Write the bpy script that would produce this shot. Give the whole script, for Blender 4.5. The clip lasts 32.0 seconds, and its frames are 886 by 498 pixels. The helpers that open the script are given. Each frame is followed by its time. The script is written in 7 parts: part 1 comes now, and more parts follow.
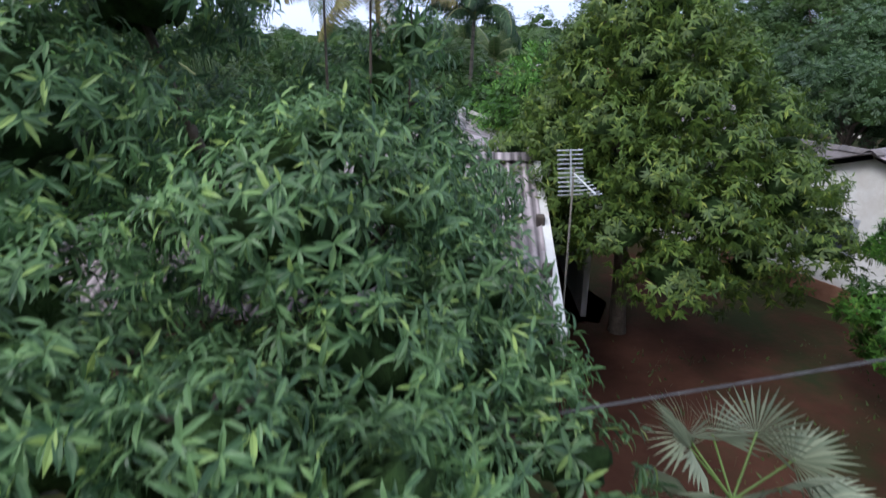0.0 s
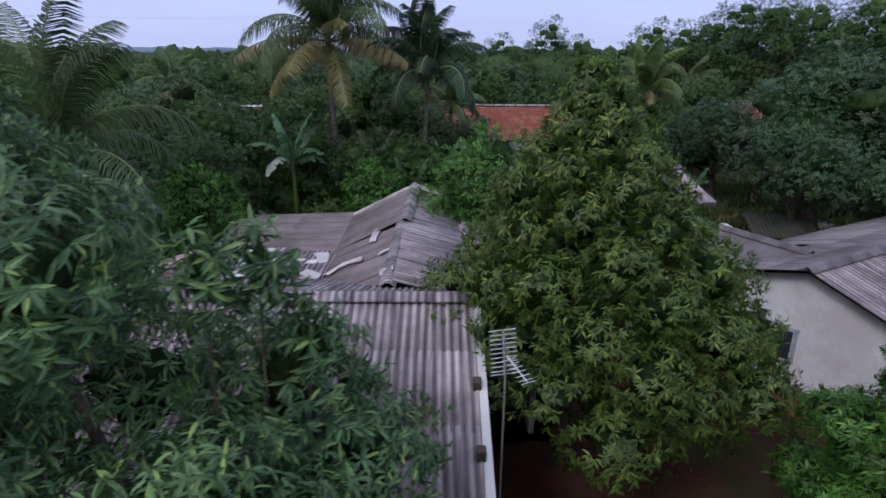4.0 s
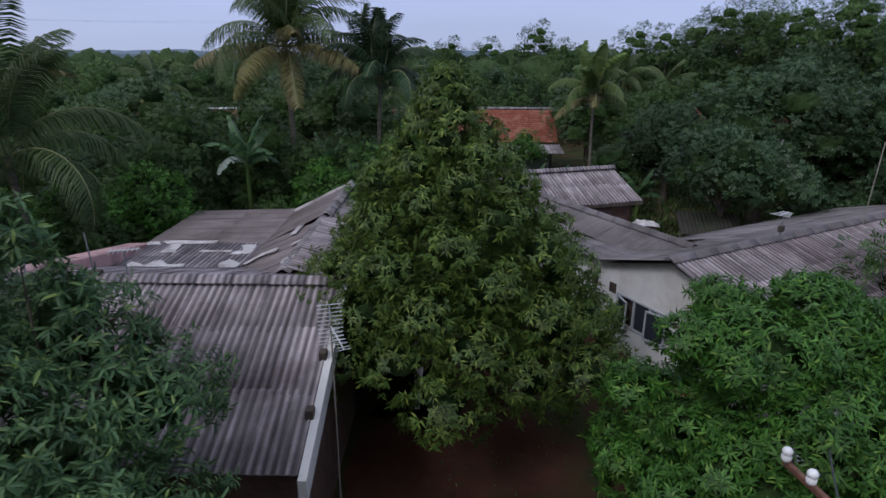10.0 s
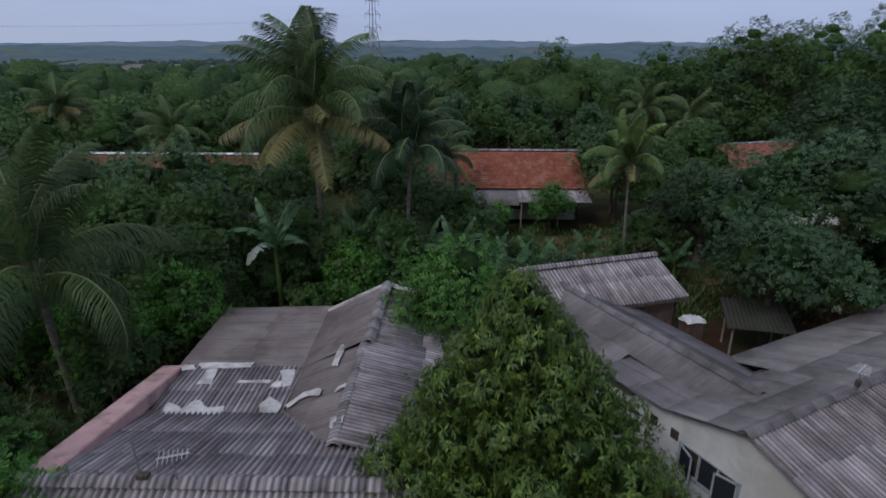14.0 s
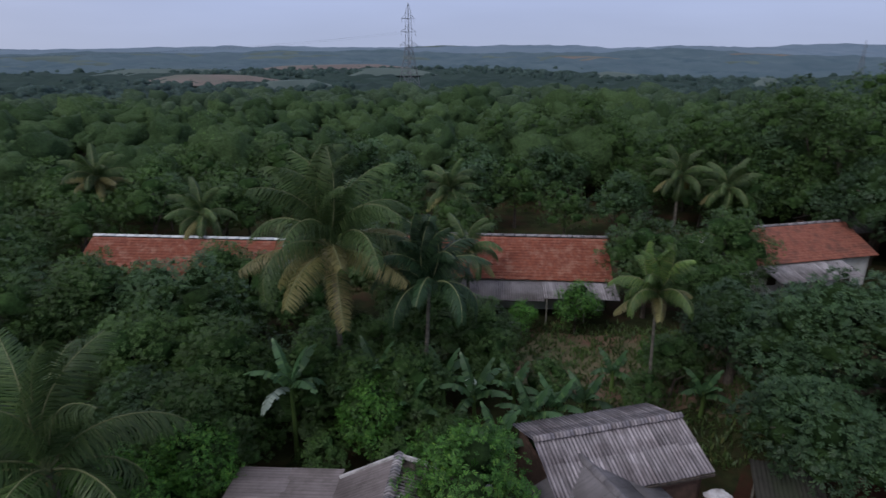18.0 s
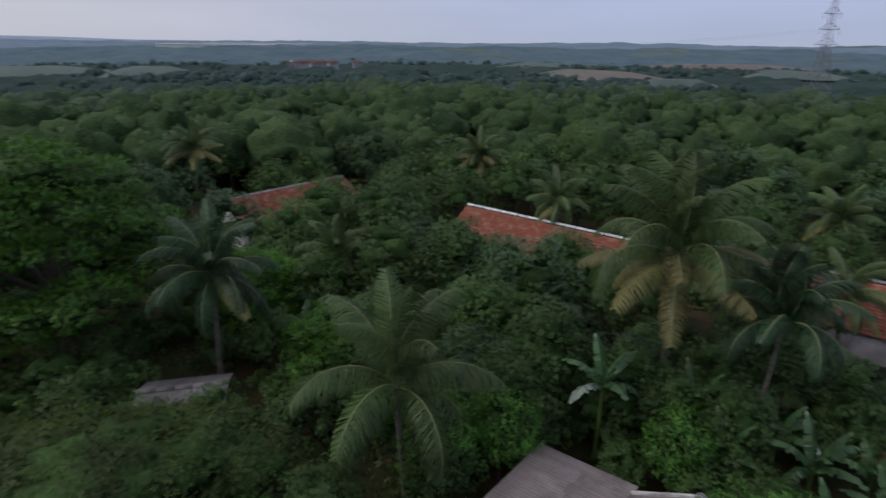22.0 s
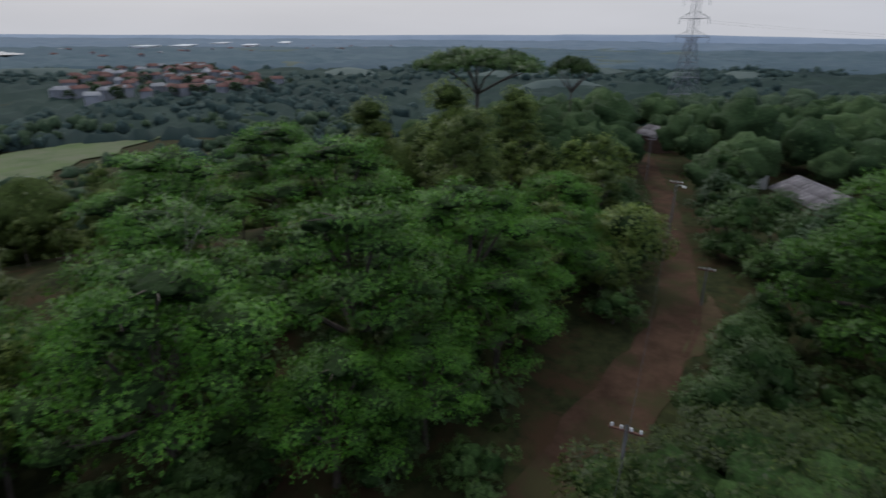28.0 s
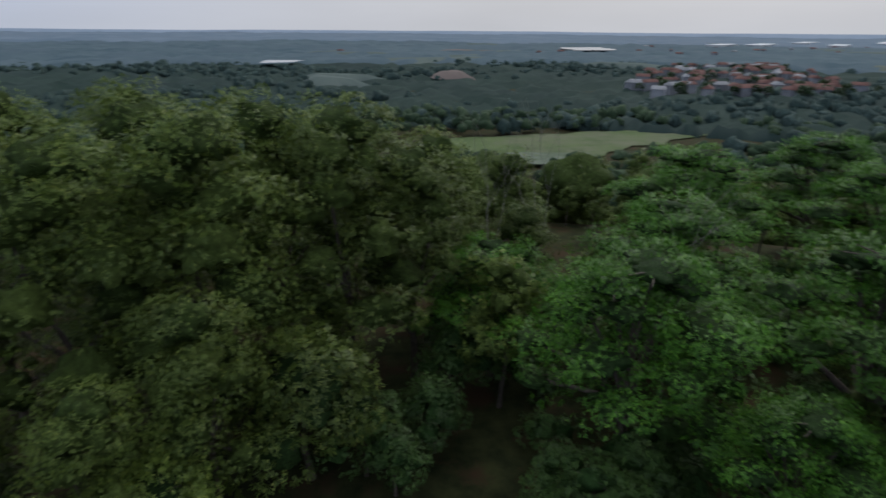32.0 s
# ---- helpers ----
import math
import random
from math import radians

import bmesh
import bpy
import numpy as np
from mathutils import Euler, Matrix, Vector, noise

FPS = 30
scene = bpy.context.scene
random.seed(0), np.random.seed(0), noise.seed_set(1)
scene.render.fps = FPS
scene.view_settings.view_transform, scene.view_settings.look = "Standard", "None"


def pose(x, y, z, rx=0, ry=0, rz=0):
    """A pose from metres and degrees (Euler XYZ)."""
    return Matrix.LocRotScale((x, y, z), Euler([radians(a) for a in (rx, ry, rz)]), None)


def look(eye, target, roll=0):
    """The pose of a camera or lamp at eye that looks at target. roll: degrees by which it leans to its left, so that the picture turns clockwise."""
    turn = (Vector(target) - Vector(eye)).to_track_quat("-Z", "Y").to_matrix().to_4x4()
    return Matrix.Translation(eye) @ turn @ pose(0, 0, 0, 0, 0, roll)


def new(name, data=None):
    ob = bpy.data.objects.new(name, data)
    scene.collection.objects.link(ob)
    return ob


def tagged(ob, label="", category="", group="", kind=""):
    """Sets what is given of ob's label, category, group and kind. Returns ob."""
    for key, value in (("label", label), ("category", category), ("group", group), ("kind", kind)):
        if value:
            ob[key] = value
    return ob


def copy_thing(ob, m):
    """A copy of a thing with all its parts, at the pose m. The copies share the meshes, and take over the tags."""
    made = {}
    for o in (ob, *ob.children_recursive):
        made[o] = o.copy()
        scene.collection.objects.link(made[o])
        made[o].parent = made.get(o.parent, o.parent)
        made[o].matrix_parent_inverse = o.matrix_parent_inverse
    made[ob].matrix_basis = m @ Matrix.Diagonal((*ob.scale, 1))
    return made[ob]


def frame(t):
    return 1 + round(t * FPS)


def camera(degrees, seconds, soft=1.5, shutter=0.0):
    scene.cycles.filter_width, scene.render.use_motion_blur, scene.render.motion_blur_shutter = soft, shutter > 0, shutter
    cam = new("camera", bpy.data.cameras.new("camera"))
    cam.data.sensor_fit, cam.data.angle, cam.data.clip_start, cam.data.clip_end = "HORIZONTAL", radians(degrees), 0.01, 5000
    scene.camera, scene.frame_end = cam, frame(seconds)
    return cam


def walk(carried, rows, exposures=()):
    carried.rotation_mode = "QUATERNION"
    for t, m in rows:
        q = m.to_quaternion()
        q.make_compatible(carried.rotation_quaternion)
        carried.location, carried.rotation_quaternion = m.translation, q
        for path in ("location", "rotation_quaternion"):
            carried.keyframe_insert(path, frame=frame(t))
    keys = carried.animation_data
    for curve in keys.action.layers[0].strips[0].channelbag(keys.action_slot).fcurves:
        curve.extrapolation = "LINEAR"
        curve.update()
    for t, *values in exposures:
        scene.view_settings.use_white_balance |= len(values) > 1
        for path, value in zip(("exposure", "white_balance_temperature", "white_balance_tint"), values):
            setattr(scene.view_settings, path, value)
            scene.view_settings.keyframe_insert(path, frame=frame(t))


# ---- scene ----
import functools

cam = camera(73.87, 32.0, soft=1.5, shutter=0.7)

# seconds, x, y, z, heading, tilt, lean
PATH = [
    (0.0, -2.62, -1.30, 7.05, 2.65, -19.30, 0.31),
    (0.5, -2.78, -0.95, 7.46, 2.28, -19.00, 0.35),
    (1.0, -3.20, -0.83, 7.91, 1.40, -18.75, 0.39),
    (1.5, -3.52, -0.72, 8.40, 0.30, -18.67, 0.46),
    (2.0, -3.63, -0.41, 8.80, -0.87, -18.89, 0.66),
    (2.5, -3.51, -0.05, 9.08, -2.03, -19.01, 0.77),
    (3.0, -3.29, 0.02, 9.36, -2.57, -18.97, 0.78),
    (3.5, -2.71, 0.02, 9.61, -1.64, -18.88, 0.64),
    (5.5, -0.33, -0.14, 9.99, 0.37, -18.22, 0.36),
    (6.0, -0.00, 0.00, 10.00, 0.00, -18.33, 0.38),
    (6.5, 0.48, 0.22, 9.92, 0.17, -18.22, 0.33),
    (7.0, 0.92, 0.55, 9.83, 0.45, -18.00, 0.25),
    (7.5, 1.26, 0.58, 9.80, 0.47, -17.84, 0.22),
    (8.0, 1.60, 0.31, 9.75, 0.40, -17.75, 0.22),
    (8.5, 1.78, -0.23, 9.81, 0.45, -17.97, 0.23),
    (9.0, 1.82, -0.75, 9.84, 0.53, -18.15, 0.30),
    (9.5, 1.69, -1.13, 9.86, 0.58, -18.20, 0.35),
    (10.0, 1.36, -1.44, 9.94, 0.45, -18.48, 0.45),
    (10.5, 1.00, -1.50, 9.99, 0.29, -18.75, 0.51),
    (11.0, 0.53, -1.17, 10.06, 0.22, -18.82, 0.43),
    (11.5, 0.06, -0.64, 10.17, 0.63, -18.73, 0.37),
    (12.0, 0.08, 0.05, 10.73, 2.00, -19.16, 0.17),
    (12.5, 0.10, 0.42, 11.64, 2.50, -19.70, -0.10),
    (13.0, 0.12, 0.66, 12.53, 2.36, -19.92, -0.24),
    (13.5, -0.03, 0.89, 13.37, 1.69, -19.81, -0.11),
    (14.0, -0.13, 1.06, 14.22, 1.10, -19.47, 0.11),
    (14.5, -0.18, 1.25, 15.05, 0.72, -18.91, 0.30),
    (15.0, -0.32, 1.52, 15.87, 0.34, -18.21, 0.37),
    (15.5, -0.28, 1.82, 17.05, 0.30, -18.06, 0.27),
    (17.5, 0.31, 4.00, 20.50, 2.16, -19.23, -0.14),
    (18.0, 0.52, 4.03, 20.73, 4.56, -19.18, -0.08),
    (18.5, 0.54, 4.03, 20.74, 7.30, -18.89, 0.16),
    (19.0, 0.56, 4.03, 20.74, 10.57, -18.87, 0.46),
    (19.5, 0.59, 4.03, 20.74, 14.21, -19.12, 0.68),
    (20.0, 0.61, 4.03, 20.75, 18.28, -19.36, 0.83),
    (20.5, 0.63, 4.02, 20.75, 22.80, -19.55, 0.87),
    (21.0, 0.65, 4.03, 20.75, 27.91, -19.65, 0.81),
    (21.5, 0.66, 4.04, 20.75, 33.49, -19.65, 0.73),
    (22.0, 0.66, 4.08, 20.76, 39.04, -19.62, 0.68),
    (22.5, 0.65, 4.11, 20.77, 44.87, -19.72, 0.49),
    (23.0, 0.66, 4.15, 20.77, 50.78, -19.81, 0.35),
    (23.5, 0.67, 4.18, 20.77, 57.09, -19.88, 0.36),
    (24.0, 0.69, 4.22, 20.77, 63.48, -19.84, 0.47),
    (24.5, 0.70, 4.24, 20.77, 70.15, -19.88, 0.63),
    (25.0, 0.70, 4.25, 20.77, 76.87, -19.87, 0.76),
    (25.5, 0.71, 4.26, 20.77, 83.77, -19.88, 0.89),
    (27.5, 0.68, 4.29, 20.90, 111.31, -20.16, 0.69),
    (28.0, 0.68, 4.29, 20.92, 117.75, -20.08, 0.58),
    (28.5, 0.66, 4.29, 20.93, 124.32, -20.26, 0.27),
    (29.0, 0.65, 4.29, 20.94, 130.37, -20.32, 0.05),
    (29.5, 0.64, 4.30, 20.94, 136.54, -20.47, 0.07),
    (30.0, 0.62, 4.32, 20.93, 142.64, -20.56, 0.17),
    (30.5, 0.60, 4.35, 20.91, 148.74, -20.65, 0.25),
    (31.0, 0.59, 4.38, 20.89, 154.76, -20.63, 0.31),
    (31.5, 0.56, 4.41, 20.87, 161.19, -20.63, 0.40),
    (32.0, 0.55, 4.42, 20.85, 167.38, -20.64, 0.49),]
walk(cam, [(t, Matrix.Translation((x, y, z)) @ Euler((0, 0, radians(yaw))).to_matrix().to_4x4()
            @ Euler((radians(90 + tilt), 0, 0)).to_matrix().to_4x4() @ Euler((0, 0, radians(lean))).to_matrix().to_4x4())
           for t, x, y, z, yaw, tilt, lean in PATH],
     exposures=[(0.0, 1.15, 5900, 10), (1.5, 0.78, 5850, 13), (3.5, 0.38, 5750, 18), (6.0, 0.12, 5650, 19), (9.0, 0.06, 5800, 14), (12.0, -0.06, 5900, 11), (15.0, -0.2, 5850, 8), (18.0, -0.1, 5950, 11), (20.0, -0.06, 6050, 10), (24.0, -0.12, 6250, 9), (28.0, -0.1, 6200, 6), (32.0, -0.08, 6200, 5)])

# ---- light: an overcast evening sky ----
world = bpy.data.worlds.new("overcast_sky")
scene.world = world
world.use_nodes = True
wn, wl = world.node_tree.nodes, world.node_tree.links
wn.clear()
w_out = wn.new("ShaderNodeOutputWorld")
w_bg = wn.new("ShaderNodeBackground")
w_bg.inputs["Strength"].default_value = 1.0
sky = wn.new("ShaderNodeTexSky")
sky.sky_type = "NISHITA"
sky.sun_disc = False
sky.sun_elevation = radians(43)
sky.sun_rotation = radians(219)
sky.dust_density = 4.0
dim = wn.new("ShaderNodeVectorMath")
dim.operation = "SCALE"
dim.inputs["Scale"].default_value = 0.08
wl.new(sky.outputs[0], dim.inputs[0])
w_tc = wn.new("ShaderNodeTexCoord")
w_sep = wn.new("ShaderNodeSeparateXYZ")
wl.new(w_tc.outputs["Generated"], w_sep.inputs[0])
ramp = wn.new("ShaderNodeValToRGB")
for e, (p, c) in zip([ramp.color_ramp.elements[0], ramp.color_ramp.elements[1], ramp.color_ramp.elements.new(0.16), ramp.color_ramp.elements.new(0.5)],
                     [(0.0, (0.50, 0.545, 0.70)), (1.0, (0.62, 0.66, 0.82)), (0.10, (0.50, 0.565, 0.80)), (0.45, (0.52, 0.58, 0.80))]):
    e.position = p
    e.color = (*c, 1)
wl.new(w_sep.outputs["Z"], ramp.inputs[0])
# thin cloud streaks
w_map = wn.new("ShaderNodeMapping")
w_map.inputs["Scale"].default_value = (1.2, 1.2, 7.0)
wl.new(w_tc.outputs["Generated"], w_map.inputs[0])
w_noise = wn.new("ShaderNodeTexNoise")
w_noise.inputs["Scale"].default_value = 1.8
w_noise.inputs["Detail"].default_value = 4.0
wl.new(w_map.outputs[0], w_noise.inputs[0])
w_cr = wn.new("ShaderNodeMapRange")
w_cr.inputs["To Min"].default_value = 0.86
w_cr.inputs["To Max"].default_value = 1.14
wl.new(w_noise.outputs["Fac"], w_cr.inputs["Value"])
# the sky is paler and warmer towards the south-west
w_dot = wn.new("ShaderNodeVectorMath")
w_dot.operation = "DOT_PRODUCT"
w_dot.inputs[1].default_value = (-0.8, -0.6, 0.0)
wl.new(w_tc.outputs["Generated"], w_dot.inputs[0])
w_dr = wn.new("ShaderNodeMapRange")
w_dr.interpolation_type = "SMOOTHSTEP"
w_dr.inputs["From Min"].default_value = -0.3
w_dr.inputs["From Max"].default_value = 0.9
wl.new(w_dot.outputs["Value"], w_dr.inputs["Value"])
w_warm = wn.new("ShaderNodeMix")
w_warm.data_type = "RGBA"
wl.new(w_dr.outputs[0], w_warm.inputs[0])
wl.new(ramp.outputs[0], w_warm.inputs[6])
w_warm.inputs[7].default_value = (0.66, 0.64, 0.68, 1)
w_mul = wn.new("ShaderNodeVectorMath")
w_mul.operation = "SCALE"
wl.new(w_warm.outputs[2], w_mul.inputs[0])
wl.new(w_cr.outputs[0], w_mul.inputs["Scale"])
w_mix = wn.new("ShaderNodeMix")
w_mix.data_type = "RGBA"
w_mix.inputs[0].default_value = 0.9
wl.new(dim.outputs[0], w_mix.inputs[6])
wl.new(w_mul.outputs[0], w_mix.inputs[7])
wl.new(w_mix.outputs[2], w_bg.inputs[0])
wl.new(w_bg.outputs[0], w_out.inputs[0])

sun = new("sun", bpy.data.lights.new("sun", "SUN"))
sun.data.energy = 1.1
sun.data.angle = radians(14)
sun.data.color = (1.0, 0.96, 0.92)
sun.matrix_world = look((0, 0, 60), (18, 22, 60 - 28))


# ---- materials ----
def material(name):
    m = bpy.data.materials.new(name)
    m.use_nodes = True
    n = m.node_tree.nodes
    n.clear()
    out = n.new("ShaderNodeOutputMaterial")
    return m, n, m.node_tree.links, out


def ramp_node(n, stops):
    r = n.new("ShaderNodeValToRGB")
    e = r.color_ramp.elements
    while len(e) < len(stops):
        e.new(0.5)
    for k, (p, c) in enumerate(stops):
        e[k].position = p
        e[k].color = (*c, 1)
    return r


def leaf_mat(name, dark, light, young=None, glow=0.3, rough=0.5, patch=0.35):
    """Foliage: every leaf has its own tone, larger drifts run over the crown, light passes through the blades."""
    m, n, l, out = material(name)
    geo = n.new("ShaderNodeNewGeometry")
    stops = [(0.0, dark), (0.88, light), (1.0, young if young else light)]
    r = ramp_node(n, stops)
    l.new(geo.outputs["Random Per Island"], r.inputs[0])
    tc = n.new("ShaderNodeNewGeometry")
    nz = n.new("ShaderNodeTexNoise")
    nz.inputs["Scale"].default_value = patch
    nz.inputs["Detail"].default_value = 2
    l.new(tc.outputs["Position"], nz.inputs["Vector"])
    mr = n.new("ShaderNodeMapRange")
    mr.inputs["From Min"].default_value = 0.3
    mr.inputs["From Max"].default_value = 0.7
    mr.inputs["To Min"].default_value = 0.65
    mr.inputs["To Max"].default_value = 1.3
    l.new(nz.outputs["Fac"], mr.inputs["Value"])
    info = n.new("ShaderNodeObjectInfo")
    mr2 = n.new("ShaderNodeMapRange")
    mr2.inputs["To Min"].default_value = 0.75
    mr2.inputs["To Max"].default_value = 1.2
    l.new(info.outputs["Random"], mr2.inputs["Value"])
    mm = n.new("ShaderNodeMath")
    mm.operation = "MULTIPLY"
    l.new(mr.outputs[0], mm.inputs[0])
    l.new(mr2.outputs[0], mm.inputs[1])
    sc = n.new("ShaderNodeVectorMath")
    sc.operation = "SCALE"
    l.new(r.outputs[0], sc.inputs[0])
    l.new(mm.outputs[0], sc.inputs["Scale"])
    b = n.new("ShaderNodeBsdfPrincipled")
    b.inputs["Roughness"].default_value = rough
    b.inputs["Specular IOR Level"].default_value = 0.35
    l.new(sc.outputs[0], b.inputs["Base Color"])
    t = n.new("ShaderNodeBsdfTranslucent")
    l.new(sc.outputs[0], t.inputs[0])
    mix = n.new("ShaderNodeMixShader")
    mix.inputs[0].default_value = glow
    l.new(b.outputs[0], mix.inputs[1])
    l.new(t.outputs[0], mix.inputs[2])
    l.new(mix.outputs[0], out.inputs[0])
    return m


def canopy_mat(name, dark, light, grain):
    """Crowns too far off to tell their leaves: every crown has its own tone, mottled and rough as massed leaves are;
    the mottling also puts the shade of the hollows into the colour.
    """
    m, n, l, out = material(name)
    geo = n.new("ShaderNodeNewGeometry")
    r = ramp_node(n, [(0.0, dark), (1.0, light)])
    l.new(geo.outputs["Random Per Island"], r.inputs[0])
    nz = n.new("ShaderNodeTexNoise")
    nz.inputs["Scale"].default_value = grain
    nz.inputs["Detail"].default_value = 5
    nz.inputs["Roughness"].default_value = 0.7
    l.new(geo.outputs["Position"], nz.inputs["Vector"])
    mr = n.new("ShaderNodeMapRange")
    for key, v in (("From Min", 0.32), ("From Max", 0.68), ("To Min", 0.5), ("To Max", 1.45)):
        mr.inputs[key].default_value = v
    l.new(nz.outputs["Fac"], mr.inputs["Value"])
    sc = n.new("ShaderNodeVectorMath")
    sc.operation = "SCALE"
    l.new(r.outputs[0], sc.inputs[0])
    l.new(mr.outputs[0], sc.inputs["Scale"])
    bs = n.new("ShaderNodeBsdfPrincipled")
    bs.inputs["Roughness"].default_value = 0.8
    bs.inputs["Specular IOR Level"].default_value = 0.1
    l.new(sc.outputs[0], bs.inputs["Base Color"])
    bp = n.new("ShaderNodeBump")
    bp.inputs["Strength"].default_value = 0.9
    bp.inputs["Distance"].default_value = 0.6 / grain
    l.new(nz.outputs["Fac"], bp.inputs["Height"])
    l.new(bp.outputs[0], bs.inputs["Normal"])
    l.new(bs.outputs[0], out.inputs[0])
    return m


def rough_mat(name, a, b, scale=3.0, rough=0.85, bump=0.3, fine=40.0, streak=None, third=None, spread=0.3, metal=0.0, world_space=True, waves=0.0, shade_grime=1.0, spec=0.5, vary=1.0):
    """A weathered surface: two tones in drifts, fine grain, optional streaks along one axis and a third stain tone."""
    m, n, l, out = material(name)
    src = n.new("ShaderNodeNewGeometry").outputs["Position"] if world_space else n.new("ShaderNodeTexCoord").outputs["Object"]
    nz = n.new("ShaderNodeTexNoise")
    nz.inputs["Scale"].default_value = scale
    nz.inputs["Detail"].default_value = 6
    nz.inputs["Roughness"].default_value = 0.65
    l.new(src, nz.inputs["Vector"])
    r = ramp_node(n, [(0.5 - spread / 2, a), (0.5 + spread / 2, b)])
    l.new(nz.outputs["Fac"], r.inputs[0])
    col = r.outputs[0]
    if third:
        n3 = n.new("ShaderNodeTexNoise")
        n3.inputs["Scale"].default_value = scale * 0.37
        n3.inputs["Detail"].default_value = 8
        n3.inputs["Roughness"].default_value = 0.7
        off = n.new("ShaderNodeVectorMath")
        off.inputs[1].default_value = (7.3, 2.1, 4.4)
        l.new(src, off.inputs[0])
        l.new(off.outputs[0], n3.inputs["Vector"])
        r3 = ramp_node(n, [(0.48, (0, 0, 0)), (0.62, (1, 1, 1))])
        l.new(n3.outputs["Fac"], r3.inputs[0])
        mx = n.new("ShaderNodeMix")
        mx.data_type = "RGBA"
        l.new(r3.outputs[0], mx.inputs[0])
        l.new(col, mx.inputs[6])
        mx.inputs[7].default_value = (*third, 1)
        col = mx.outputs[2]
    if streak:
        mp = n.new("ShaderNodeMapping")
        mp.inputs["Scale"].default_value = streak
        l.new(src, mp.inputs[0])
        ns = n.new("ShaderNodeTexNoise")
        ns.inputs["Scale"].default_value = 1.0
        ns.inputs["Detail"].default_value = 5
        l.new(mp.outputs[0], ns.inputs["Vector"])
        ms = n.new("ShaderNodeMapRange")
        ms.inputs["From Min"].default_value = 0.3
        ms.inputs["From Max"].default_value = 0.7
        ms.inputs["To Min"].default_value = 0.6
        ms.inputs["To Max"].default_value = 1.25
        l.new(ns.outputs["Fac"], ms.inputs["Value"])
        sv = n.new("ShaderNodeVectorMath")
        sv.operation = "SCALE"
        l.new(col, sv.inputs[0])
        l.new(ms.outputs[0], sv.inputs["Scale"])
        col = sv.outputs[0]
    if waves:
        # troughs darkened along the waves: groove shade put into the colour along with dirt, and rain streaks down the
        # sheet
        oc = n.new("ShaderNodeTexCoord").outputs["Object"]
        oi = n.new("ShaderNodeObjectInfo")
        sh = n.new("ShaderNodeVectorMath")
        sh.operation = "SCALE"
        cmb = n.new("ShaderNodeCombineXYZ")
        l.new(oi.outputs["Random"], cmb.inputs[2])
        sh.inputs["Scale"].default_value = 40
        l.new(cmb.outputs[0], sh.inputs[0])
        mp2 = n.new("ShaderNodeMapping")
        mp2.inputs["Scale"].default_value = (11, 0.55, 1)
        l.new(oc, mp2.inputs[0])
        ad = n.new("ShaderNodeVectorMath")
        l.new(mp2.outputs[0], ad.inputs[0])
        l.new(sh.outputs[0], ad.inputs[1])
        ns2 = n.new("ShaderNodeTexNoise")
        ns2.inputs["Scale"].default_value = 1.0
        ns2.inputs["Detail"].default_value = 5
        l.new(ad.outputs[0], ns2.inputs["Vector"])
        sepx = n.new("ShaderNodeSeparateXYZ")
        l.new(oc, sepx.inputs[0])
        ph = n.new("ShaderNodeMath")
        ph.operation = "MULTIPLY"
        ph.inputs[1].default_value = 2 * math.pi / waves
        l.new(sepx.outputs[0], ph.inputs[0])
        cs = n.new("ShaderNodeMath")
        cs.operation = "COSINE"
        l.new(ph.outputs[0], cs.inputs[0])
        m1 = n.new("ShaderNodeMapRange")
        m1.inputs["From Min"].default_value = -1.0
        m1.inputs["To Min"].default_value = 1 - 0.5 * shade_grime
        m1.inputs["To Max"].default_value = 1 + 0.12 * shade_grime
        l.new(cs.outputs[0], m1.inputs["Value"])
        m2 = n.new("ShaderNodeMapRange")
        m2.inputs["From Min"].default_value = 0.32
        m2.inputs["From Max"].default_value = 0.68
        m2.inputs["To Min"].default_value = 1 - 0.42 * shade_grime
        m2.inputs["To Max"].default_value = 1 + 0.26 * shade_grime
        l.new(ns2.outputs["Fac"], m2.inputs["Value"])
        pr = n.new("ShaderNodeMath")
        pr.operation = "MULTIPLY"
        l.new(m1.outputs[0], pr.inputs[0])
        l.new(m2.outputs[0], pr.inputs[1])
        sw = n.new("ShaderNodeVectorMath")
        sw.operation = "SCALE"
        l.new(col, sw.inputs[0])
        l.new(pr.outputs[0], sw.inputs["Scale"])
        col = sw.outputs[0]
    info = n.new("ShaderNodeObjectInfo")
    mo = n.new("ShaderNodeMapRange")
    mo.inputs["To Min"].default_value = 1 - 0.14 * vary
    mo.inputs["To Max"].default_value = 1 + 0.12 * vary
    l.new(info.outputs["Random"], mo.inputs["Value"])
    so = n.new("ShaderNodeVectorMath")
    so.operation = "SCALE"
    l.new(col, so.inputs[0])
    l.new(mo.outputs[0], so.inputs["Scale"])
    bs = n.new("ShaderNodeBsdfPrincipled")
    bs.inputs["Roughness"].default_value = rough
    bs.inputs["Metallic"].default_value = metal
    bs.inputs["Specular IOR Level"].default_value = spec
    l.new(so.outputs[0], bs.inputs["Base Color"])
    if bump:
        nf = n.new("ShaderNodeTexNoise")
        nf.inputs["Scale"].default_value = fine
        nf.inputs["Detail"].default_value = 4
        l.new(src, nf.inputs["Vector"])
        bp = n.new("ShaderNodeBump")
        bp.inputs["Strength"].default_value = bump
        bp.inputs["Distance"].default_value = 0.02
        l.new(nf.outputs["Fac"], bp.inputs["Height"])
        l.new(bp.outputs[0], bs.inputs["Normal"])
    l.new(bs.outputs[0], out.inputs[0])
    return m


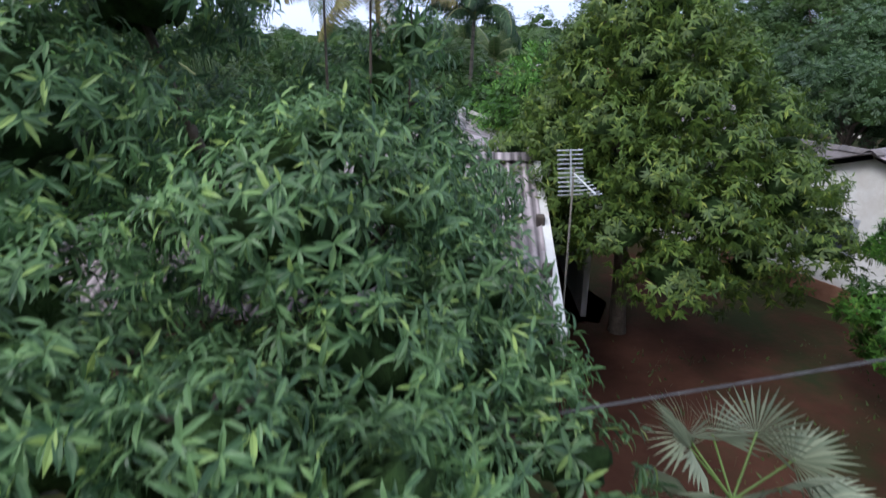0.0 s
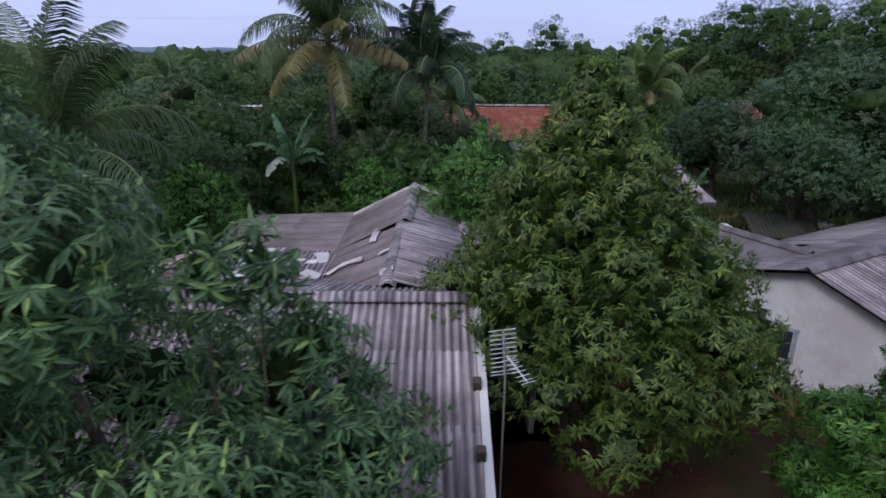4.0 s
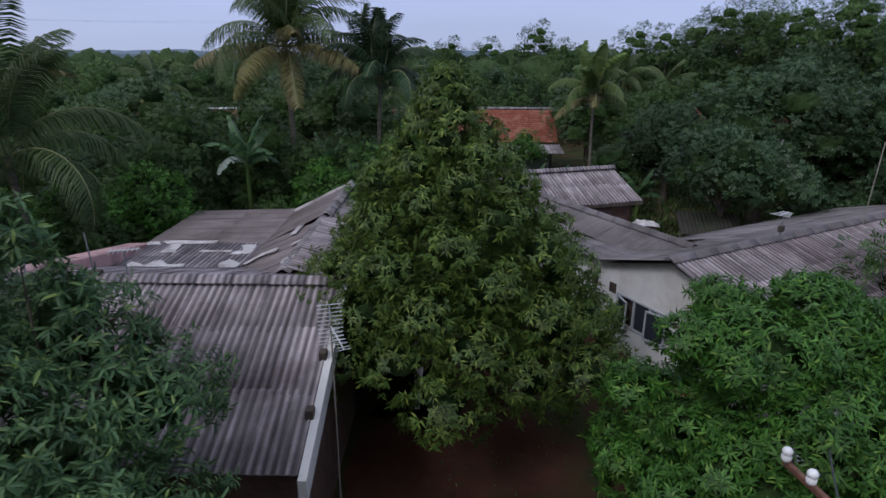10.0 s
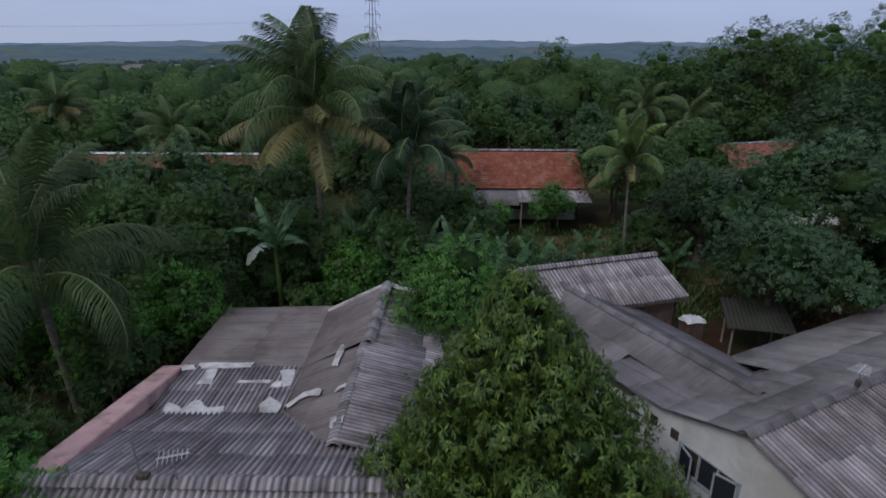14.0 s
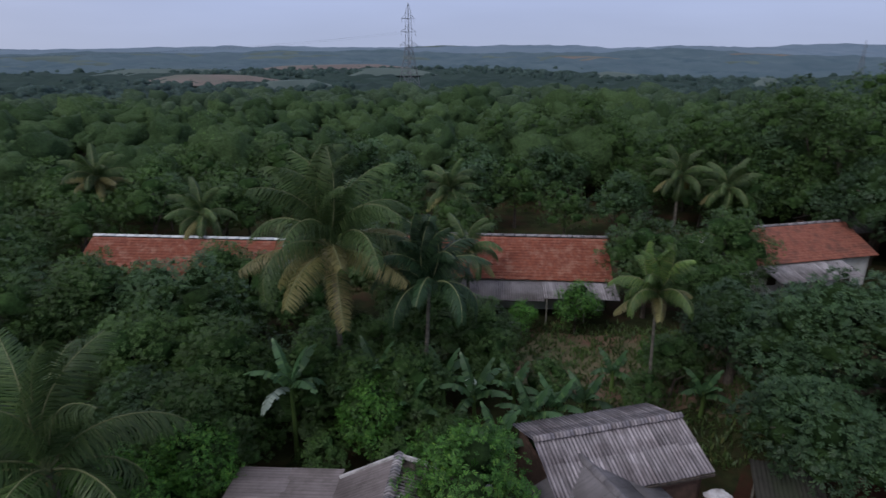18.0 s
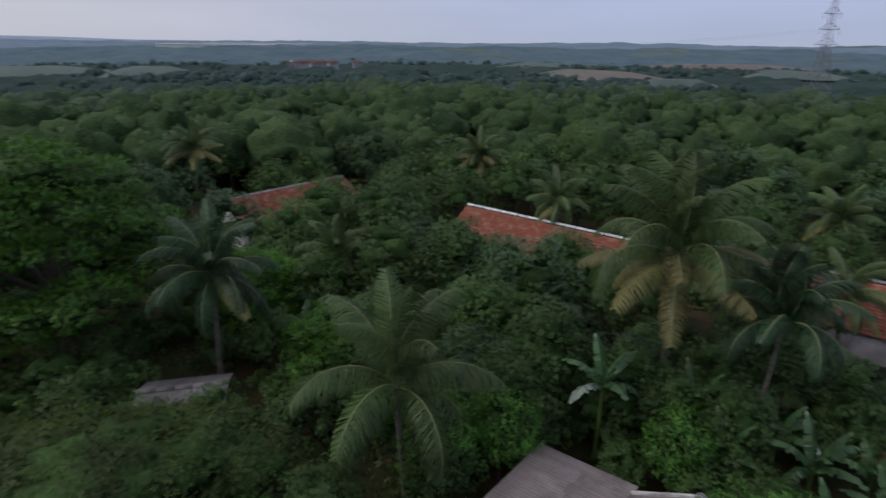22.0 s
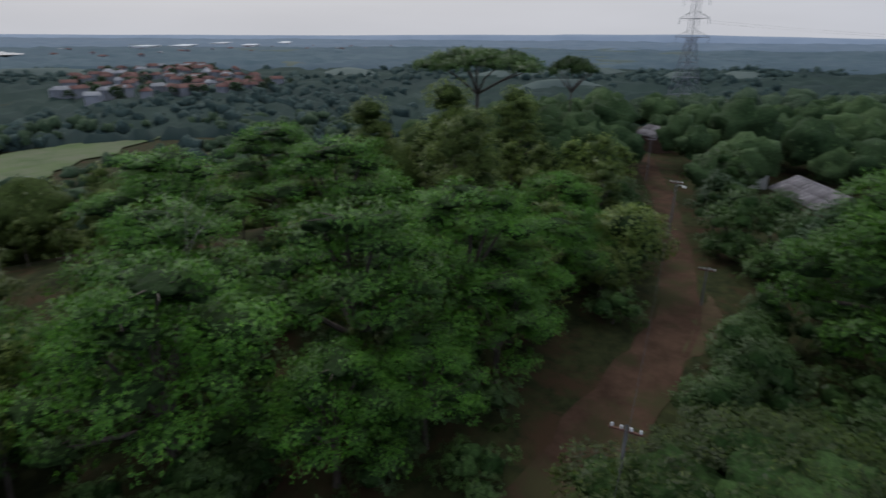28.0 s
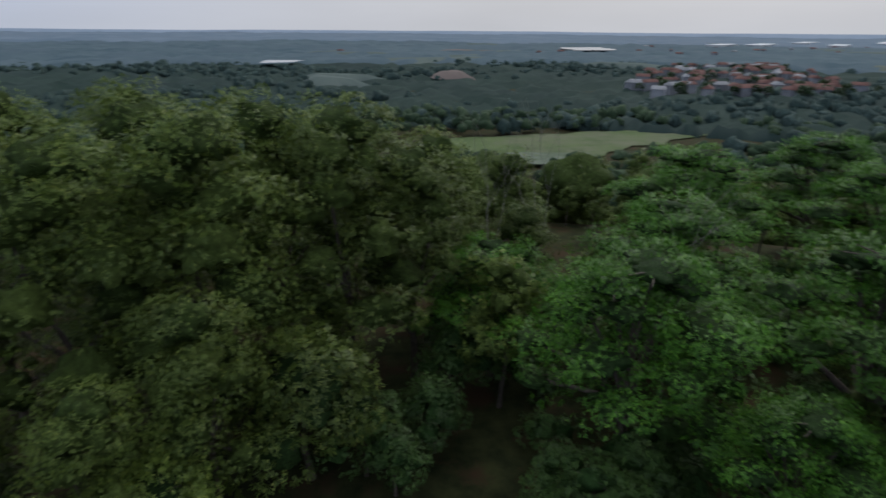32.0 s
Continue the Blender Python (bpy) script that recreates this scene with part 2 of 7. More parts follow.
M_MANGO = leaf_mat("mango_leaf", (0.032, 0.074, 0.034), (0.134, 0.236, 0.092), (0.29, 0.40, 0.11), glow=0.36, rough=0.42, patch=0.9)
M_BRIGHT = leaf_mat("bright_leaf", (0.036, 0.110, 0.018), (0.125, 0.300, 0.046), (0.24, 0.40, 0.065), glow=0.35, patch=1.6)
M_CONE = leaf_mat("olive_leaf", (0.046, 0.090, 0.020), (0.128, 0.200, 0.036), (0.26, 0.32, 0.058), glow=0.34, patch=2.0)
M_DARK = leaf_mat("dark_leaf", (0.032, 0.070, 0.028), (0.066, 0.122, 0.048), (0.098, 0.158, 0.058), glow=0.25, patch=0.3)
M_WOOD = leaf_mat("woodland_leaf", (0.037, 0.076, 0.018), (0.069, 0.127, 0.028), (0.09, 0.16, 0.038), glow=0.28, patch=0.26)
M_DOME = leaf_mat("dome_tree_leaf", (0.019, 0.037, 0.005), (0.050, 0.082, 0.009), (0.12, 0.165, 0.022), glow=0.3, patch=0.3)
M_LAYER = leaf_mat("layered_leaf", (0.026, 0.078, 0.008), (0.098, 0.255, 0.022), (0.19, 0.38, 0.04), glow=0.38, patch=0.3)
M_FEATHER = leaf_mat("feathery_leaf", (0.070, 0.110, 0.020), (0.152, 0.212, 0.038), (0.26, 0.30, 0.062), glow=0.3, patch=0.12)
M_PALM = leaf_mat("palm_leaf", (0.050, 0.090, 0.030), (0.100, 0.155, 0.050), (0.15, 0.19, 0.07), glow=0.32)
M_PALM_OLD = leaf_mat("old_palm_leaf", (0.15, 0.145, 0.050), (0.28, 0.25, 0.095), (0.38, 0.31, 0.15), glow=0.25)
M_PALM_DARK = leaf_mat("dark_palm_leaf", (0.018, 0.042, 0.019), (0.042, 0.086, 0.036), (0.075, 0.125, 0.045), glow=0.25)
M_PALM_LIGHT = leaf_mat("light_palm_leaf", (0.070, 0.130, 0.036), (0.15, 0.23, 0.06), (0.26, 0.27, 0.08), glow=0.3)
M_BANANA = leaf_mat("banana_leaf", (0.05, 0.11, 0.045), (0.09, 0.17, 0.07), (0.13, 0.22, 0.08), glow=0.35, rough=0.4)
M_BANANA_PALE = leaf_mat("pale_banana_leaf", (0.24, 0.30, 0.24), (0.34, 0.40, 0.33), glow=0.3, rough=0.4)
# from here to the hills, distance haze is put into the base colours
M_FARWOOD = leaf_mat("hazed_far_woodland", (0.040, 0.074, 0.040), (0.064, 0.105, 0.054), (0.085, 0.125, 0.062), glow=0.25, patch=0.16)
M_DISTANT = rough_mat("hazed_distant_woodland", (0.022, 0.040, 0.034), (0.048, 0.072, 0.062), scale=0.02, bump=0.0, third=(0.032, 0.050, 0.047), spec=0.05, spread=0.5)
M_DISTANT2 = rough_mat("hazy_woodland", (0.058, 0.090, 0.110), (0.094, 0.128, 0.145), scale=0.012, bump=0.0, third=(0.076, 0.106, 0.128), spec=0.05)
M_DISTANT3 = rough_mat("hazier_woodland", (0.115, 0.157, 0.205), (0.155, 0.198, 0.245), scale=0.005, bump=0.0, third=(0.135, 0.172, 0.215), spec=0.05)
M_TILE_FAR = rough_mat("hazed_red_roof", (0.105, 0.058, 0.052), (0.155, 0.085, 0.075), scale=0.1, bump=0.0, spec=0.05)
M_WALL_FAR = rough_mat("hazed_pale_wall", (0.20, 0.205, 0.22), (0.30, 0.305, 0.32), scale=0.1, bump=0.0, spec=0.05)
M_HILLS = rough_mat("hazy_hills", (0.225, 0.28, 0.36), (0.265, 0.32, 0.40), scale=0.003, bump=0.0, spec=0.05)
M_CANOPY = canopy_mat("green_canopy", (0.026, 0.050, 0.018), (0.056, 0.092, 0.034), 3.0)
# the far and hazy copies of the canopy green hold haze in their colour
M_CANOPY_FAR = canopy_mat("hazed_far_canopy", (0.032, 0.055, 0.029), (0.060, 0.092, 0.049), 2.2)
M_CANOPY_OLIVE = canopy_mat("olive_canopy", (0.034, 0.054, 0.013), (0.074, 0.102, 0.024), 3.0)
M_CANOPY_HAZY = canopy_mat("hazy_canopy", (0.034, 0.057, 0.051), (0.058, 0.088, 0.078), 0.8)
M_GRASS = leaf_mat("grass_blade", (0.05, 0.085, 0.025), (0.09, 0.14, 0.04), (0.16, 0.17, 0.06), glow=0.25)
M_RIB = rough_mat("palm_midrib", (0.13, 0.145, 0.06), (0.20, 0.21, 0.095), scale=2, bump=0.0)
M_BARK = rough_mat("bark", (0.055, 0.042, 0.032), (0.12, 0.095, 0.075), scale=5, fine=30, bump=0.6, streak=(9, 9, 0.8))
M_PALMBARK = rough_mat("palm_bark", (0.09, 0.08, 0.065), (0.17, 0.15, 0.12), scale=4, fine=20, bump=0.6, streak=(0.5, 0.5, 9))
M_DEADWOOD = rough_mat("dead_wood", (0.16, 0.145, 0.12), (0.26, 0.24, 0.21), scale=4, fine=30)
M_SOIL = rough_mat("red_soil", (0.036, 0.016, 0.011), (0.078, 0.036, 0.024), scale=0.5, fine=9, bump=0.7, third=(0.026, 0.032, 0.014), spread=0.35, spec=0.05)
M_ROAD = rough_mat("dirt_road", (0.056, 0.034, 0.023), (0.108, 0.064, 0.044), scale=0.5, fine=8, bump=0.5, third=(0.058, 0.054, 0.026), spec=0.05)
M_FLOOR = rough_mat("weedy_ground", (0.020, 0.024, 0.011), (0.045, 0.050, 0.020), scale=0.8, fine=6, bump=0.9, third=(0.055, 0.034, 0.02), spec=0.05)
M_ASB = rough_mat("asbestos_sheet", (0.215, 0.186, 0.196), (0.40, 0.352, 0.372), scale=1.1, fine=60, bump=0.15, third=(0.185, 0.150, 0.158), spread=0.4, waves=0.177, shade_grime=1.15)
M_ASB_DARK = rough_mat("mossy_asbestos", (0.125, 0.112, 0.118), (0.20, 0.18, 0.19), scale=0.8, fine=60, bump=0.2, third=(0.10, 0.087, 0.086), spread=0.4, waves=0.075, shade_grime=0.35, vary=0.35)
M_ASB_PALE = rough_mat("pale_dusty_asbestos", (0.165, 0.150, 0.152), (0.26, 0.238, 0.242), scale=0.7, fine=60, bump=0.15, third=(0.115, 0.102, 0.102), spread=0.4, waves=0.075, shade_grime=0.35, vary=0.35)
M_ASB_BROWN = rough_mat("brownish_asbestos", (0.155, 0.128, 0.130), (0.235, 0.200, 0.205), scale=0.9, fine=60, bump=0.2, third=(0.13, 0.108, 0.106), spread=0.4, waves=0.177, shade_grime=0.4, vary=0.5)
# inner leaf masses: the shade within a crown is put into their colour
M_CORE_SHADE = canopy_mat("shaded_inner_leaves", (0.014, 0.030, 0.008), (0.030, 0.056, 0.016), 6.0)
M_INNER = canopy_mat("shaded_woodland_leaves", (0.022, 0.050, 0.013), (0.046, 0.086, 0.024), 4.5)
# dark brown wall colour, with shade under roofs put into it
M_DARK_WALL = rough_mat("dark_brown_wall", (0.07, 0.04, 0.03), (0.13, 0.075, 0.055), scale=3, fine=20, bump=0.6)
M_ASB_LIGHT = rough_mat("dusty_asbestos", (0.25, 0.225, 0.235), (0.38, 0.35, 0.365), scale=1.0, fine=60, bump=0.15, third=(0.17, 0.15, 0.155), spread=0.4, waves=0.177)
M_CEMENT = rough_mat("cement_patch", (0.42, 0.40, 0.41), (0.60, 0.57, 0.58), scale=3, fine=40, third=(0.3, 0.27, 0.27))
M_WHITE = rough_mat("whitewashed_wall", (0.60, 0.595, 0.59), (0.74, 0.73, 0.72), scale=1.3, fine=50, bump=0.12, third=(0.56, 0.53, 0.50))
M_PINK = rough_mat("faded_pink_plaster", (0.42, 0.25, 0.25), (0.54, 0.35, 0.35), scale=2, fine=40, third=(0.25, 0.17, 0.16))
M_TIMBER = rough_mat("dark_timber", (0.04, 0.03, 0.025), (0.09, 0.07, 0.055), scale=4, fine=40, streak=(6, 6, 0.7))
M_FRAME = rough_mat("grey_window_frame", (0.34, 0.36, 0.40), (0.45, 0.47, 0.50), scale=6, fine=80, bump=0.05)
M_TILE = rough_mat("clay_tile", (0.17, 0.046, 0.030), (0.31, 0.092, 0.048), scale=3.6, fine=30, bump=0.4, third=(0.34, 0.155, 0.105), spread=0.35)
M_TILE_OLD = rough_mat("faded_clay_tile", (0.24, 0.075, 0.05), (0.34, 0.13, 0.085), scale=3.0, fine=30, bump=0.3, third=(0.17, 0.07, 0.05))
M_METAL = rough_mat("dull_aluminium", (0.45, 0.46, 0.48), (0.62, 0.63, 0.65), scale=9, rough=0.45, bump=0.05, metal=0.7)
M_STEEL = rough_mat("galvanised_steel", (0.17, 0.18, 0.20), (0.25, 0.26, 0.28), scale=5, rough=0.6, bump=0.05, metal=0.3)
M_RUST = rough_mat("rusty_steel", (0.07, 0.03, 0.022), (0.15, 0.07, 0.045), scale=9, rough=0.8, bump=0.3)
M_PORCELAIN = rough_mat("white_porcelain", (0.74, 0.74, 0.75), (0.82, 0.82, 0.82), scale=9, rough=0.25, bump=0.0)
M_CABLE = rough_mat("grey_cable", (0.045, 0.045, 0.05), (0.08, 0.08, 0.085), scale=9, rough=0.8, bump=0.0, spec=0.1)
M_CONCRETE = rough_mat("weathered_concrete", (0.13, 0.125, 0.12), (0.21, 0.205, 0.20), scale=2, fine=40)
M_FIELD = rough_mat("rice_field", (0.068, 0.105, 0.042), (0.115, 0.15, 0.066), scale=0.05, fine=2, bump=0.2, third=(0.14, 0.15, 0.095), spec=0.05)
# haze is mixed into this far green
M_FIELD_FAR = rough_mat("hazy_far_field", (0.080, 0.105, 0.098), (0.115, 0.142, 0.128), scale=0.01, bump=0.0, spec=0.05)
M_FIELD_PALE = rough_mat("flooded_field", (0.15, 0.18, 0.13), (0.23, 0.26, 0.22), scale=0.05, fine=2, bump=0.1, third=(0.10, 0.13, 0.08), spec=0.05)
M_BARE = rough_mat("bare_hillside", (0.155, 0.125, 0.115), (0.20, 0.165, 0.15), scale=0.01, fine=1, bump=0.1, third=(0.12, 0.14, 0.115), spec=0.05)
M_SHEETWHITE = rough_mat("pale_sheet_roof", (0.55, 0.56, 0.58), (0.70, 0.71, 0.72), scale=1, fine=20, bump=0.1)


def plain_glass(name, tint):
    m, n, l, out = material(name)
    b = n.new("ShaderNodeBsdfPrincipled")
    b.inputs["Base Color"].default_value = (*tint, 1)
    b.inputs["Roughness"].default_value = 0.08
    b.inputs["Specular IOR Level"].default_value = 0.6
    l.new(b.outputs[0], out.inputs[0])
    return m


M_PANE = plain_glass("dark_window_glass", (0.03, 0.035, 0.045))


def water_mat():
    m, n, l, out = material("still_water")
    b = n.new("ShaderNodeBsdfPrincipled")
    b.inputs["Base Color"].default_value = (0.20, 0.23, 0.25, 1)
    b.inputs["Roughness"].default_value = 0.12
    b.inputs["Specular IOR Level"].default_value = 1.0
    nz = n.new("ShaderNodeTexNoise")
    nz.inputs["Scale"].default_value = 0.3
    bp = n.new("ShaderNodeBump")
    bp.inputs["Strength"].default_value = 0.05
    l.new(nz.outputs["Fac"], bp.inputs["Height"])
    l.new(bp.outputs[0], b.inputs["Normal"])
    l.new(b.outputs[0], out.inputs[0])
    return m


M_WATER = water_mat()


# ---- helpers ----
def mesh_from(name, verts, faces, mat, smooth=False, slot=None, mat2=None):
    """A mesh from arrays: verts (n, 3), faces a list of index arrays of one size each."""
    verts = np.asarray(verts, np.float32)
    me = bpy.data.meshes.new(name)
    groups = [np.asarray(f, np.int32) for f in (faces if isinstance(faces, list) else [faces]) if len(f)]
    me.vertices.add(len(verts))
    me.vertices.foreach_set("co", verts.ravel())
    loops = np.concatenate([g.ravel() for g in groups])
    sizes = np.concatenate([np.full(len(g), g.shape[1], np.int32) for g in groups])
    starts = np.concatenate([[0], np.cumsum(sizes)[:-1]]).astype(np.int32)
    me.loops.add(len(loops))
    me.loops.foreach_set("vertex_index", loops)
    me.polygons.add(len(sizes))
    me.polygons.foreach_set("loop_start", starts)
    me.polygons.foreach_set("loop_total", sizes)
    if smooth:
        me.polygons.foreach_set("use_smooth", np.ones(len(sizes), bool))
    me.materials.append(mat)
    if mat2 is not None:
        me.materials.append(mat2)
        me.polygons.foreach_set("material_index", np.asarray(slot, np.int32))
    me.update(calc_edges=True)
    return me


def soften(me, normals, count):
    """Shade the first count vertices, the blades, after the roundness of the clump they belong to."""
    full = np.zeros((len(me.vertices), 3), np.float32)
    me.vertex_normals.foreach_get("vector", full.ravel())
    full[:count] = unit(0.78 * normals + 0.22 * full[:count])
    a = me.attributes.new("custom_normal", "FLOAT_VECTOR", "POINT")
    a.data.foreach_set("vector", full.ravel())
    me.update()
    return me


def put(name, me, parent=None, m=None, label=""):
    ob = new(name, me)
    if parent is not None:
        ob.parent = parent
    if m is not None:
        ob.matrix_basis = m
    if label:
        tagged(ob, label)
    return ob


def part(name, bm, mat, parent, label="", m=None, smooth=False):
    me = bpy.data.meshes.new(name)
    bm.to_mesh(me)
    bm.free()
    if smooth:
        for p in me.polygons:
            p.use_smooth = True
    me.materials.append(mat)
    return put(name, me, parent, m, label)


def thing(name, m, label, category, group="", kind=""):
    ob = new(name)
    ob.empty_display_size = 0.2
    ob.matrix_basis = m
    return tagged(ob, label, category, group, kind)


def box_bm(sx, sy, sz, at=(0, 0, 0), bevel=0.0, rot=None, bm=None):
    """A box centred at a place, added to bm."""
    bm = bm or bmesh.new()
    m = Matrix.Translation(at) @ (rot.to_4x4() if rot is not None else Matrix.Identity(4)) @ Matrix.Diagonal((sx, sy, sz, 1))
    r = bmesh.ops.create_cube(bm, size=1, matrix=m)
    if bevel:
        edges = list({e for v in r["verts"] for e in v.link_edges})
        bmesh.ops.bevel(bm, geom=edges, offset=bevel, segments=1, affect="EDGES")
    return bm


def tube_arrays(points, radii, sides=7):
    """A tapered tube along a bent line."""
    pts = [Vector(p) for p in points]
    vs, fs = [], []
    for k, p in enumerate(pts):
        d = (pts[min(k + 1, len(pts) - 1)] - pts[max(k - 1, 0)]).normalized()
        s = d.cross(Vector((0.31, 0.95, 0.07))).normalized()
        t = d.cross(s)
        for j in range(sides):
            a = 2 * math.pi * j / sides
            vs.append(p + (s * math.cos(a) + t * math.sin(a)) * radii[k])
    for k in range(len(pts) - 1):
        for j in range(sides):
            a, b = k * sides + j, k * sides + (j + 1) % sides
            fs.append((a, b, b + sides, a + sides))
    return np.array([v[:] for v in vs]), np.array(fs)


def tube_mesh(name, runs, mat, sides=7):
    """Several tubes joined: runs of (points, radii)."""
    V, Q, base = [], [], 0
    for points, radii in runs:
        v, f = tube_arrays(points, radii, sides)
        V.append(v)
        Q.append(f + base)
        base += len(v)
    return mesh_from(name, np.concatenate(V), [np.concatenate(Q)], mat, smooth=True)


def unit(a):
    return a / np.maximum(np.linalg.norm(a, axis=-1, keepdims=True), 1e-9)


LANCE_V = np.array([(0, 0, 0), (-0.13, 0.42, 0.02), (0.13, 0.42, 0.02), (0, 0.48, -0.035), (0, 1, -0.13)])
LANCE_F = np.array([(0, 2, 3), (0, 3, 1), (1, 3, 4), (3, 2, 4)])
LONG_V = np.array([(0, 0, 0), (-0.10, 0.30, 0.03), (0.10, 0.30, 0.03), (0, 0.32, -0.01), (-0.09, 0.68, -0.03), (0.09, 0.68, -0.03), (0, 0.70, -0.07), (0, 1, -0.22)])
LONG_F = np.array([(0, 2, 3), (0, 3, 1), (1, 3, 6), (1, 6, 4), (3, 2, 5), (3, 5, 6), (4, 6, 7), (6, 5, 7)])


def fan_template(angles, width, sag):
    v, f = [], []
    for k, a in enumerate(angles):
        s, c = math.sin(a), math.cos(a)
        L = 1.0 - 0.25 * abs(a)
        v += [(0.12 * s, 0.12 * c, 0), (L * 0.5 * s - width * c, L * 0.5 * c + width * s, 0.02), (L * 0.55 * s + width * c, L * 0.55 * c - width * s, 0.02), (L * s, L * c, -sag)]
        f += [(4 * k, 4 * k + 2, 4 * k + 3), (4 * k, 4 * k + 3, 4 * k + 1)]
    return np.array(v), np.array(f)


SPRAY_V, SPRAY_F = fan_template((-0.75, 0.0, 0.8), 0.13, 0.15)
TRIO_V = np.array([(0, 0, 0), (-0.42, 0.55, -0.03), (-0.22, 0.72, -0.02), (0.05, 0.1, 0), (-0.08, 0.95, -0.12), (0.12, 0.98, -0.1), (0.1, 0.05, 0), (0.3, 0.72, -0.04), (0.48, 0.5, -0.06)])
TRIO_F = np.array([(0, 2, 1), (3, 5, 4), (6, 8, 7)])


def leaf_arrays(pos, d, up, size, tv, tf):
    """Blades at pos along d, their faces towards up."""
    d = unit(d)
    s = unit(np.cross(d, up))
    n = np.cross(s, d)
    size = np.broadcast_to(np.asarray(size, float), (len(pos),))[:, None, None]
    v = pos[:, None, :] + size * (tv[None, :, 1:2] * d[:, None, :] + tv[None, :, 0:1] * s[:, None, :] + tv[None, :, 2:3] * n[:, None, :])
    f = tf[None] + (np.arange(len(pos)) * len(tv))[:, None, None]
    return v.reshape(-1, 3), f.reshape(-1, tf.shape[1])


def lobe_points(lobes, count, rng, depth=0.3, under=-0.55):
    """Points spread over the outer shells of overlapping ellipsoids, and the outward ways there."""
    L = np.array(lobes, float)
    area = (L[:, 3] * L[:, 4] + L[:, 3] * L[:, 5] + L[:, 4] * L[:, 5])
    pos, nor = np.zeros((0, 3)), np.zeros((0, 3))
    while len(pos) < count:
        k = rng.choice(len(L), count * 2, p=area / area.sum())
        u = unit(rng.normal(size=(count * 2, 3)))
        keep = u[:, 2] > under
        k, u = k[keep], u[keep]
        r = 1 - depth * rng.random(len(u)) ** 2
        wob = 1 + 0.16 * np.sin(u[:, 0] * 5 + k * 2.1) * np.cos(u[:, 2] * 6 + k) + 0.08 * np.sin(u[:, 1] * 11 + k)
        p = L[k, :3] + u * L[k, 3:6] * (r * wob)[:, None]
        inside = np.zeros(len(p), bool)
        for j in range(len(L)):
            q = ((p - L[j, :3]) / L[j, 3:6])
            inside |= (np.sum(q * q, 1) < 0.62) & (k != j)
        p, n = p[~inside], unit(u / L[k, 3:6])[~inside]
        pos, nor = np.concatenate([pos, p]), np.concatenate([nor, n])
    return pos[:count], nor[:count]


def sprays(pos, nor, per, size, rng, out=0.6, spread=0.9, droop=0.25, stem=0.12, whorl=False):
    """At every point a spray of blades; in a whorl they stand round the twig's end like spokes."""
    P = np.repeat(pos, per, 0)
    N = np.repeat(nor, per, 0)
    jit = unit(rng.normal(size=P.shape))
    if whorl:
        t1 = unit(np.cross(N, unit(rng.normal(size=pos.shape)).repeat(per, 0)))
        t2 = np.cross(N, t1)
        az = (np.tile(np.arange(per), len(pos)) * 2 * math.pi / per + 0.6 * rng.normal(size=len(P)))[:, None]
        ring = np.cos(az) * t1 + np.sin(az) * t2
        d = unit(ring + N * out * (0.3 + 1.2 * rng.random((len(P), 1))) + jit * 0.35 + np.array([0, 0, -droop]))
        start = P + N * stem * (rng.random((len(P), 1)) - 0.7)
        up = unit(N + np.array([0, 0, 0.4]) + rng.normal(size=P.shape) * 0.2)
    else:
        d = unit(N * out + jit * spread + np.array([0, 0, -droop]))
        start = P + jit * stem * rng.random((len(P), 1)) + N * stem * (rng.random((len(P), 1)) - 0.5)
        up = unit(N * 0.5 + np.array([0, 0, 0.8]) + rng.normal(size=P.shape) * 0.3)
    return start, d, up, size * (0.65 + 0.6 * rng.random(len(P)))


@functools.lru_cache(maxsize=None)
def dome_template(sub):
    """The upper part of a fine sphere: points and triangles."""
    bm = bmesh.new()
    bmesh.ops.create_icosphere(bm, subdivisions=sub, radius=1)
    bmesh.ops.delete(bm, geom=[f for f in bm.faces if f.calc_center_median().z < -0.55], context="FACES")
    bm.verts.index_update()
    v = np.array([p.co[:] for p in bm.verts])
    f = np.array([[p.index for p in q.verts] for q in bm.faces])
    bm.free()
    return v, f


def puffs(centres, radii, rng, sub=2, knobs=16, amp=0.34):
    """Knobbly masses of leaves, one a centre: every one bulges in its own places."""
    tv, tf = dome_template(sub)
    n = len(centres)
    K = unit(rng.normal(size=(n, knobs, 3)) + np.array([0, 0, 0.3]))
    near = np.einsum("mi,nki->nmk", tv, K).max(2)
    r = 1 - amp + amp * 1.3 * np.exp((near - 1) * 18) + 0.07 * rng.normal(size=near.shape)
    v = centres[:, None, :] + tv[None] * r[..., None] * radii[:, None, :]
    f = tf[None] + (np.arange(n) * len(tv))[:, None, None]
    return v.reshape(-1, 3), f.reshape(-1, 3)


